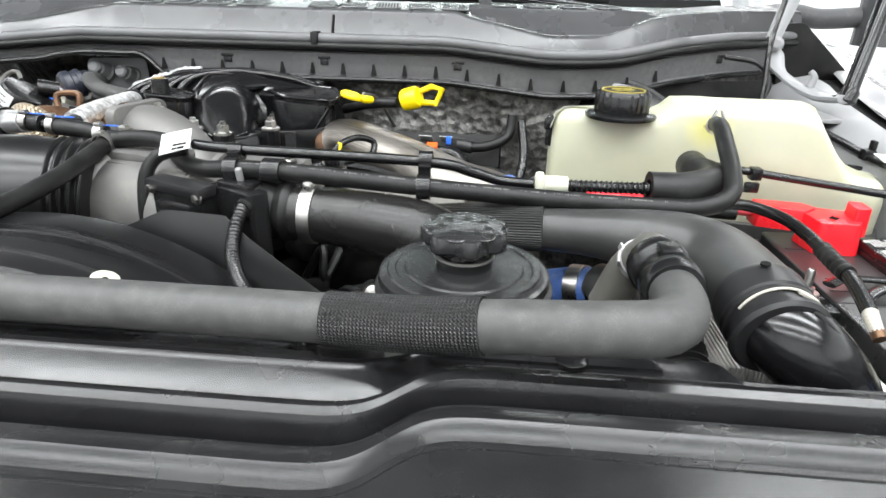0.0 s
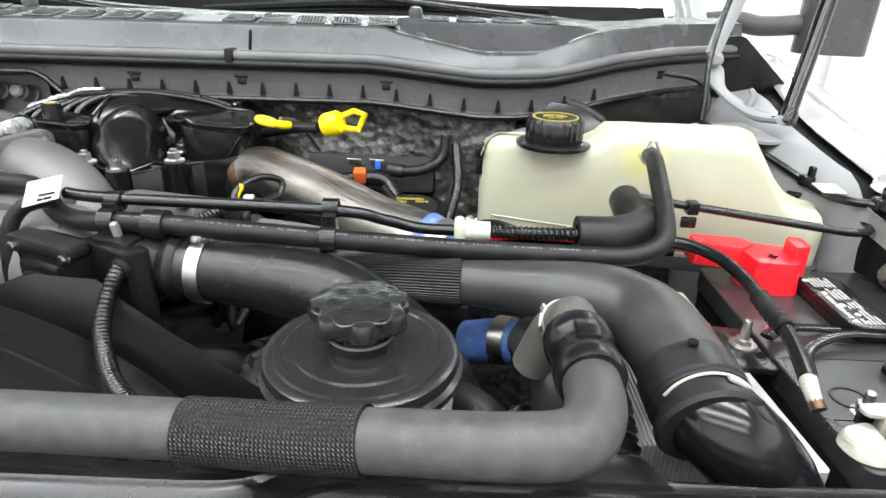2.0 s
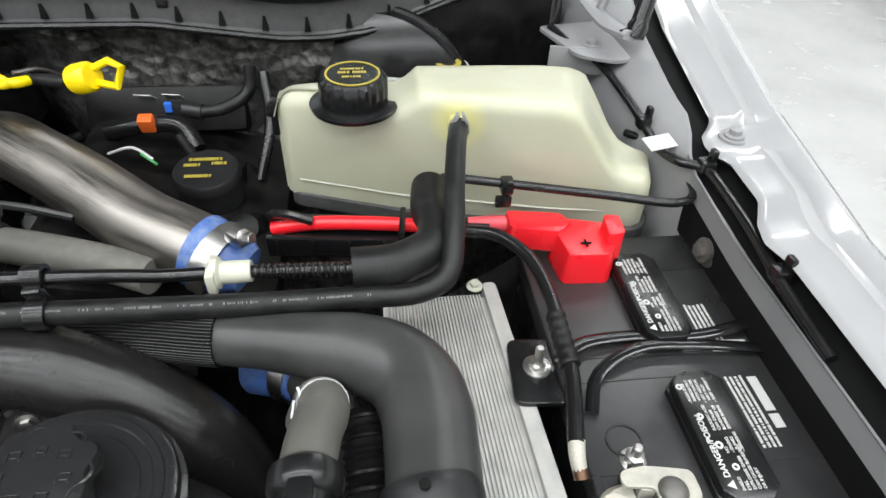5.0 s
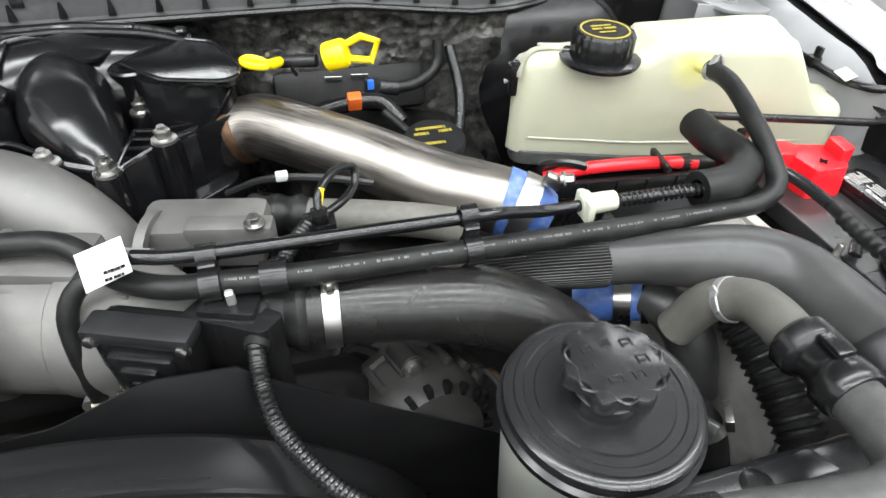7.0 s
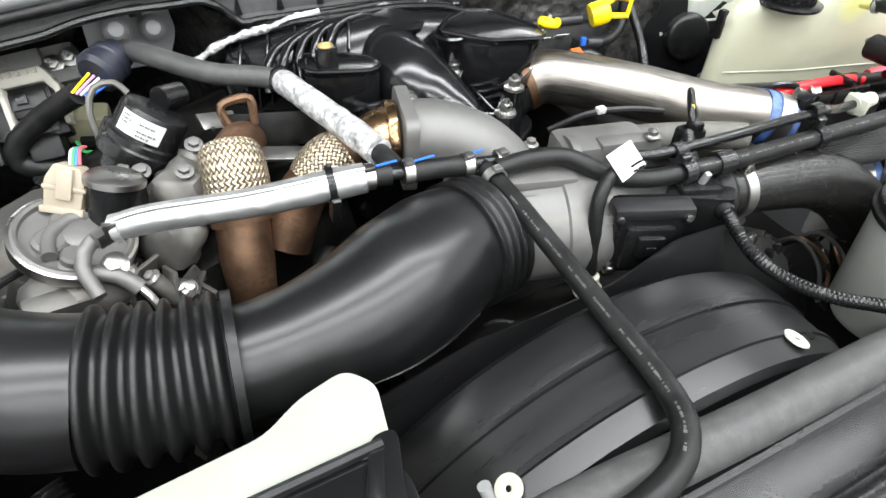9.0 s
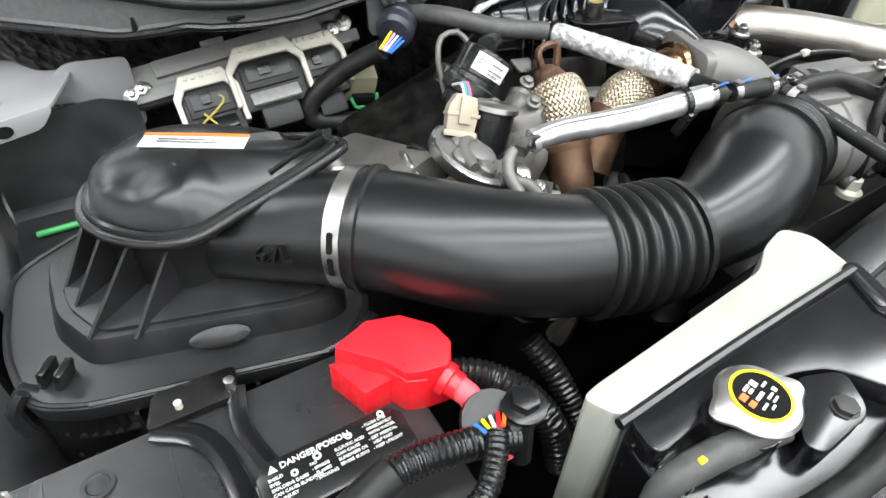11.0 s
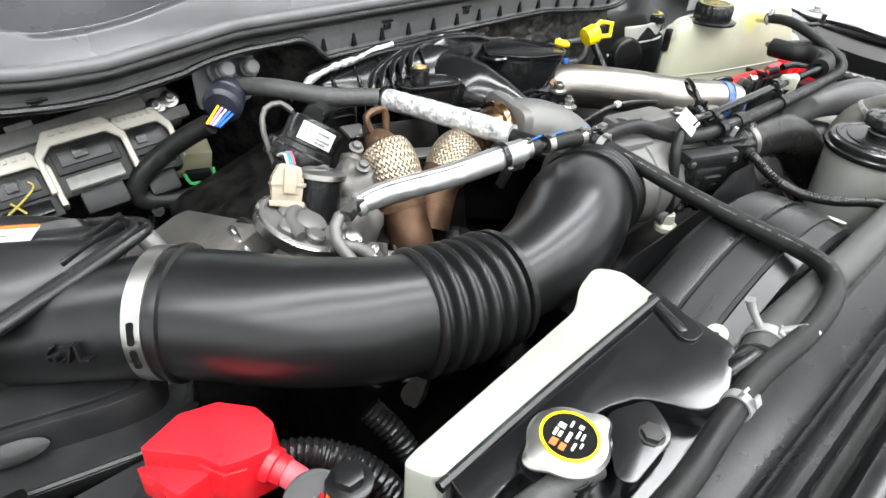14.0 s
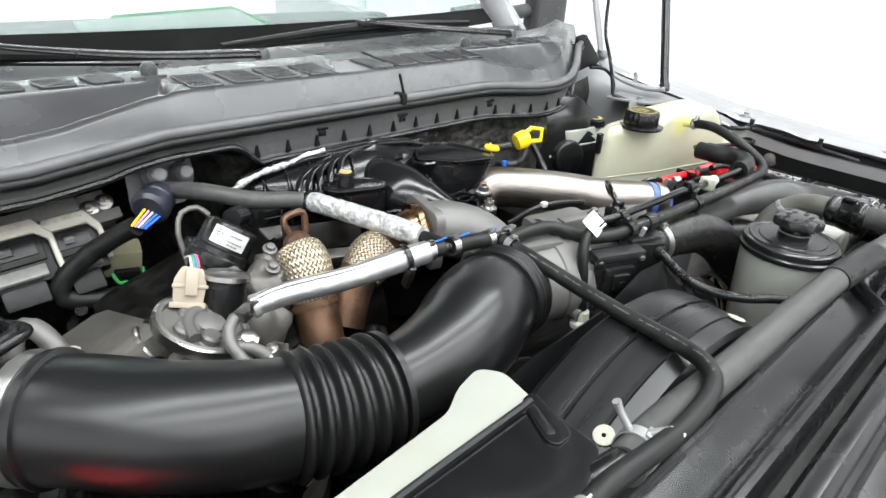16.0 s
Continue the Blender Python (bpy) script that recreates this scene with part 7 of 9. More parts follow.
for a, b, w, h, mt in ((-0.009, 0.006, 0.0055, 0.004, ORANGE), (-0.0095, 0.0005, 0.005, 0.0035, ORANGE), (-0.002, 0.008, 0.006, 0.002, PRINT), (-0.002, 0.005, 0.0045, 0.002, PRINT), (0.004, 0.0065, 0.004, 0.0045, PRINT), (-0.0015, 0.0, 0.008, 0.0022, PRINT), (0.008, 0.002, 0.005, 0.0016, PRINT),
                       (-0.006, -0.005, 0.006, 0.0016, PRINT), (0.003, -0.004, 0.006, 0.0016, PRINT), (0.003, -0.007, 0.0055, 0.0014, PRINT), (-0.003, -0.0085, 0.004, 0.0014, PRINT), (0.009, -0.0035, 0.003, 0.003, PRINT)):
    part("print", box(-0.687 + a - 0.25 * b, 0.381 + b + 0.25 * a, 1.3083, w, h, 0.0006, 0, (0, 0, 14)), mt, rcp)

C = [(-0.329, 0.628, 1.302), (-0.325, 0.585, 1.296), (-0.323, 0.52, 1.287), (-0.325, 0.45, 1.283), (-0.33, 0.39, 1.284), (-0.345, 0.355, 1.287), (-0.38, 0.335, 1.289), (-0.45, 0.328, 1.291), (-0.54, 0.332, 1.297), (-0.6, 0.327, 1.298), (-0.66, 0.322, 1.296), (-0.72, 0.326, 1.289), (-0.765, 0.343, 1.282), (-0.795, 0.37, 1.275), (-0.815, 0.39, 1.265), (-0.826, 0.388, 1.252), (-0.826, 0.365, 1.245), (-0.818, 0.343, 1.243), (-0.8, 0.32, 1.24)]
of_hose = text_hose(C, 0.0088, RUBBER, "overflow_hose", "long black rubber overflow hose with printed text")
for k, (p, q) in enumerate((((-0.576, 0.329, 1.298), (1, 0.05, 0)), ((-0.822, 0.352, 1.243), (0.2, -1, 0)))):
    t = thing("spring_clamp", p, "grey spring clamp with two ears on the hose", "clamp", "hose clamps")
    part("ring", band(p, q, 0.0092, 0.008), GREY_CLAMP, t)
    part("ear", box(p[0], p[1], p[2] + 0.0125, 0.007, 0.002, 0.007, 0.0006, (20, 0, 0)), GREY_CLAMP, t)
    part("ear", box(p[0] + 0.002, p[1] - 0.009, p[2] + 0.0105, 0.007, 0.002, 0.007, 0.0006, (-30, 0, 0)), GREY_CLAMP, t)
t = thing("radiator_hose_clamp", (-0.472, 0.345, 1.265), "broad grey spring clamp at the radiator hose end", "clamp", "hose clamps")
part("ring", band((-0.472, 0.3475, 1.2705), (1, 0.1, -0.13), 0.0172, 0.013, 0.0014), GREY_CLAMP, t)
part("ear", tube([(-0.474, 0.356, 1.287), (-0.476, 0.366, 1.3), (-0.478, 0.37, 1.309)], [0.0035, 0.003, 0.0038], 10), GREY_CLAMP, t)
part("ear", tube([(-0.466, 0.342, 1.288), (-0.459, 0.33, 1.297), (-0.456, 0.322, 1.294)], [0.004, 0.0032, 0.0034], 10), GREY_CLAMP, t)
part("tail", box(-0.465, 0.336, 1.2855, 0.014, 0.02, 0.003, 0.001, (25, 8, 15)), GREY_CLAMP, t)
part("pipe", tube([(-0.485, 0.345, 1.273), (-0.52, 0.347, 1.276), (-0.555, 0.36, 1.262)], 0.0145, 18), BLACK, t)
gcl = thing("green_clip_connector", (-0.765, 0.33, 1.22), "white and green plug with a steel latch", "connector")
part("plug", box(-0.757, 0.338, 1.234, 0.022, 0.008, 0.008, 0.002, (0, 0, -20)), GREEN, gcl)
part("latch", join(box(-0.764, 0.346, 1.241, 0.012, 0.006, 0.006, 0.002, (0, 0, -20)), box(-0.747, 0.34, 1.242, 0.008, 0.008, 0.007, 0.002, (0, 0, -20))), STEEL, gcl)
part("body", box(-0.757, 0.337, 1.215, 0.026, 0.02, 0.03, 0.004, (0, 0, -20)), BLACK, gcl)

sn = thing("air_snorkel", (-0.95, 0.32, 1.15), "black moulded air snorkel with a wide open mouth", "snorkel")


def snork_top(x):
    return float(np.interp(x, [-1.075, -1.068, -1.055, -1.03, -1.0, -0.953, -0.914, -0.89, -0.868, -0.858, -0.853], [1.12, 1.19, 1.218, 1.245, 1.262, 1.276, 1.288, 1.299, 1.299, 1.285, 1.2]))


def snork(x):
    z = snork_top(x)
    zf = float(np.interp(x, [-1.075, -1.066, -1.05, -1.025, -0.99, -0.95, -0.9, -0.872, -0.86, -0.853], [1.12, 1.19, 1.232, 1.262, 1.277, 1.285, 1.292, 1.292, 1.283, 1.2]))
    yr = float(np.interp(x, [-1.075, -1.05, -0.938, -0.876, -0.853], [0.39, 0.398, 0.37, 0.332, 0.318]))
    yf = float(np.interp(x, [-1.075, -0.99, -0.948, -0.91, -0.873, -0.857, -0.853], [0.318, 0.313, 0.312, 0.315, 0.303, 0.29, 0.278]))
    hump = 0.006 * max(0.0, 1 - abs(x + 0.93) / 0.05)
    return [(x, yf, zf - 0.003), (x, yf + 0.01, zf), (x, 0.6 * yf + 0.4 * yr, 0.6 * zf + 0.4 * z + 0.002 + hump), (x, 0.3 * yf + 0.7 * yr, z + hump), (x, yr - 0.006, z - 0.006), (x, yr, z - 0.02), (x, yr + 0.006, 1.12), (x, yr + 0.006, 1.08)]


xs_sn = [-1.075, -1.072, -1.068, -1.062] + [-1.055 + 0.006 * k for k in range(33)] + [-0.861, -0.858, -0.855, -0.853]
part("duct", strip(snork, xs_sn, thick=0.003), SATIN, sn, sharp=80)
part("spine", tube([(x, 0.45 * snork(x)[0][1] + 0.55 * snork(x)[5][1], snork_top(x) + 0.0025) for x in (-1.05, -1.02, -0.98, -0.95, -0.92, -0.89)], 0.0022, 8), BLACK, sn)
lip = [(x, snork(x)[0][1] - 0.003, snork(x)[0][2] - 0.002) for x in (-1.07, -1.06, -1.045, -1.02, -0.99, -0.96, -0.93, -0.9, -0.88, -0.868, -0.861)]
part("mouth_lip", tube(lip + [(-0.8555, 0.283, 1.262), (-0.8535, 0.279, 1.235), (-0.8535, 0.277, 1.2), (-0.87, 0.275, 1.16)], 0.0075, 14, 0.004), COVER, sn, "rolled dusty lip of the mouth")
part("mouth_floor", prism([(-1.06, 0.32), (-0.86, 0.28), (-0.86, 0.32), (-1.05, 0.39)], 1.12, 1.13, 0.002), BLACK, sn)
part("partition", box(-0.985, 0.325, 1.19, 0.004, 0.05, 0.12, 0.001, (0, 0, 8)), BLACK, sn)

# ---- engine ----
eng = thing("engine_block", (XC, 0.7, 0.8), "grimy engine block deep in the bay, near-black for the shade there", "engine")
# near-black colour carries the shade deep in the bay
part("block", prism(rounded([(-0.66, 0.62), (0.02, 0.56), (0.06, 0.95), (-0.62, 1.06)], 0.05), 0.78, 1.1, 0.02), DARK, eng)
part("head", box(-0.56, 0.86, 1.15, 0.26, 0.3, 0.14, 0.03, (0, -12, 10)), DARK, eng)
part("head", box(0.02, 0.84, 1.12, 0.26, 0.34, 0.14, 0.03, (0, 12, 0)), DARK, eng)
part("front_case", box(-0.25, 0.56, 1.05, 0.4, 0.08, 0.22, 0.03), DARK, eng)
rnd = random.Random(21)
for k in range(46):
    x, y = rnd.uniform(-0.7, 0.12), rnd.uniform(0.56, 1.0)
    r = rnd.uniform(0.012, 0.03)
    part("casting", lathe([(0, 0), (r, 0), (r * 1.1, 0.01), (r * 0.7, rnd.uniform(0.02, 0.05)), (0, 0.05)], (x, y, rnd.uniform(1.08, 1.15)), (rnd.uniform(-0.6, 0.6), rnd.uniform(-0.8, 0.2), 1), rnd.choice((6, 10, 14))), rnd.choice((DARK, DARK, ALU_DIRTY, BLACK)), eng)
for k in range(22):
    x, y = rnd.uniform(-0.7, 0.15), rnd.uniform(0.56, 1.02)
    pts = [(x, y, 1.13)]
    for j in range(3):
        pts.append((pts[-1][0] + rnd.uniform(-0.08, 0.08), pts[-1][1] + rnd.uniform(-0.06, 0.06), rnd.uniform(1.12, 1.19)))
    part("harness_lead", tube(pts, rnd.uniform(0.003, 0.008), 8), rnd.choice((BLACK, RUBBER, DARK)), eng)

al = thing("alternator", (-0.02, 0.53, 1.05), "dirty cast alternator with slotted housing", "alternator")
am = Matrix.Translation((-0.02, 0.54, 1.11)) @ Vector((0.25, -1, 0.35)).to_track_quat("Z", "Y").to_matrix().to_4x4()
part("housing", lathe([(0, -0.06), (0.05, -0.06), (0.06, -0.05), (0.062, -0.03), (0.066, -0.028), (0.066, -0.018), (0.062, -0.016), (0.06, 0.02), (0.045, 0.04), (0.02, 0.045), (0, 0.045)], (-0.02, 0.54, 1.11), (0.25, -1, 0.35), 40), CAST_DARK, al)
for k in range(18):
    a = 2 * math.pi * k / 18
    b = box(0.061 * math.cos(a), 0.061 * math.sin(a), -0.002, 0.012, 0.007, 0.036, 0.0015, (0, 0, math.degrees(a)))
    bmesh.ops.transform(b, matrix=am, verts=b.verts)
    part("fin", b, CAST_DARK, al)
    # black blocks paint the shade inside the housing slots
    b = box(0.046 * math.cos(a + 0.17), 0.046 * math.sin(a + 0.17), 0.036, 0.018, 0.006, 0.008, 0.001, (0, 0, math.degrees(a) + 10))
    bmesh.ops.transform(b, matrix=am, verts=b.verts)
    part("slot", b, INK_AND_SHADE, al)
for a in (0.4, 1.6, 2.7, 4.2):
    q = am @ Vector((0.064 * math.cos(a), 0.064 * math.sin(a), 0.012))
    part("lug", lathe([(0, -0.03), (0.011, -0.03), (0.011, 0.004), (0, 0.004)], q, (0.25, -1, 0.35), 16), CAST_DARK, al)
    part("bolt", hexbolt(*(am @ Vector((0.064 * math.cos(a), 0.064 * math.sin(a), 0.016))), 0.006, 0.006, axis=(0.25, -1, 0.35)), STEEL, al)
rnd = random.Random(33)
for k in range(7):
    x = 0.035 + 0.012 * k
    part("lead", tube([(x, 0.56 - 0.004 * k, 1.13), (x + rnd.uniform(-0.01, 0.02), 0.53, 1.165 + rnd.uniform(-0.02, 0.01)), (x + rnd.uniform(-0.02, 0.03), 0.5, 1.14), (x + 0.02, 0.48, 1.1)], 0.0025, 8), (CAST_DARK, RUST, BLACK, RUBBER_GREY)[k % 4], al)

tb = thing("compressor_housing", (-0.27, 0.58, 1.1), "bare cast aluminium compressor housing", "turbo housing")
part("barrel", lathe([(0, -0.1), (0.055, -0.1), (0.06, -0.095), (0.06, -0.06), (0.054, -0.055), (0.054, 0.0), (0.056, 0.002), (0.056, 0.03), (0.05, 0.05), (0.036, 0.075), (0.03, 0.12), (0, 0.12)], (-0.262, 0.605, 1.235), (1, -0.32, 0.04), 48), ALU, tb)
part("top_deck", box(-0.285, 0.625, 1.288, 0.085, 0.05, 0.014, 0.006, (0, 0, -16)), ALU, tb)
part("rib", box(-0.27, 0.59, 1.275, 0.11, 0.006, 0.02, 0.003, (0, 0, -17)), ALU, tb)
part("outlet_body", join(box(-0.17, 0.66, 1.262, 0.1, 0.05, 0.04, 0.01, (0, 0, -12)), box(-0.15, 0.64, 1.272, 0.07, 0.02, 0.026, 0.005, (0, 0, -12))), ALU, tb)
part("outlet_ring", lathe([(0.03, 0), (0.038, 0), (0.038, 0.008), (0.03, 0.008)], (-0.215, 0.655, 1.25), (1, -0.3, 0), 32), ALU, tb)
for x, y, z in ((-0.3, 0.64, 1.296), (-0.218, 0.714, 1.25), (-0.13, 0.63, 1.286)):
    part("bolt", hexbolt(x, y, z, 0.0055, 0.008), STEEL, tb)
for k, a in enumerate((36, 132)):
    part("barrel_rib", box(-0.235 + 0.004 * k, 0.597 - 0.0555 * math.cos(math.radians(a)), 1.236 + 0.0555 * math.sin(math.radians(a)), 0.05, 0.004, 0.008, 0.001, (-a, 0, -17)), ALU, tb)
part("cast_plug", tube([(-0.255, 0.575, 1.21), (-0.258, 0.545, 1.207)], 0.01, 14, straight=True), ALU, tb)

ta = thing("throttle_actuator", (-0.2, 0.545, 1.2), "black ribbed actuator box with corner screws", "actuator")
m = pose(-0.205, 0.545, 1.248, 0, 0, -22)
for nm, b in (("box", box(0, 0, 0, 0.066, 0.03, 0.074, 0.008)), ("raised_frame", box(0, -0.015, -0.004, 0.046, 0.012, 0.05, 0.007)), ("raised_panel", box(0, -0.021, 0.002, 0.026, 0.01, 0.024, 0.004)), ("badge", box(0, -0.026, 0.0, 0.01, 0.003, 0.01, 0.001)), ("top_flange", box(0, -0.006, 0.034, 0.074, 0.022, 0.012, 0.004))):
    bmesh.ops.transform(b, matrix=m, verts=b.verts)
    part(nm, b, BLACK_DUSTY if nm == "top_flange" else BLACK, ta)
for a, c in ((-0.031, 0.03), (0.031, 0.03), (-0.028, -0.032)):
    q = m @ Vector((a, -0.014, c))
    part("screw", hexbolt(*q, 0.004, 0.005, axis=(-0.4, -0.9, 0)), STEEL, ta)

el = thing("exhaust_elbow", (-0.33, 0.71, 1.2), "bare cast metal exhaust elbow with a rusty flange", "elbow")
part("elbow", tube([(-0.362, 0.735, 1.283), (-0.335, 0.727, 1.283), (-0.295, 0.708, 1.268), (-0.265, 0.69, 1.24), (-0.25, 0.68, 1.2)], [0.036, 0.038, 0.038, 0.036, 0.036], 32), ALU, el)
part("flange", prism(rounded([(-0.044, -0.04), (0.044, -0.04), (0.044, 0.04), (-0.044, 0.04)], 0.014), -0.006, 0.008, 0.003, m=Matrix.Translation((-0.36, 0.735, 1.283)) @ Vector((-1, 0.25, 0.05)).to_track_quat("Z", "Y").to_matrix().to_4x4()), ALU, el)
part("band", lathe([(0.03, 0), (0.038, 0.0), (0.0388, 0.002), (0.0388, 0.008), (0.038, 0.01), (0.03, 0.011)], (-0.37, 0.7375, 1.283), (-1, 0.25, 0.02), 32), COPPER, el, "rust-brown clamp band")
part("bolt", hexbolt(-0.345, 0.758, 1.312, 0.005, 0.007), STEEL, el)
dp = thing("flexible_exhaust_pipe", (-0.43, 0.74, 1.2), "heat-stained exhaust pipe with a woven metal flex", "exhaust pipe", "exhaust pipes")
part("neck", tube([(-0.372, 0.738, 1.283), (-0.385, 0.741, 1.283), (-0.398, 0.744, 1.281), (-0.412, 0.745, 1.279)], [0.034, 0.031, 0.026, 0.0265], 26), COPPER, dp, "bronzed flared neck")
part("pipe", tube([(-0.405, 0.744, 1.28), (-0.425, 0.745, 1.275), (-0.445, 0.743, 1.262), (-0.475, 0.735, 1.24), (-0.5, 0.72, 1.2)], 0.025, 22), RUST, dp)
part("flex", tube([(-0.42, 0.745, 1.275), (-0.437, 0.744, 1.267), (-0.462, 0.739, 1.25)], 0.029, 30, profile=lambda s, L: 0.0265 + 0.004 * math.sin(math.pi * s / L), step=0.002), FLEX, dp, "golden woven metal flex")
dp2 = thing("flexible_exhaust_pipe", (-0.53, 0.74, 1.15), "upright rusty exhaust pipe with a woven metal flex", "exhaust pipe", "exhaust pipes")
part("pipe", tube([(-0.488, 0.84, 1.235), (-0.497, 0.825, 1.262), (-0.51, 0.8, 1.281), (-0.521, 0.778, 1.286), (-0.527, 0.762, 1.28), (-0.532, 0.735, 1.245), (-0.54, 0.7, 1.2), (-0.545, 0.67, 1.14)], [0.018, 0.018, 0.0185, 0.022, 0.0255, 0.0255, 0.022, 0.021], 24), RUST, dp2)
part("flex", tube([(-0.526, 0.772, 1.291), (-0.528, 0.756, 1.279), (-0.53, 0.744, 1.262), (-0.5325, 0.733, 1.243)], 0.031, 32, profile=lambda s, L: 0.0268 + 0.0045 * math.sin(math.pi * s / L) ** 0.6, step=0.002), FLEX, dp2, "golden woven metal flex")
part("collar", band((-0.5335, 0.73, 1.238), (0.05, 0.55, 0.85), 0.0275, 0.007), RUST, dp2)
part("hanger_loop", tube([(-0.518, 0.805, 1.295), (-0.522, 0.81, 1.31), (-0.517, 0.813, 1.316), (-0.496, 0.817, 1.316), (-0.491, 0.815, 1.31), (-0.493, 0.81, 1.29)], 0.0045, 8, 0.003), RUST, dp2, "rusty hanger loop")
hsb = thing("heat_shield_bracket", (-0.47, 0.8, 1.25), "dark bent sheet-metal heat shield bracket", "bracket")
part("plate", box(-0.465, 0.815, 1.275, 0.11, 0.004, 0.035, 0.002, (-20, 6, -6)), DARK, hsb)
part("bright_edge", box(-0.47, 0.79, 1.26, 0.09, 0.02, 0.004, 0.001, (10, 8, -10)), STEEL, hsb)
part("tab", box(-0.525, 0.83, 1.29, 0.04, 0.02, 0.004, 0.001, (30, 15, 20)), STEEL, hsb)

mf = thing("intake_manifold", (-0.3, 0.85, 1.15), "glossy black plastic intake manifold with ribs", "manifold")
outline = rounded([(-0.48, 1.0), (-0.44, 0.91), (-0.385, 0.85), (-0.36, 0.79), (-0.3, 0.745), (-0.247, 0.712), (-0.19, 0.77), (-0.15, 0.8), (-0.145, 0.86), (-0.17, 0.95), (-0.22, 1.02), (-0.32, 1.045)], 0.02)
part("base", prism(outline, 1.12, 1.218, 0.006, segs=3), BLACK_GLOSS, mf)


def ridge_z(x):
    return float(np.interp(x, [-0.495, -0.485, -0.407, -0.348, -0.3, -0.25, -0.19, -0.165], [1.28, 1.3, 1.328, 1.334, 1.335, 1.33, 1.318, 1.3]))


def deck(x):
    z = ridge_z(x)
    yf = float(np.interp(x, [-0.495, -0.43, -0.36, -0.25, -0.165], [0.96, 0.9, 0.875, 0.885, 0.9]))
    yr = float(np.interp(x, [-0.495, -0.41, -0.35, -0.29, -0.165], [0.985, 0.945, 0.93, 0.93, 0.94]))
    return [(x, yf, 1.2), (x, yf, z - 0.05), (x, yf + 0.006, z - 0.035), (x, 0.5 * (yf + yr), z - 0.012), (x, yr - 0.012, z - 0.003), (x, yr, z), (x, yr + 0.02, z - 0.003), (x, yr + 0.05, z - 0.02), (x, yr + 0.09, z - 0.06), (x, yr + 0.09, 1.2)]


part("deck", strip(deck, [-0.495 + 0.01 * k for k in range(34)], closed=True), BLACK_GLOSS, mf)
part("runner", tube([(-0.3, 0.96, 1.282), (-0.306, 0.93, 1.283), (-0.308, 0.895, 1.281), (-0.3, 0.86, 1.277), (-0.284, 0.825, 1.268), (-0.265, 0.79, 1.258), (-0.249, 0.762, 1.25)], [0.03, 0.043, 0.0475, 0.046, 0.039, 0.028, 0.014], 40, 0.005), BLACK_GLOSS, mf, "bulging glossy runner")
sbx = rounded([(-0.25, 0.9), (-0.226, 0.852), (-0.205, 0.84), (-0.146, 0.828), (-0.136, 0.845), (-0.155, 0.92), (-0.2, 0.945)], 0.008)
part("side_box", prism(sbx, 1.15, 1.312, 0.003, segs=2), BLACK_GLOSS, mf)
sb_lid = [(-0.247, 0.887), (-0.222, 0.858), (-0.202, 0.838), (-0.146, 0.822), (-0.132, 0.83), (-0.128, 0.85), (-0.155, 0.925), (-0.2, 0.945)]
side_lid = part("side_lid", prism(rounded(sb_lid, 0.008), 1.311, 1.319, 0.003, segs=3), BLACK_GLOSS, mf)
part("lid_bead", tube([(x, y, 1.3185) for x, y in rounded(sb_lid, 0.008) + [rounded(sb_lid, 0.008)[0]]], 0.0024, 8, straight=True), BLACK_GLOSS, side_lid)
part("funnel", lathe([(0, 0), (0.009, 0), (0.011, 0.03), (0.02, 0.044), (0.0215, 0.05), (0.019, 0.052), (0.012, 0.046), (0, 0.044)], (-0.236, 0.88, 1.266), segs=28), BLACK_GLOSS, mf, "tapered moulded funnel")
for a, b in (((-0.238, 0.821, 1.276), (-0.205, 0.816, 1.276)), ((-0.239, 0.805, 1.276), (-0.205, 0.8, 1.276)), ((-0.247, 0.787, 1.276), (-0.214, 0.787, 1.276)), ((-0.238, 0.821, 1.276), (-0.247, 0.735, 1.28)), ((-0.214, 0.82, 1.276), (-0.207, 0.782, 1.28)), ((-0.214, 0.787, 1.276), (-0.247, 0.735, 1.281)), ((-0.301, 0.765, 1.28), (-0.252, 0.738, 1.281))):
    part("lattice_rib", tube([a, b], 0.0021, 8, straight=True), BLACK_GLOSS, mf)
part("diagonal_rib", prism([(-0.145, 0.828), (-0.141, 0.83), (-0.196, 0.79), (-0.2, 0.788)][::-1], 1.2, 1.28, 0.001), BLACK_GLOSS, mf)
part("slope_rib", tube([(-0.14, 0.83, 1.306), (-0.165, 0.832, 1.27), (-0.2, 0.837, 1.235)], 0.003, 8, straight=True), BLACK_GLOSS, mf)
part("web", prism([(0, 0), (0.05, 0), (0, 0.05)], 0, 0.004, 0.001, m=pose(-0.213, 0.866, 1.245, 90, 0, -150)), BLACK_GLOSS, mf)
part("corner_column", lathe([(0, 0), (0.016, 0), (0.014, 0.09), (0.01, 0.1), (0, 0.1)], (-0.236, 0.886, 1.212), segs=20), BLACK_GLOSS, mf)
bbx = rounded([(-0.426, 0.87), (-0.418, 0.852), (-0.402, 0.846), (-0.357, 0.832), (-0.343, 0.84), (-0.347, 0.865), (-0.38, 0.89), (-0.415, 0.9)], 0.009)
part("breather_box", prism(bbx, 1.23, 1.308, 0.004, segs=2), BLACK_GLOSS, mf)
breather_lid = part("breather_lid", prism(bbx, 1.305, 1.314, 0.004, taper=-0.002, segs=3), BLACK_GLOSS, mf)
part("lid_bead", tube([(x, y, 1.3125) for x, y in bbx + bbx[:1]], 0.0024, 8, straight=True), BLACK_GLOSS, breather_lid)
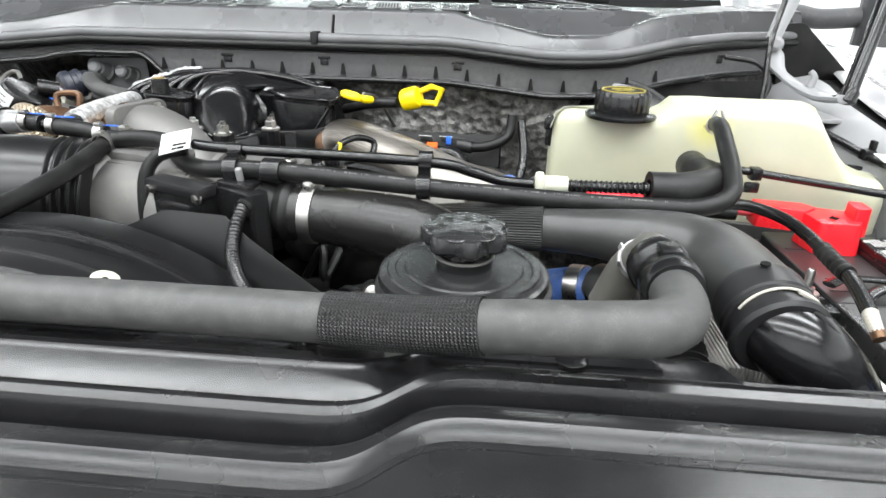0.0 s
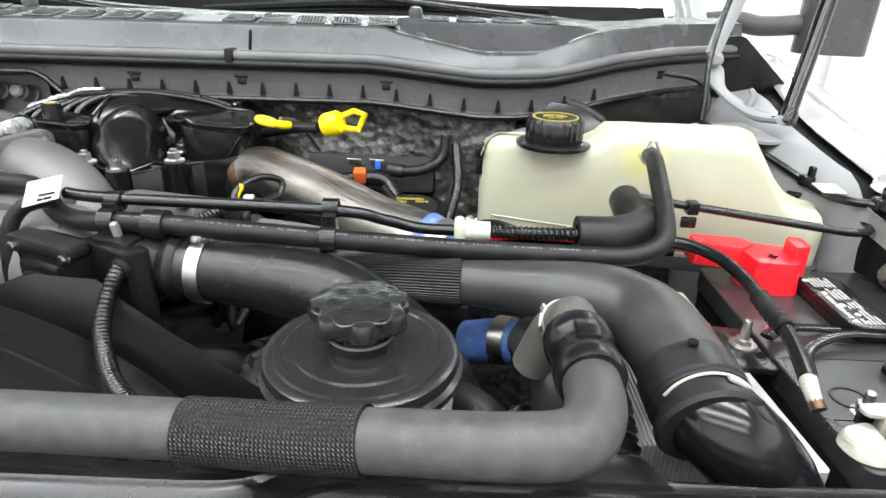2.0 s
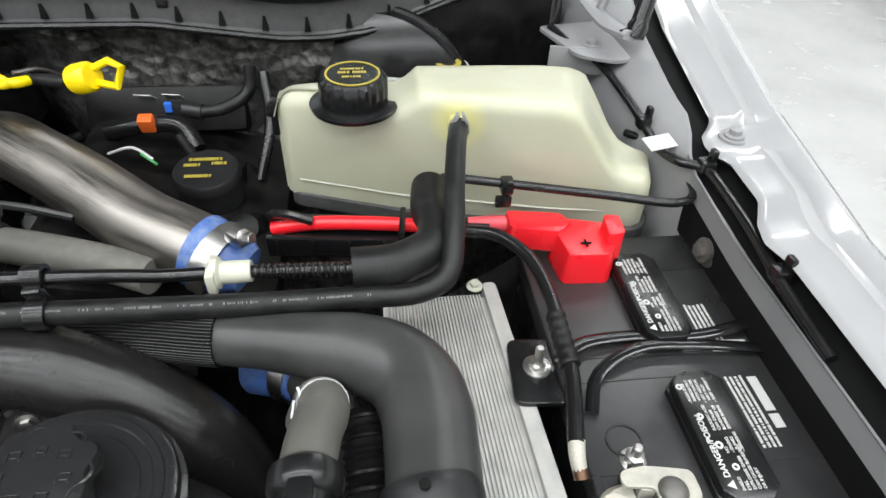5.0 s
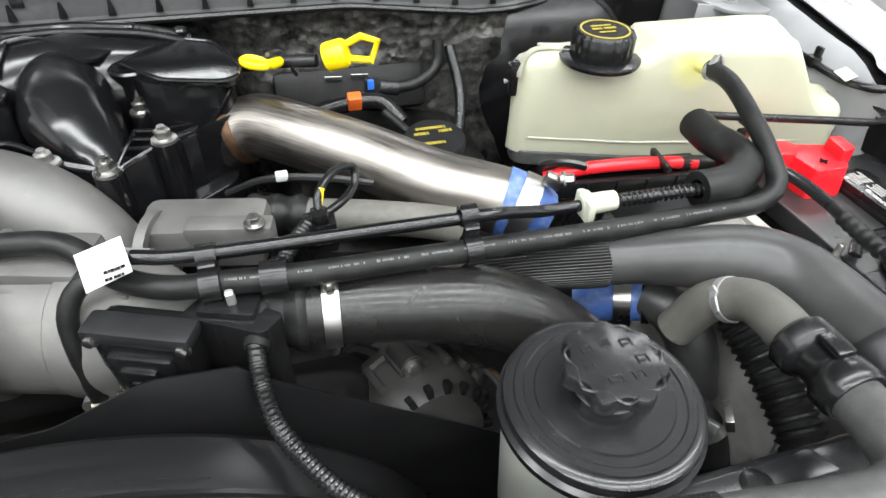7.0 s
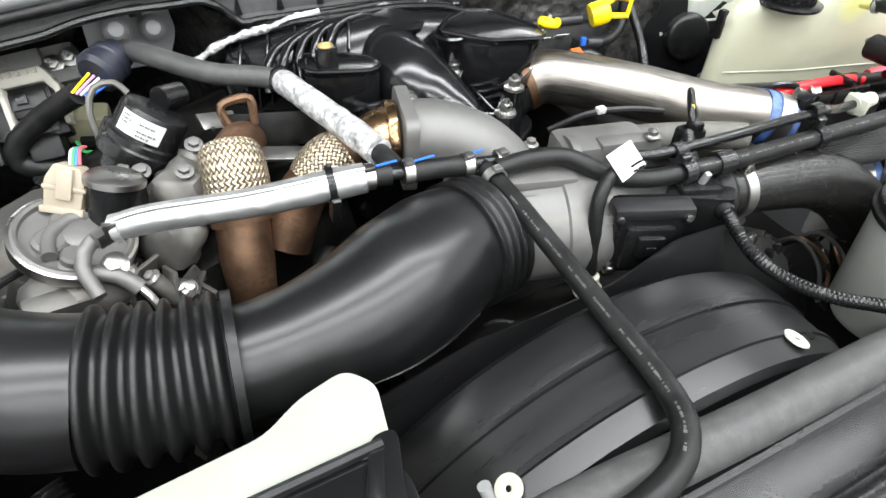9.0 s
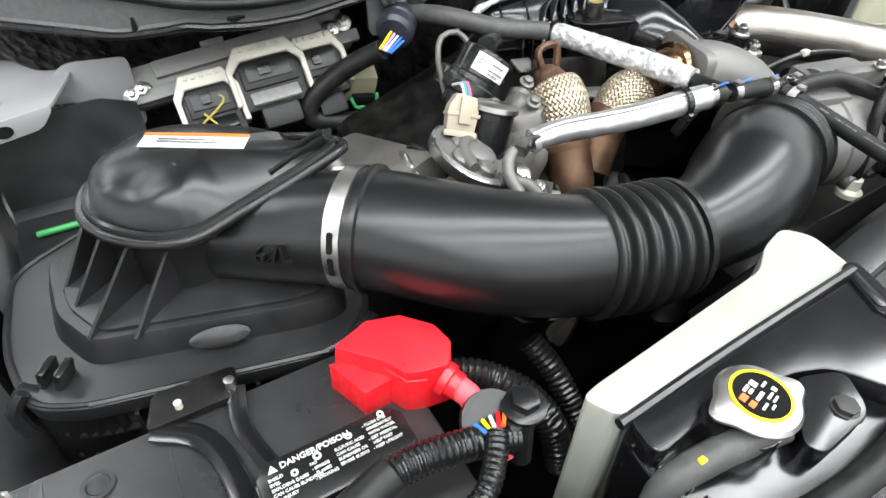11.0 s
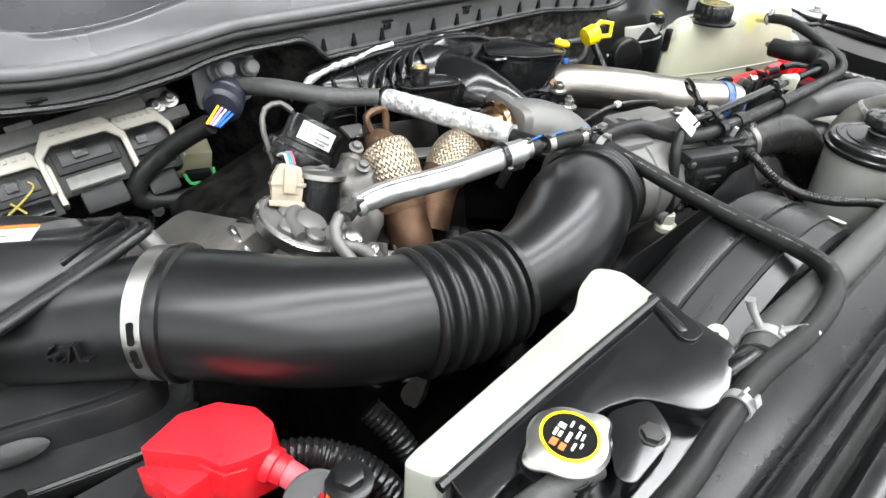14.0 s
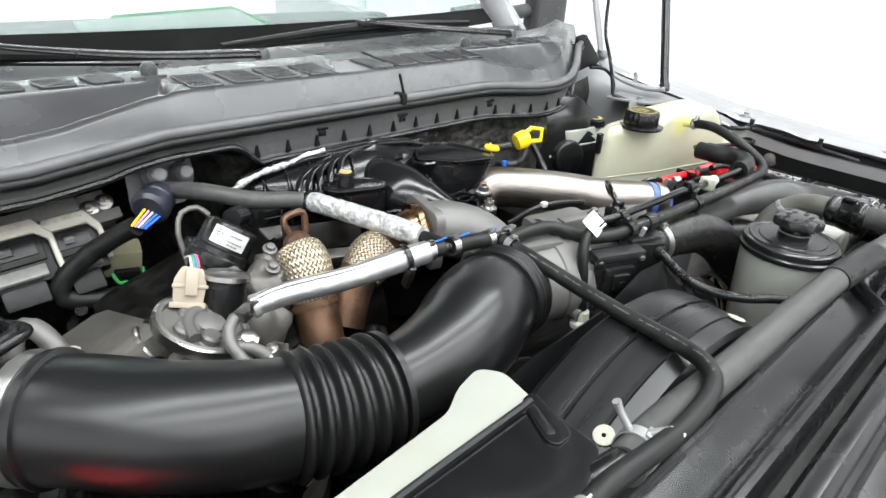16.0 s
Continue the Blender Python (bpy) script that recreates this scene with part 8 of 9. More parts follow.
for k in range(5):
    x = -0.462 + 0.019 * k
    part("curved_rib", tube([(x, 0.872 + 0.003 * k, 1.288 + 0.003 * k), (x + 0.004, 0.885 + 0.003 * k, 1.308 + 0.003 * k), (x + 0.02, 0.905 + 0.003 * k, 1.3195 + 0.003 * k), (x + 0.055, 0.922 + 0.002 * k, 1.327 + 0.002 * k), (x + 0.085, 0.932, 1.332)], 0.005, 10), BLACK_GLOSS, mf)
plug = part("plug", lathe([(0, 0), (0.0125, 0), (0.0115, 0.02), (0.009, 0.0215), (0, 0.0215)], (-0.397, 0.862, 1.313), segs=24), BLACK, mf)
part("plug_insert", lathe([(0, 0), (0.0085, 0), (0.0085, 0.001), (0.005, 0.0012), (0.004, 0.0004), (0, 0.0004)], (-0.397, 0.862, 1.3343), segs=20), BRASS, plug, "brass plug insert")
for k in range(5):
    x = -0.47 + 0.03 * k
    z = ridge_z(x)
    y = float(np.interp(x, [-0.495, -0.41, -0.35, -0.29], [0.985, 0.945, 0.93, 0.93]))
    part("ridge", tube([(x - 0.012, y - 0.04, z - 0.02), (x, y - 0.01, z + 0.001), (x + 0.008, y + 0.02, z)], 0.002, 8), BLACK_GLOSS, mf)
for dy, dz in ((0.0, 0.004), (0.018, 0.003)):
    part("rear_rail", tube([(x, float(np.interp(x, [-0.495, -0.41, -0.35, -0.29, -0.165], [0.985, 0.945, 0.93, 0.93, 0.94])) + dy, ridge_z(x) + dz) for x in (-0.485, -0.45, -0.407, -0.36, -0.33, -0.3, -0.26, -0.22, -0.18)], 0.004, 8), BLACK, mf)
part("peak", strip(lambda t: [(-0.345 + 0.1 * t, 0.932, 1.33 + 0.016 * max(0.0, 1 - abs(t - 0.45) * 2.4)), (-0.338 + 0.085 * t, 0.915, 1.322 + 0.008 * max(0.0, 1 - abs(t - 0.5) * 2)), (-0.328 + 0.06 * t, 0.895, 1.322)], [k / 12 for k in range(13)], thick=0.004), BLACK_GLOSS, mf, "raised moulded peak")
part("seam_line", tube([(-0.42, 0.858, 1.25), (-0.39, 0.835, 1.262), (-0.375, 0.82, 1.276), (-0.345, 0.815, 1.28), (-0.318, 0.8, 1.274)], 0.003, 8), BLACK_GLOSS, mf)


def skirt(t):
    pts = [(-0.39, 0.84), (-0.36, 0.795), (-0.302, 0.764), (-0.249, 0.735), (-0.207, 0.784), (-0.18, 0.8)]
    i = min(int(t), 4)
    f = t - i
    x, y = (pts[i][n] + (pts[i + 1][n] - pts[i][n]) * f for n in (0, 1))
    return [(x, y, 1.12), (x, y, 1.276), (x, y + 0.003, 1.28), (x + 0.002, y + 0.012, 1.28)]


part("front_skirt", strip(skirt, [0.1 * k for k in range(51)], thick=0.003), BLACK_GLOSS, mf, "upright front wall with bolt posts")
for k in range(4):
    part("grid_rib", box(-0.222 + 0.004 * k, 0.785 + 0.016 * k, 1.262, 0.05, 0.002, 0.016, 0.0005, (0, 0, 8)), BLACK_GLOSS, mf)
for x, y, z in ((-0.205, 0.778, 1.286), (-0.301, 0.759, 1.286), (-0.247, 0.728, 1.289), (-0.236, 0.868, 1.272)):
    p = part("post", lathe([(0, -0.12), (0.0145, -0.12), (0.0125, 0), (0, 0)], (x, y, z), segs=18), BLACK_GLOSS, mf)
    part("bolt", hexbolt(x, y, z, 0.0075, 0.012, 0.004), STEEL, p, "zinc flange bolt")
for k in range(8):
    x = -0.474 + 0.013 * k
    part("fin", box(x, 0.905 - 0.25 * (x + 0.474), ridge_z(x) - 0.03, 0.002, 0.045, 0.034, 0.0005, (-14, 0, -28)), BLACK_GLOSS, mf)
for dz in (-0.046, -0.034):
    part("edge_bead", tube([(x, float(np.interp(x, [-0.495, -0.43, -0.36, -0.25, -0.165], [0.96, 0.9, 0.875, 0.885, 0.9])) - 0.002, ridge_z(x) + dz) for x in (-0.48, -0.45, -0.42, -0.39, -0.36)], 0.0022, 8), BLACK_GLOSS, mf)
for x in (-0.45, -0.395, -0.24, -0.19):
    y = float(np.interp(x, [-0.495, -0.41, -0.35, -0.29, -0.165], [0.985, 0.945, 0.93, 0.93, 0.94])) + 0.02
    part("lug", lathe([(0, -0.02), (0.008, -0.02), (0.008, 0.004), (0.006, 0.006), (0, 0.006)], (x, y, ridge_z(x)), segs=18), BLACK_GLOSS, mf)
gsk = thing("gasket_edge", (-0.33, 0.8, 1.2), "black rubber gasket edge below the manifold", "gasket")
part("edge", tube([(-0.42, 0.87, 1.235), (-0.385, 0.83, 1.23), (-0.36, 0.8, 1.24), (-0.335, 0.785, 1.24), (-0.31, 0.765, 1.225)], 0.005, 8), RUBBER, gsk)

# upper hoses and the tee
uh = thing("breather_hose", (-0.5, 0.9, 1.25), "smooth black breather hose with a wrapped end", "hose")
part("hose", tube([(-0.6, 1.03, 1.298), (-0.584, 0.992, 1.308), (-0.562, 0.945, 1.316), (-0.515, 0.902, 1.308), (-0.47, 0.885, 1.303), (-0.445, 0.87, 1.3)], 0.0115, 18), RUBBER_GREY, uh)
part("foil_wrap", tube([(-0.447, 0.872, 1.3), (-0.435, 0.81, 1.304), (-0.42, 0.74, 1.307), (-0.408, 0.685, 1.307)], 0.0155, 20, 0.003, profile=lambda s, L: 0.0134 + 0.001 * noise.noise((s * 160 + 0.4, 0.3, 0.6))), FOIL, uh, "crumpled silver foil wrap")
part("tie", band((-0.447, 0.872, 1.3), (0.2, -1, 0.05), 0.0125, 0.006, 0.003), BLACK, uh)
part("tail", tube([(-0.408, 0.686, 1.307), (-0.405, 0.665, 1.308), (-0.408, 0.648, 1.311)], 0.009, 14), RUBBER, uh)
part("yellow_mark", band((-0.452, 0.877, 1.3), (0.5, -0.9, 0.05), 0.0116, 0.003, 0.0006), YELLOW, uh)
sh = thing("silver_sleeved_hose", (-0.53, 0.655, 1.28), "bright silver heat-sleeved hose", "hose")
S = [(-0.632, 0.677, 1.301), (-0.6, 0.671, 1.306), (-0.53, 0.659, 1.3065), (-0.47, 0.65, 1.311), (-0.437, 0.644, 1.314)]
part("sleeve", tube(S, 0.0125, 28, 0.003, profile=lambda s, L: float(np.interp(s / L, [0, 0.06, 0.5, 0.9, 1], [0.0095, 0.0112, 0.0122, 0.0132, 0.0128])) + 0.0003 * noise.noise((s * 90, 0.2, 0.7))), SILVER_SLEEVE, sh)
part("fold", tube([Vector(q) + Vector((-0.001, -0.004, 0.0118 - 0.0018 * (k == 0))) for k, q in enumerate(S)], 0.0022, 10, 0.006), SILVER_SLEEVE, sh, "folded seam along the sleeve")
part("collar", band(Vector(S[0]) + Vector((0.004, -0.001, 0.0003)), Vector(S[1]) - Vector(S[0]), 0.0105, 0.006, 0.0012), GREY_CLAMP, sh, "crimped end of the sleeve")
part("pipe_end", tube([(-0.62, 0.675, 1.298), (-0.648, 0.68, 1.293), (-0.66, 0.668, 1.28), (-0.655, 0.65, 1.262)], 0.006, 12), ALU, sh, "bent metal pipe end")
part("clip", join(box(-0.638, 0.678, 1.296, 0.018, 0.012, 0.012, 0.002, (0, 0, 30)), box(-0.632, 0.67, 1.306, 0.01, 0.006, 0.012, 0.001)), STEEL, sh)
part("tie", join(band((-0.465, 0.649, 1.3125), (1, -0.15, 0.05), 0.0138, 0.006, 0.002), box(-0.466, 0.64, 1.294, 0.008, 0.01, 0.03, 0.002, (20, 0, 0))), BLACK, sh, "black tie and bracket")
th = thing("tee_hose", (-0.37, 0.635, 1.29), "black hose run with a plastic tee and pinch clamps", "hose")
part("hose", tube([(-0.44, 0.645, 1.314), (-0.415, 0.642, 1.313)], 0.0095, 16, straight=True), RUBBER, th)
part("hose", tube([(-0.405, 0.64, 1.312), (-0.37, 0.638, 1.309), (-0.338, 0.636, 1.305)], 0.0095, 16), RUBBER, th)
part("joiner", tube([(-0.425, 0.643, 1.3135), (-0.395, 0.639, 1.3115)], 0.006, 14, straight=True), BLACK, th)
tee = part("tee", tube([(-0.345, 0.637, 1.306), (-0.31, 0.632, 1.304)], 0.006, 14, straight=True), BLACK, th)
part("branch", tube([(-0.329, 0.636, 1.305), (-0.328, 0.615, 1.302)], 0.006, 14, straight=True), BLACK, tee)
for p, q in (((-0.434, 0.6435, 1.314), (1, -0.1, -0.05)), ((-0.4, 0.64, 1.312), (1, -0.1, -0.05)), ((-0.344, 0.637, 1.3055), (1, -0.1, -0.05)), ((-0.312, 0.632, 1.304), (1, -0.15, 0)), ((-0.3285, 0.614, 1.3015), (0.05, -1, -0.1))):
    part("pinch_clamp", join(band(p, q, 0.0098, 0.0085, 0.0012), box(p[0], p[1] - 0.003, p[2] + 0.0118, 0.008, 0.008, 0.004, 0.001)), STEEL, th, "steel pinch clamp")
for p, r in (((-0.418, 0.643, 1.3236), 5), ((-0.385, 0.639, 1.3222), 5), ((-0.336, 0.64, 1.3145), 8)):
    part("blue_mark", box(*p, 0.02, 0.0025, 0.0012, 0.0004, (0, 2, r)), BLUE_CAP, th, "blue paint mark")

# valves between the tube and the modules
va = thing("vacuum_actuator", (-0.6, 0.82, 1.22), "round black actuator with a white printed label", "actuator")
axv = Vector((0.6, 0.1, 0.75)).normalized()
part("housing", lathe([(0, -0.05), (0.026, -0.05), (0.027, -0.036), (0.035, -0.034), (0.0355, -0.03), (0.0355, -0.02), (0.0335, -0.018), (0.0335, -0.012), (0.031, -0.01), (0.031, 0.014), (0.029, 0.018), (0.02, 0.02), (0, 0.0205)], (-0.588, 0.825, 1.301), axv, 48), BLACK, va)
va_m = Matrix.Translation((-0.588, 0.825, 1.303)) @ axv.to_track_quat("Z", "Y").to_matrix().to_4x4()
face = va_m.inverted().to_3x3() @ Vector((-0.1, -0.9, 0.4))
mid = math.atan2(face.y, face.x)


def wrap(a0, a1, h0, h1, r):
    return strip(lambda a: [va_m @ Vector((r * math.cos(mid + a), r * math.sin(mid + a), h)) for h in (h0, h1)], [a0 + (a1 - a0) * k / 10 for k in range(11)], thick=0.0006)


part("label", wrap(-0.75, 0.55, -0.008, 0.012, 0.0319), PAPER, va, "white printed label")
part("label_print", join(*[wrap(-0.66 + 0.075 * k, -0.66 + 0.075 * k + 0.035 + 0.02 * (k % 2), h - 0.0008, h + 0.0008, 0.0324) for h, n0, n1 in ((0.0085, 0, 3), (0.005, 0, 4), (0.0015, 0, 3), (0.006, 7, 13), (-0.001, 6, 14), (-0.005, 7, 12)) for k in range(n0, n1)]), FAINT, va)
part("hook", tube([(-0.632, 0.83, 1.275), (-0.634, 0.845, 1.315), (-0.624, 0.855, 1.334), (-0.606, 0.853, 1.337), (-0.597, 0.845, 1.328)], 0.0032, 8), ALU_DIRTY, va, "bent steel hook")
part("neck", tube([(-0.572, 0.842, 1.318), (-0.552, 0.858, 1.312)], 0.012, 14, straight=True), BLACK, va)
for a in (0.3, 1.5, 2.6):
    q = va_m @ Vector((0.033 * math.cos(mid + 1.6 + a), 0.033 * math.sin(mid + 1.6 + a), -0.025))
    part("ear", join(lathe([(0, -0.012), (0.009, -0.012), (0.009, 0.008), (0.006, 0.01), (0, 0.01)], q, axv, 16)), BLACK, va)
part("lead", tube([(-0.63, 0.8, 1.27), (-0.645, 0.79, 1.255), (-0.65, 0.775, 1.225), (-0.66, 0.76, 1.2)], 0.006, 10), BLACK, va)
ev = thing("control_valve", (-0.68, 0.72, 1.2), "cast metal control valve with a rolled steel lid", "valve")
axe = Vector((0.35, -0.2, 0.92)).normalized()
part("body", join(blob(-0.675, 0.7, 1.235, 0.045, 0.035, 0.026, 3, 0.25), box(-0.685, 0.675, 1.24, 0.06, 0.02, 0.03, 0.006, (20, 10, 15))), ALU_DIRTY, ev)
part("lid", lathe([(0, 0), (0.04, 0), (0.0435, 0.0015), (0.0445, 0.005), (0.0445, 0.0095), (0.042, 0.0115), (0.0395, 0.0105), (0.0385, 0.006), (0.033, 0.004), (0.02, 0.0075), (0, 0.008)], (-0.668, 0.718, 1.268), axe, 48), ALU, ev, "rolled round lid")
ev_m = Matrix.Translation((-0.668, 0.718, 1.268)) @ axe.to_track_quat("Z", "Y").to_matrix().to_4x4()
for a, b_, r, h in ((-0.014, 0.012, 0.013, 0.009), (0.012, 0.014, 0.011, 0.008), (0.003, -0.006, 0.016, 0.011), (0.024, -0.008, 0.009, 0.012), (-0.022, -0.01, 0.01, 0.012)):
    part("boss", lathe([(0, 0.004), (r * 1.25, 0.004), (r, h * 0.5), (r, h), (r * 0.8, h + 0.0025), (0, h + 0.003)], ev_m @ Vector((a, b_, 0)), axe, 24), ALU, ev)
part("rib", tube([ev_m @ Vector(q) for q in ((-0.03, 0.004, 0.01), (-0.012, 0.014, 0.01), (0.01, 0.012, 0.01), (0.028, -0.002, 0.01))], 0.006, 10), ALU, ev)
part("band", lathe([(0.0445, -0.004), (0.047, -0.003), (0.0475, 0.002), (0.047, 0.007), (0.0445, 0.008)], ev_m @ Vector((0, 0, 0.002)), axe, 48), STEEL, ev, "rolled steel clamp band")
part("clamp_ear", join(box(-0.712, 0.668, 1.236, 0.05, 0.004, 0.022, 0.001, (-20, 14, -18)), box(-0.712, 0.66, 1.226, 0.05, 0.02, 0.003, 0.001, (-14, 14, -18))), ALU, ev, "bent bracket edge")
part("stud", hexbolt(-0.728, 0.676, 1.243, 0.006, 0.008, 0.012), STEEL, ev)
part("motor", lathe([(0, -0.06), (0.021, -0.06), (0.021, 0.0), (0.0235, 0.001), (0.0235, 0.006), (0.02, 0.009), (0, 0.009)], (-0.626, 0.744, 1.297), Vector((0.3, 0.2, 0.9)), 30), BLACK, ev, "black cylindrical motor with a steel rim")
part("motor_cap", lathe([(0.017, 0), (0.0245, 0), (0.0245, 0.005), (0.02, 0.008), (0.0, 0.0085)], (-0.6254, 0.7444, 1.299), Vector((0.3, 0.2, 0.9)), 30), STEEL, ev)
part("lever", tube([(-0.665, 0.675, 1.27), (-0.64, 0.668, 1.262), (-0.628, 0.66, 1.25)], 0.007, 10), ALU, ev)
part("bolt", hexbolt(-0.64, 0.675, 1.268, 0.007, 0.008, axis=(0, -0.5, 0.85)), STEEL, ev)
rnd = random.Random(57)
for k in range(16):
    x, y, z = rnd.uniform(-0.735, -0.59), rnd.uniform(0.665, 0.77), rnd.uniform(1.215, 1.25)
    r = rnd.uniform(0.007, 0.013)
    ax_ = (rnd.uniform(-0.5, 0.5), rnd.uniform(-0.8, 0.1), 1)
    part("casting", lathe([(0, -0.03), (r * 1.2, -0.03), (r, 0), (r * 0.8, 0.003), (0, 0.003)], (x, y, z), ax_, rnd.choice((6, 16, 20))), rnd.choice((ALU_DIRTY, ALU, CAST_DARK)), ev)
    if k % 2:
        part("bolt", hexbolt(x, y, z + 0.002, 0.0048, 0.006, axis=ax_), STEEL, ev)
    part("web", box(x + 0.012, y + 0.006, z - 0.01, rnd.uniform(0.02, 0.04), 0.004, 0.02, 0.001, (rnd.uniform(-20, 20), rnd.uniform(-20, 20), rnd.uniform(0, 180))), rnd.choice((ALU_DIRTY, CAST_DARK)), ev)
for k in range(6):
    x, y = rnd.uniform(-0.75, -0.6), rnd.uniform(0.66, 0.8)
    part("lead", tube([(x, y, 1.2), (x + rnd.uniform(-0.03, 0.03), y + 0.02, 1.245), (x + rnd.uniform(-0.04, 0.04), y - 0.02, 1.25), (x + rnd.uniform(-0.05, 0.05), y - 0.04, 1.2)], 0.0035, 8), rnd.choice((BLACK, RUBBER, STEEL)), ev)
cc = thing("cream_connector", (-0.67, 0.748, 1.28), "cream plastic plug with thin coloured wires", "connector")
cm0 = pose(-0.659, 0.752, 1.299, -28, 12, -24)
for nm, b in (("plug", prism(rounded([(-0.016, -0.02), (0.012, -0.02), (0.014, 0.004), (0.01, 0.018), (-0.01, 0.02), (-0.017, 0.006)], 0.003), -0.009, 0.009, 0.002, m=pose(0, 0, 0, 90, 0, 0))), ("latch", box(0.0, -0.011, 0.004, 0.012, 0.005, 0.026, 0.0012)), ("skirt", box(-0.002, 0, -0.019, 0.034, 0.022, 0.006, 0.0015)),
              ("shoulder", box(-0.001, 0, 0.0, 0.034, 0.021, 0.004, 0.0012))):
    bmesh.ops.transform(b, matrix=cm0, verts=b.verts)
    part(nm, b, SAND, cc)
part("neck", tube([(-0.659, 0.746, 1.28), (-0.66, 0.736, 1.262)], 0.013, 16, straight=True), BLACK, cc)
for k, mt in enumerate((PAPER, GREEN, BLUE_CAP, PINK)):
    part("wire", tube([(-0.654 + 0.0025 * k, 0.758, 1.314), (-0.65 + 0.0022 * k, 0.77, 1.322), (-0.648 + 0.0022 * k, 0.79, 1.312)], 0.0014, 6), mt, cc)
bp = thing("bent_metal_pipe", (-0.76, 0.79, 1.2), "dull aluminium pipe bent over behind the intake tube", "pipe")
part("pipe", tube([(-0.816, 0.825, 1.18), (-0.813, 0.832, 1.235), (-0.803, 0.842, 1.256), (-0.789, 0.838, 1.256), (-0.779, 0.818, 1.243), (-0.772, 0.8, 1.22)], 0.0105, 20), ALU, bp)
part("clip", join(box(-0.775, 0.798, 1.238, 0.02, 0.014, 0.01, 0.002, (15, 20, 10)), box(-0.767, 0.792, 1.243, 0.008, 0.01, 0.012, 0.002, (0, 20, 30))), CREAM, bp, "cream plastic clip")
al2 = thing("cast_bracket", (-0.575, 0.76, 1.2), "knobbly cast aluminium bracket with bolts", "bracket")
part("casting", join(blob(-0.575, 0.765, 1.255, 0.032, 0.03, 0.035, 5, 0.35), blob(-0.595, 0.735, 1.235, 0.03, 0.03, 0.03, 8, 0.3), blob(-0.56, 0.785, 1.27, 0.018, 0.018, 0.02, 2, 0.3)), ALU_DIRTY, al2)
for p in ((-0.57, 0.752, 1.29), (-0.605, 0.775, 1.285), (-0.555, 0.785, 1.295), (-0.62, 0.79, 1.28)):
    part("bolt", hexbolt(*p, 0.0055, 0.007, axis=(0.1, -0.4, 0.9)), ALU, al2)
sp = thing("cast_cover_plate", (-0.72, 0.82, 1.1), "smooth grey cast cover sloping behind the valve", "cover")
part("plate", box(-0.735, 0.83, 1.2, 0.1, 0.2, 0.05, 0.02, (-20, -15, 12)), ALU_DIRTY, sp)

# control module with three lever connectors
cm = thing("control_module", (-0.79, 1.09, 1.22), "finned aluminium control module on the firewall", "control module")
mm = pose(-0.79, 1.088, 1.252, -40, -7.5, -5)
for nm, b in (("housing", box(0, 0.006, 0.0, 0.29, 0.03, 0.05, 0.005)), ("cover_plate", box(0.0, -0.008, 0.012, 0.22, 0.02, 0.022, 0.004)), ("flange", box(0, -0.012, -0.016, 0.31, 0.012, 0.016, 0.003)), ("clip_tab", box(-0.03, -0.012, 0.026, 0.03, 0.01, 0.008, 0.002))):
    bmesh.ops.transform(b, matrix=mm, verts=b.verts)
    part(nm, b, PALE_SHEET, cm)
for a, c in ((-0.13, -0.008), (-0.142, -0.012), (0.12, 0.0), (0.14, 0.004)):
    q = mm @ Vector((a, -0.014, c))
    part("bolt", hexbolt(*q, 0.0075, 0.01, 0.008, axis=mm.to_3x3() @ Vector((0, -1, 0))), STEEL, cm)
for cx, cz, w, nm in ((-0.853, 1.238, 0.08, 1), (-0.776, 1.26, 0.1, 2), (-0.708, 1.258, 0.075, 3)):
    c = thing("lever_connector", (cx, 1.03, 1.24), "black multi-pin connector with a cream locking lever", "connector", "module connectors")
    m = pose(cx, 1.03, cz, 52, -5, -4)
    arch = [(-w / 2, -0.04), (-w / 2, 0.006), (-w * 0.33, 0.031), (w * 0.33, 0.031), (w / 2, 0.006), (w / 2, -0.04), (w / 2 - 0.007, -0.04), (w / 2 - 0.007, 0.0), (w * 0.3, 0.013), (-w * 0.3, 0.013), (-w / 2 + 0.007, 0.0), (-w / 2 + 0.007, -0.04)]
    for pn, b, mt in (("body", box(0, -0.018, -0.024, w * 0.84, 0.062, 0.05, 0.004), RUBBER), ("face_frame", box(0, -0.008, 0.002, w * 0.7, 0.03, 0.008, 0.002), RUBBER), ("pin_field", box(0, -0.006, 0.007, w * 0.56, 0.018, 0.004, 0.001), BLACK_DUSTY), ("key", box(-w * 0.05, -0.004, 0.011, w * 0.16, 0.012, 0.006, 0.001), BLACK),
                      ("shelf", box(0, -0.036, 0.005, w * 0.62, 0.018, 0.006, 0.002, (-25, 0, 0)), PALE_SHEET if nm != 1 else BLACK), ("boot", box(0, -0.06, -0.012, w * 0.5, 0.03, 0.03, 0.006), RUBBER),
                      ("lever", prism(arch, -0.03, 0.007, 0.0015, segs=1), CREAM)):
        bmesh.ops.transform(b, matrix=m, verts=b.verts)
        part(pn, b, mt, c)
    for k in range(5):
        b = box(-w * 0.24 + w * 0.12 * k, 0.026, 0.0075, w * 0.06, 0.006, 0.004, 0.001)
        bmesh.ops.transform(b, matrix=m, verts=b.verts)
        part("lever_tooth", b, CREAM, c)
    if nm == 1:
        b = tube([(-0.02, -0.032, 0.009), (-0.004, -0.024, 0.011), (0.012, -0.014, 0.0115), (0.016, -0.008, 0.011), (0.012, -0.003, 0.01)], 0.0014, 6)
        b = join(b, tube([(-0.012, -0.02, 0.011), (-0.002, -0.036, 0.01)], 0.0014, 6, straight=True))
        bmesh.ops.transform(b, matrix=m, verts=b.verts)
        part("paint_tick", b, YPRINT, c, "yellow paint tick")
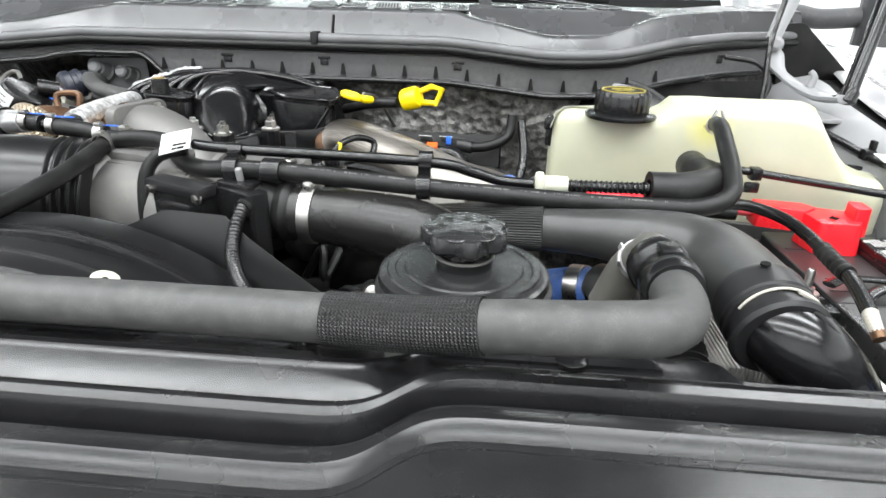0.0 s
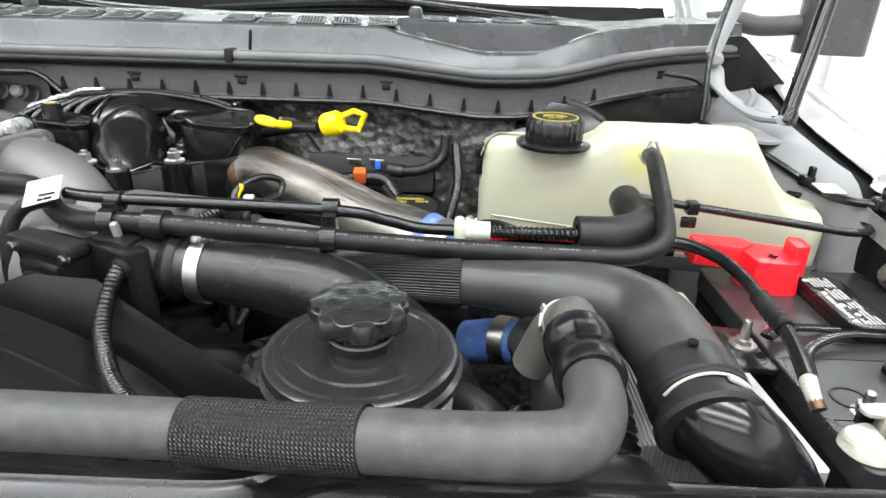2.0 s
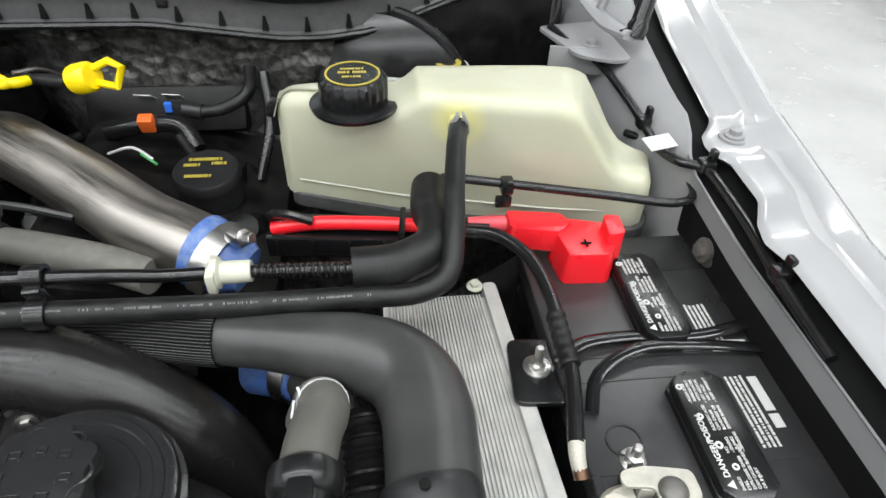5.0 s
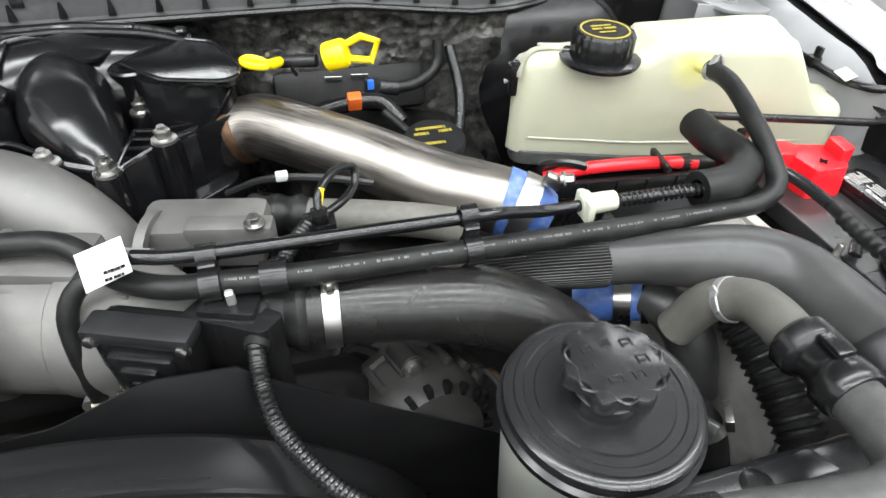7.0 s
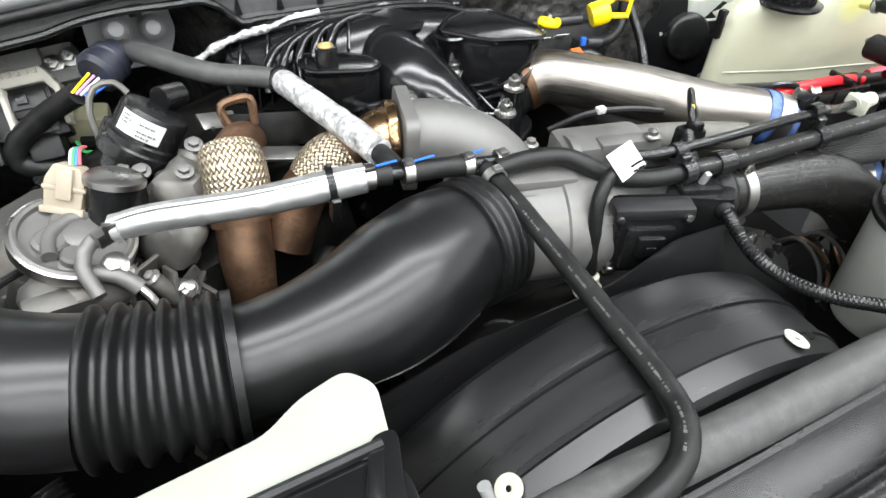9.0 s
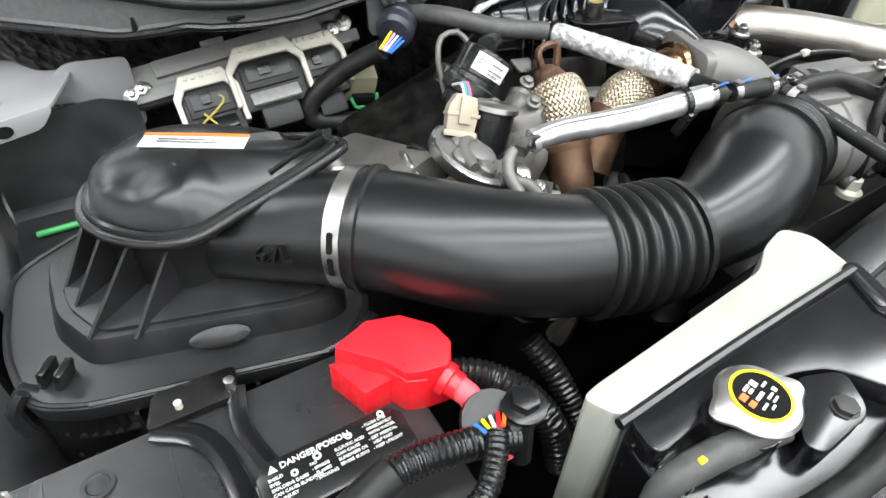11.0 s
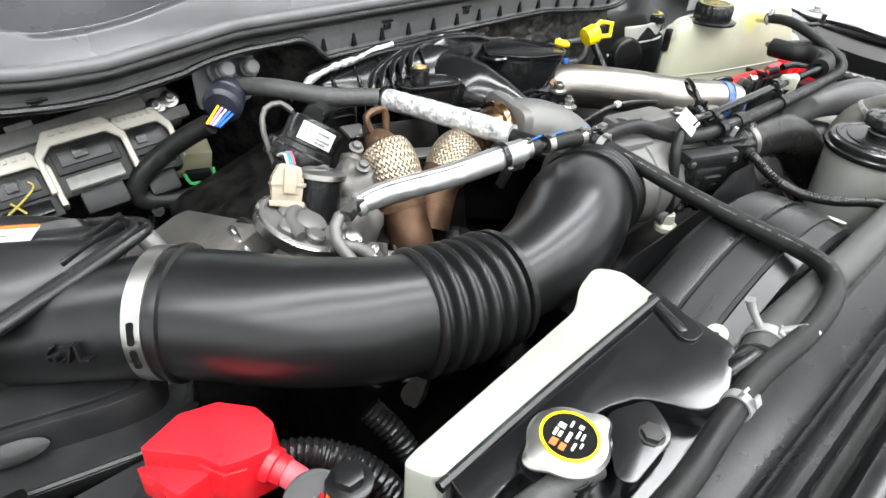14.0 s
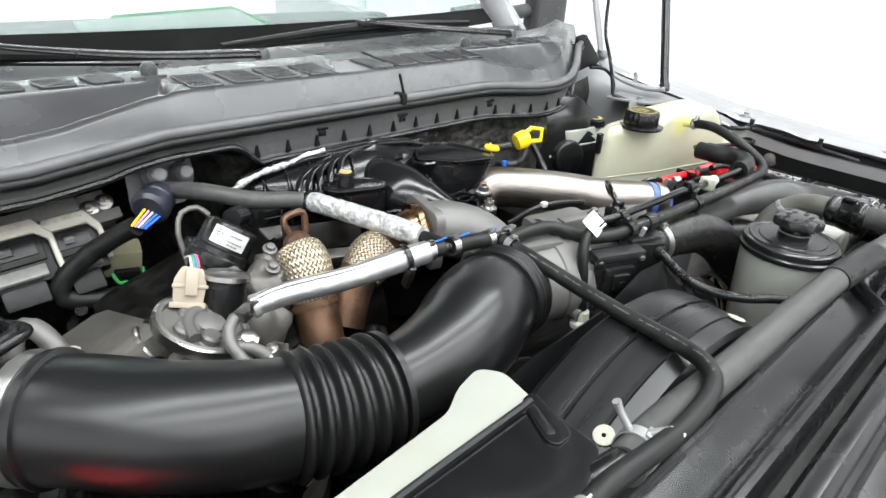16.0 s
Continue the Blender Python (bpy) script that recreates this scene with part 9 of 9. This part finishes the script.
rc2 = thing("bulkhead_connector", (-0.62, 1.03, 1.24), "blue-grey round bulkhead connector with coloured wires", "connector")
part("shell", lathe([(0, -0.035), (0.018, -0.035), (0.019, -0.024), (0.023, -0.022), (0.023, -0.016), (0.021, -0.014), (0.021, -0.008), (0.024, -0.006), (0.024, 0.004), (0.019, 0.009), (0.0, 0.01)], (-0.622, 0.972, 1.3), (-0.6, -0.7, -0.15), 28), SLATE, rc2)
for k, (mt, nm) in enumerate(((YELLOW, "yellow"), (LILAC, "lilac"), (PAPER, "white"), (BLUE_CAP, "blue"), (BLUE_CAP, "blue"))):
    part("wire", tube([(-0.632 + 0.004 * k, 0.963 - 0.001 * k, 1.303 - 0.003 * k), (-0.654 + 0.0035 * k, 0.952, 1.289 - 0.002 * k)], 0.0017, 8, straight=True), mt, rc2, f"{nm} wire")
part("taped_loom", tube([(-0.648, 0.958, 1.285), (-0.67, 0.978, 1.268), (-0.7, 0.993, 1.246), (-0.732, 0.998, 1.22), (-0.738, 0.995, 1.196), (-0.7, 0.99, 1.182), (-0.64, 0.985, 1.178), (-0.6, 0.97, 1.17)], 0.0125, 14), RUBBER, rc2, "black taped loom")
gx = thing("green_grey_plug", (-0.66, 1.03, 1.18), "olive-grey plug with green locking tabs", "connector")
part("body", box(-0.658, 1.027, 1.214, 0.052, 0.03, 0.044, 0.005, (20, 6, -10)), OLIVE, gx)
# black block paints the socket's inner shade
part("socket", box(-0.657, 1.01, 1.197, 0.032, 0.008, 0.014, 0.002, (20, 6, -10)), INK_AND_SHADE, gx)
part("tab", tube([(-0.676, 1.006, 1.205), (-0.672, 1.001, 1.192), (-0.664, 1.0, 1.19), (-0.65, 1.0, 1.187), (-0.64, 1.001, 1.19), (-0.637, 1.006, 1.203)], 0.0025, 6), GREEN, gx)
fs = thing("firewall_bracket", (-0.53, 1.05, 1.25), "pale bracket plate with two domed studs", "bracket")
part("plate", prism(rounded([(-0.055, -0.038), (0.03, -0.045), (0.05, -0.01), (0.046, 0.03), (-0.05, 0.03)], 0.012), -0.002, 0.002, 0.001, m=pose(-0.578, 1.052, 1.308, 82, 0, 14)), PRIMER, fs)
for x in (-0.594, -0.555):
    part("stud", lathe([(0, 0), (0.015, 0), (0.016, 0.004), (0.0125, 0.006), (0.0125, 0.024), (0.0105, 0.026), (0.0105, 0.034), (0.008, 0.037), (0, 0.038)], (x, 1.04 + 0.3 * (x + 0.594), 1.316 - 0.2 * (x + 0.594)), (0, -0.9, 0.35), 22), PRIMER, fs)
fk = thing("foil_wrapped_line", (-0.42, 1.0, 1.25), "crumpled silver foil line along the manifold rear", "pipe")
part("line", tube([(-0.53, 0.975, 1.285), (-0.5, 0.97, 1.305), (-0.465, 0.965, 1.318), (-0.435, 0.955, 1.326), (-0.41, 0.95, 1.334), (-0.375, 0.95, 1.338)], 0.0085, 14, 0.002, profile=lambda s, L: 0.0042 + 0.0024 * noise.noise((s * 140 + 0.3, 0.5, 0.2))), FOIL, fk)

# ---- small things on the coolant tank side ----
d1 = thing("dipstick", (-0.11, 0.86, 1.3), "yellow round oil dipstick pull ring", "dipstick", "dipsticks")
part("ring", tube([(-0.1260, 0.8527, 1.3244), (-0.1218, 0.8464, 1.3231), (-0.1120, 0.8443, 1.3210), (-0.1029, 0.8478, 1.3185), (-0.1008, 0.8541, 1.3176), (-0.1092, 0.8590, 1.3210), (-0.1204, 0.8583, 1.3240), (-0.1260, 0.8527, 1.3244)], 0.0032, 10, 0.003, squash=1.3, up=(0, 0.3, 1)), YELLOW, d1)
part("neck", tube([(-0.103, 0.853, 1.3185), (-0.096, 0.858, 1.316), (-0.088, 0.868, 1.314)], [0.0045, 0.006, 0.005], 12), YELLOW, d1)
part("stick", tube([(-0.1, 0.868, 1.322), (-0.085, 0.9, 1.31), (-0.07, 0.95, 1.26)], 0.0025, 8), STEEL, d1)
d2 = thing("dipstick", (-0.02, 0.86, 1.3), "yellow triangular transmission dipstick handle", "dipstick", "dipsticks")
part("socket", lathe([(0, 0), (0.0145, 0), (0.0155, 0.004), (0.0155, 0.02), (0.013, 0.024), (0, 0.024)], (-0.04, 0.862, 1.316), (0.75, -0.25, 0.25), 22), YELLOW, d2)
part("loop", tube([(-0.02, 0.858, 1.315), (0.006, 0.845, 1.316), (0.014, 0.85, 1.334), (-0.002, 0.862, 1.336), (-0.02, 0.862, 1.328), (-0.02, 0.858, 1.315)], 0.0042, 8, straight=True), YELLOW, d2)
part("tube", tube([(-0.05, 0.866, 1.312), (-0.09, 0.885, 1.306), (-0.14, 0.92, 1.29)], 0.007, 10), BLACK_DUSTY, d2, "dark dipstick tube")
oc = thing("filler_cap", (0.074, 0.83, 1.19), "round dark filler cap with yellow lettering", "cap")
part("cap", lathe([(0, -0.04), (0.033, -0.04), (0.034, -0.012), (0.037, -0.01), (0.0375, 0.0), (0.035, 0.004), (0, 0.005)], (0.074, 0.832, 1.218), (0, -0.08, 1), 36), BLACK_DUSTY, oc)
part("print", bars([(-0.02, 0.018, 0.012, 0.005), (-0.024, -0.006, 0.002, 0.005), (0.006, 0.024, 0.004, 0.005), (-0.02, 0.01, -0.018, 0.005)], (0.074, 0.832, 1.2236), (1, 0, 0), (0, 1, 0.08), 0.0007, random.Random(4)), YPRINT, oc)
cx = thing("injector_plug", (0.01, 0.93, 1.2), "dark sensor plugs with orange and blue tabs", "connector")
part("body", tube([(-0.06, 0.93, 1.215), (-0.01, 0.928, 1.226), (0.03, 0.925, 1.224), (0.05, 0.9, 1.205)], 0.011, 12), BLACK, cx)
part("orange_tab", box(-0.006, 0.918, 1.233, 0.017, 0.014, 0.02, 0.002, (20, 0, 0)), ORANGE, cx, "orange locking tab")
part("blue_plug", join(box(0.022, 0.945, 1.236, 0.02, 0.02, 0.02, 0.004), tube([(0.03, 0.945, 1.236), (0.055, 0.94, 1.234)], 0.01, 12, straight=True)), BLACK_DUSTY, cx)
part("blue_tab", box(0.018, 0.934, 1.245, 0.008, 0.006, 0.012, 0.001), BLUE_CAP, cx, "blue locking tab")
part("lead", tube([(0.05, 0.94, 1.234), (0.08, 0.945, 1.236), (0.11, 0.96, 1.25), (0.115, 0.97, 1.28)], 0.008, 10), RUBBER, cx)
part("lead", tube([(0.03, 0.91, 1.218), (0.06, 0.87, 1.2), (0.09, 0.86, 1.18)], 0.006, 10), RUBBER, cx)
part("lead", tube([(0.13, 0.97, 1.27), (0.135, 0.93, 1.22), (0.12, 0.88, 1.17)], 0.007, 10), BLACK, cx)
pl = thing("valve_cover_labels", (0.0, 1.03, 1.2), "two pale labels on a black cover", "label")
part("cover", box(0.0, 1.02, 1.195, 0.2, 0.1, 0.06, 0.01, (-30, 0, 0)), DARK, pl)
for x in (-0.022, 0.012):
    part("label", box(x, 0.985, 1.232, 0.022, 0.03, 0.001, 0, (-40, 0, -8)), PRINT, pl)
kk = thing("green_wire_strands", (-0.01, 0.86, 1.19), "thin white and green bare wires", "wires")
part("strand", tube([(-0.04, 0.87, 1.222), (-0.01, 0.865, 1.232), (0.012, 0.855, 1.222)], 0.0018, 6), PAPER, kk)
part("strand", tube([(0.0, 0.858, 1.228), (0.016, 0.853, 1.216)], 0.0018, 6, straight=True), GREEN, kk)

tg = thing("paper_tag", (-0.225, 0.57, 1.3), "white paper tag folded round the vent line", "tag")
part("tag", prism([(-0.016, -0.0135), (0.0145, -0.012), (0.016, 0.0135), (-0.0145, 0.0135)], 0, 0.001, 0.0003, m=pose(-0.222, 0.57, 1.317, 35, -12, 10)), PAPER, tg)
part("print", bars([(0.0, 0.016, -0.004, 0.002), (0.0, 0.014, -0.009, 0.002)], (-0.222, 0.566, 1.3165), (0.97, 0.1, 0.2), (-0.1, 0.8, 0.57), 0.0014, random.Random(2)), INK_AND_SHADE, tg)
dl2 = thing("drain_line", (-0.25, 0.56, 1.2), "black rubber line dropping to a pale plug", "hose")
part("line", tube([(-0.215, 0.575, 1.31), (-0.24, 0.568, 1.304), (-0.253, 0.56, 1.285), (-0.255, 0.552, 1.25), (-0.254, 0.548, 1.215)], 0.0068, 12), RUBBER, dl2)
part("plug", join(lathe([(0, 0), (0.014, 0), (0.014, 0.006), (0.009, 0.01), (0.008, 0.022), (0, 0.022)], (-0.253, 0.546, 1.19), segs=20)), WHITE_CLIP, dl2, "pale plastic plug")
bk = thing("shroud_bracket", (-0.15, 0.53, 1.2), "black moulded bracket holding the hose clips", "bracket")
part("web", prism(rounded([(-0.185, 0.545), (-0.13, 0.515), (-0.115, 0.53), (-0.165, 0.565)], 0.006), 1.19, 1.284, 0.004), BLACK, bk, "black moulded web")
part("saddle", box(-0.15, 0.545, 1.283, 0.04, 0.024, 0.014, 0.004, (0, 0, -20)), BLACK, bk)
cl = thing("hose_saddle_clip", (-0.135, 0.553, 1.28), "black saddle clip with a pale spring tab", "clip")
part("saddle", band((-0.118, 0.552, 1.298), (1, -0.08, 0), 0.0092, 0.018, 0.003), BLACK, cl)
part("tab", box(-0.148, 0.542, 1.294, 0.006, 0.006, 0.018, 0.002, (15, 0, 0)), GREY_CLAMP, cl, "pale spring tab")
wl = thing("wiring_loom", (-0.1, 0.47, 1.22), "thin corrugated loom draped over the fan shroud", "wiring loom", "corrugated looms")
W = [(-0.09, 0.62, 1.285), (-0.105, 0.6, 1.282), (-0.118, 0.575, 1.277), (-0.13, 0.545, 1.278), (-0.137, 0.515, 1.271), (-0.133, 0.478, 1.25), (-0.117, 0.447, 1.238), (-0.092, 0.415, 1.234), (-0.06, 0.388, 1.234), (-0.03, 0.365, 1.228)]
part("conduit", loom(W, 0.0062, 0.004), BLACK, wl)
part("stripe", tube([(x, y, z + 0.0045) for x, y, z in W[4:]], 0.0016, 6), FAINT, wl)
part("tape", tube(W[3:5], 0.0085, 10, straight=True), RUBBER, wl)
sc = thing("sensor_plug", (-0.08, 0.625, 1.25), "black sensor plug with a looped lead", "connector")
part("plug", join(box(-0.08, 0.625, 1.272, 0.026, 0.022, 0.03, 0.004), box(-0.08, 0.622, 1.29, 0.014, 0.014, 0.012, 0.003)), BLACK, sc)
part("lead", tube([(-0.08, 0.625, 1.292), (-0.078, 0.635, 1.303), (-0.062, 0.655, 1.309), (-0.045, 0.668, 1.302), (-0.046, 0.66, 1.29), (-0.06, 0.64, 1.288), (-0.09, 0.62, 1.285)], 0.0036, 10, 0.004), BLACK, sc)
part("yellow_wires", tube([(-0.079, 0.63, 1.296), (-0.075, 0.638, 1.306)], 0.003, 8, straight=True), YELLOW, sc, "yellow and white wires")
tp = thing("tan_sleeve_pipe", (-0.02, 0.68, 1.2), "dull tan pipe behind the hoses", "pipe")
part("pipe", tube([(-0.095, 0.712, 1.226), (-0.04, 0.694, 1.228), (0.02, 0.672, 1.228), (0.06, 0.655, 1.226)], 0.017, 20), RUBBER_BROWN, tp)
part("cuff", tube([(-0.14, 0.725, 1.226), (-0.11, 0.717, 1.226), (-0.085, 0.709, 1.226)], 0.0205, 20, profile=lambda s, L: 0.0195 + 0.0015 * math.sin(s * 300), step=0.003), RUBBER, tp, "black rubber cuff")
vs = thing("crimped_line", (-0.1, 0.72, 1.2), "thin dark line with a pale crimp tag", "pipe")
part("line", tube([(-0.16, 0.76, 1.23), (-0.12, 0.742, 1.252), (-0.07, 0.73, 1.254), (-0.02, 0.72, 1.246)], 0.004, 8), BLACK_DUSTY, vs)
part("tag", box(-0.105, 0.737, 1.257, 0.012, 0.009, 0.008, 0.002), PRINT, vs)

# blue coupler and cold pipe beneath the intercooler pipe
b2 = thing("blue_coupler", (0.19, 0.5, 1.2), "blue silicone coupler with a steel band low in the bay", "hose coupler")
part("boot", tube([(0.15, 0.585, 1.172), (0.168, 0.574, 1.181), (0.19, 0.5605, 1.19), (0.212, 0.546, 1.195)], 0.021, 30), BLUE, b2)
part("clamp", band((0.183, 0.5645, 1.188), (0.8, -0.5, 0.2), 0.0214, 0.015, 0.0015), STEEL, b2, "stainless band clamp")
part("strap", band((0.2, 0.554, 1.1925), (0.8, -0.5, 0.2), 0.0214, 0.007, 0.0015), BLACK, b2, "black strap")
part("screw", join(box(0.2, 0.536, 1.209, 0.012, 0.008, 0.008, 0.002, (0, 0, -30)), hexbolt(0.206, 0.53, 1.21, 0.004, 0.008, axis=(0.5, -0.6, 0.3))), STEEL, b2)
pz = thing("cold_pipe", (0.2, 0.51, 1.1), "dull dark grey moulded pipe under the coupler", "pipe")
part("pipe", tube([(0.2, 0.554, 1.197), (0.212, 0.535, 1.197), (0.222, 0.508, 1.178), (0.228, 0.49, 1.13)], 0.022, 26), PIPE_RUBBER, pz)
cb2 = thing("corrugated_bellow_pipe", (0.235, 0.42, 1.1), "black pleated pipe beside the coupler", "pipe")
part("pipe", tube([(0.245, 0.5, 1.22), (0.248, 0.44, 1.2), (0.246, 0.38, 1.17), (0.24, 0.33, 1.12)], 0.02, 22, 0.002, profile=lambda s, L: 0.018 + 0.002 * math.sin(s * 900)), RUBBER, cb2)
sb = thing("spring_clamp", (0.15, 0.41, 1.22), "pale spring clamp on a small black elbow hose", "clamp", "hose clamps")
part("elbow", tube([(0.1, 0.46, 1.21), (0.14, 0.44, 1.215), (0.165, 0.42, 1.205), (0.175, 0.4, 1.16)], 0.014, 16), RUBBER, sb)
part("ring", band((0.168, 0.418, 1.2), (0.3, -0.6, -0.7), 0.0145, 0.008), STEEL, sb)
part("ear", join(box(0.155, 0.412, 1.22, 0.006, 0.02, 0.012, 0.001, (0, 20, 30)), box(0.175, 0.412, 1.222, 0.006, 0.02, 0.012, 0.001, (0, -20, -30))), STEEL, sb)
bcp = thing("washer_filler_cap", (0.48, 0.31, 1.15), "bright blue ribbed filler cap at the bay front", "cap")
part("cap", lathe([(0, 0), (0.03, 0), (0.032, 0.003), (0.032, 0.012), (0.026, 0.02), (0, 0.021)], (0.485, 0.335, 1.2), segs=60, wobble=grip(14, 0.05)), BLUE_CAP, bcp)
part("neck", lathe([(0, -0.1), (0.024, -0.1), (0.024, 0), (0, 0)], (0.485, 0.335, 1.2), segs=24), BLACK, bcp)

# wiring on the right-hand inner wing
wr = thing("wing_harness", (0.56, 0.8, 1.2), "black taped harness clipped along the inner wing", "wiring loom")
part("loom", tube([(0.505, 1.02, 1.305), (0.528, 0.972, 1.293), (0.552, 0.94, 1.287), (0.56, 0.86, 1.281), (0.56, 0.8, 1.278), (0.556, 0.75, 1.28), (0.566, 0.718, 1.283), (0.584, 0.704, 1.284), (0.588, 0.663, 1.281), (0.586, 0.609, 1.279), (0.58, 0.553, 1.276), (0.58, 0.48, 1.27)], 0.005, 10), BLACK, wr)
for p in ((0.56, 0.805, 1.28), (0.585, 0.706, 1.286), (0.583, 0.56, 1.278)):
    part("clip", join(box(*p, 0.014, 0.016, 0.014, 0.003), box(p[0] + 0.004, p[1], p[2] + 0.012, 0.006, 0.01, 0.012, 0.002)), BLACK, wr)
hc = thing("bonnet_lead", (0.505, 1.02, 1.3), "thin black twisted lead rising to the bonnet", "wire")
part("lead", tube([(0.505, 1.02, 1.305), (0.508, 1.03, 1.34), (0.512, 1.05, 1.39), (0.535, 1.09, 1.45), (0.57, 1.12, 1.56)], 0.0045, 8), BLACK, hc)
part("lead", tube([(0.505, 1.02, 1.305), (0.515, 1.03, 1.335), (0.5, 1.05, 1.362), (0.45, 1.06, 1.37)], 0.004, 8), RUBBER, hc)

# printed text on the hoses, too worn to read
def hose_print(parent, line, r, s0, s1, seed, spin):
    pts = spline(line, 0.0013)
    rnd = random.Random(seed)
    bm = bmesh.new()
    dist, i = 0.0, 1
    while i < len(pts) - 1:
        dist += (pts[i] - pts[i - 1]).length
        if s0 < dist < s1 and rnd.random() < 0.78 and math.sin(dist * 190) > -0.75:
            d = (pts[i + 1] - pts[i - 1]).normalized()
            n = Vector(spin)
            n = (n - d * n.dot(d)).normalized()
            s = d.cross(n)
            c = pts[i] + n * (r + 0.0003)
            w, h = rnd.uniform(0.00025, 0.0005), rnd.uniform(0.0006, 0.0011)
            bm.faces.new([bm.verts.new(c + d * a + s * b) for a, b in ((-w, -h), (w, -h), (w, h), (-w, h))])
        i += 1
    return part("print", bm, FAINT, parent, "worn grey printed text")


hose_print(hb_hose, B, 0.0088, 0.18, 0.6, 1, (0, -0.55, 0.8))
hose_print(of_hose, C, 0.0088, 0.04, 0.3, 2, (-0.6, -0.2, 0.8))
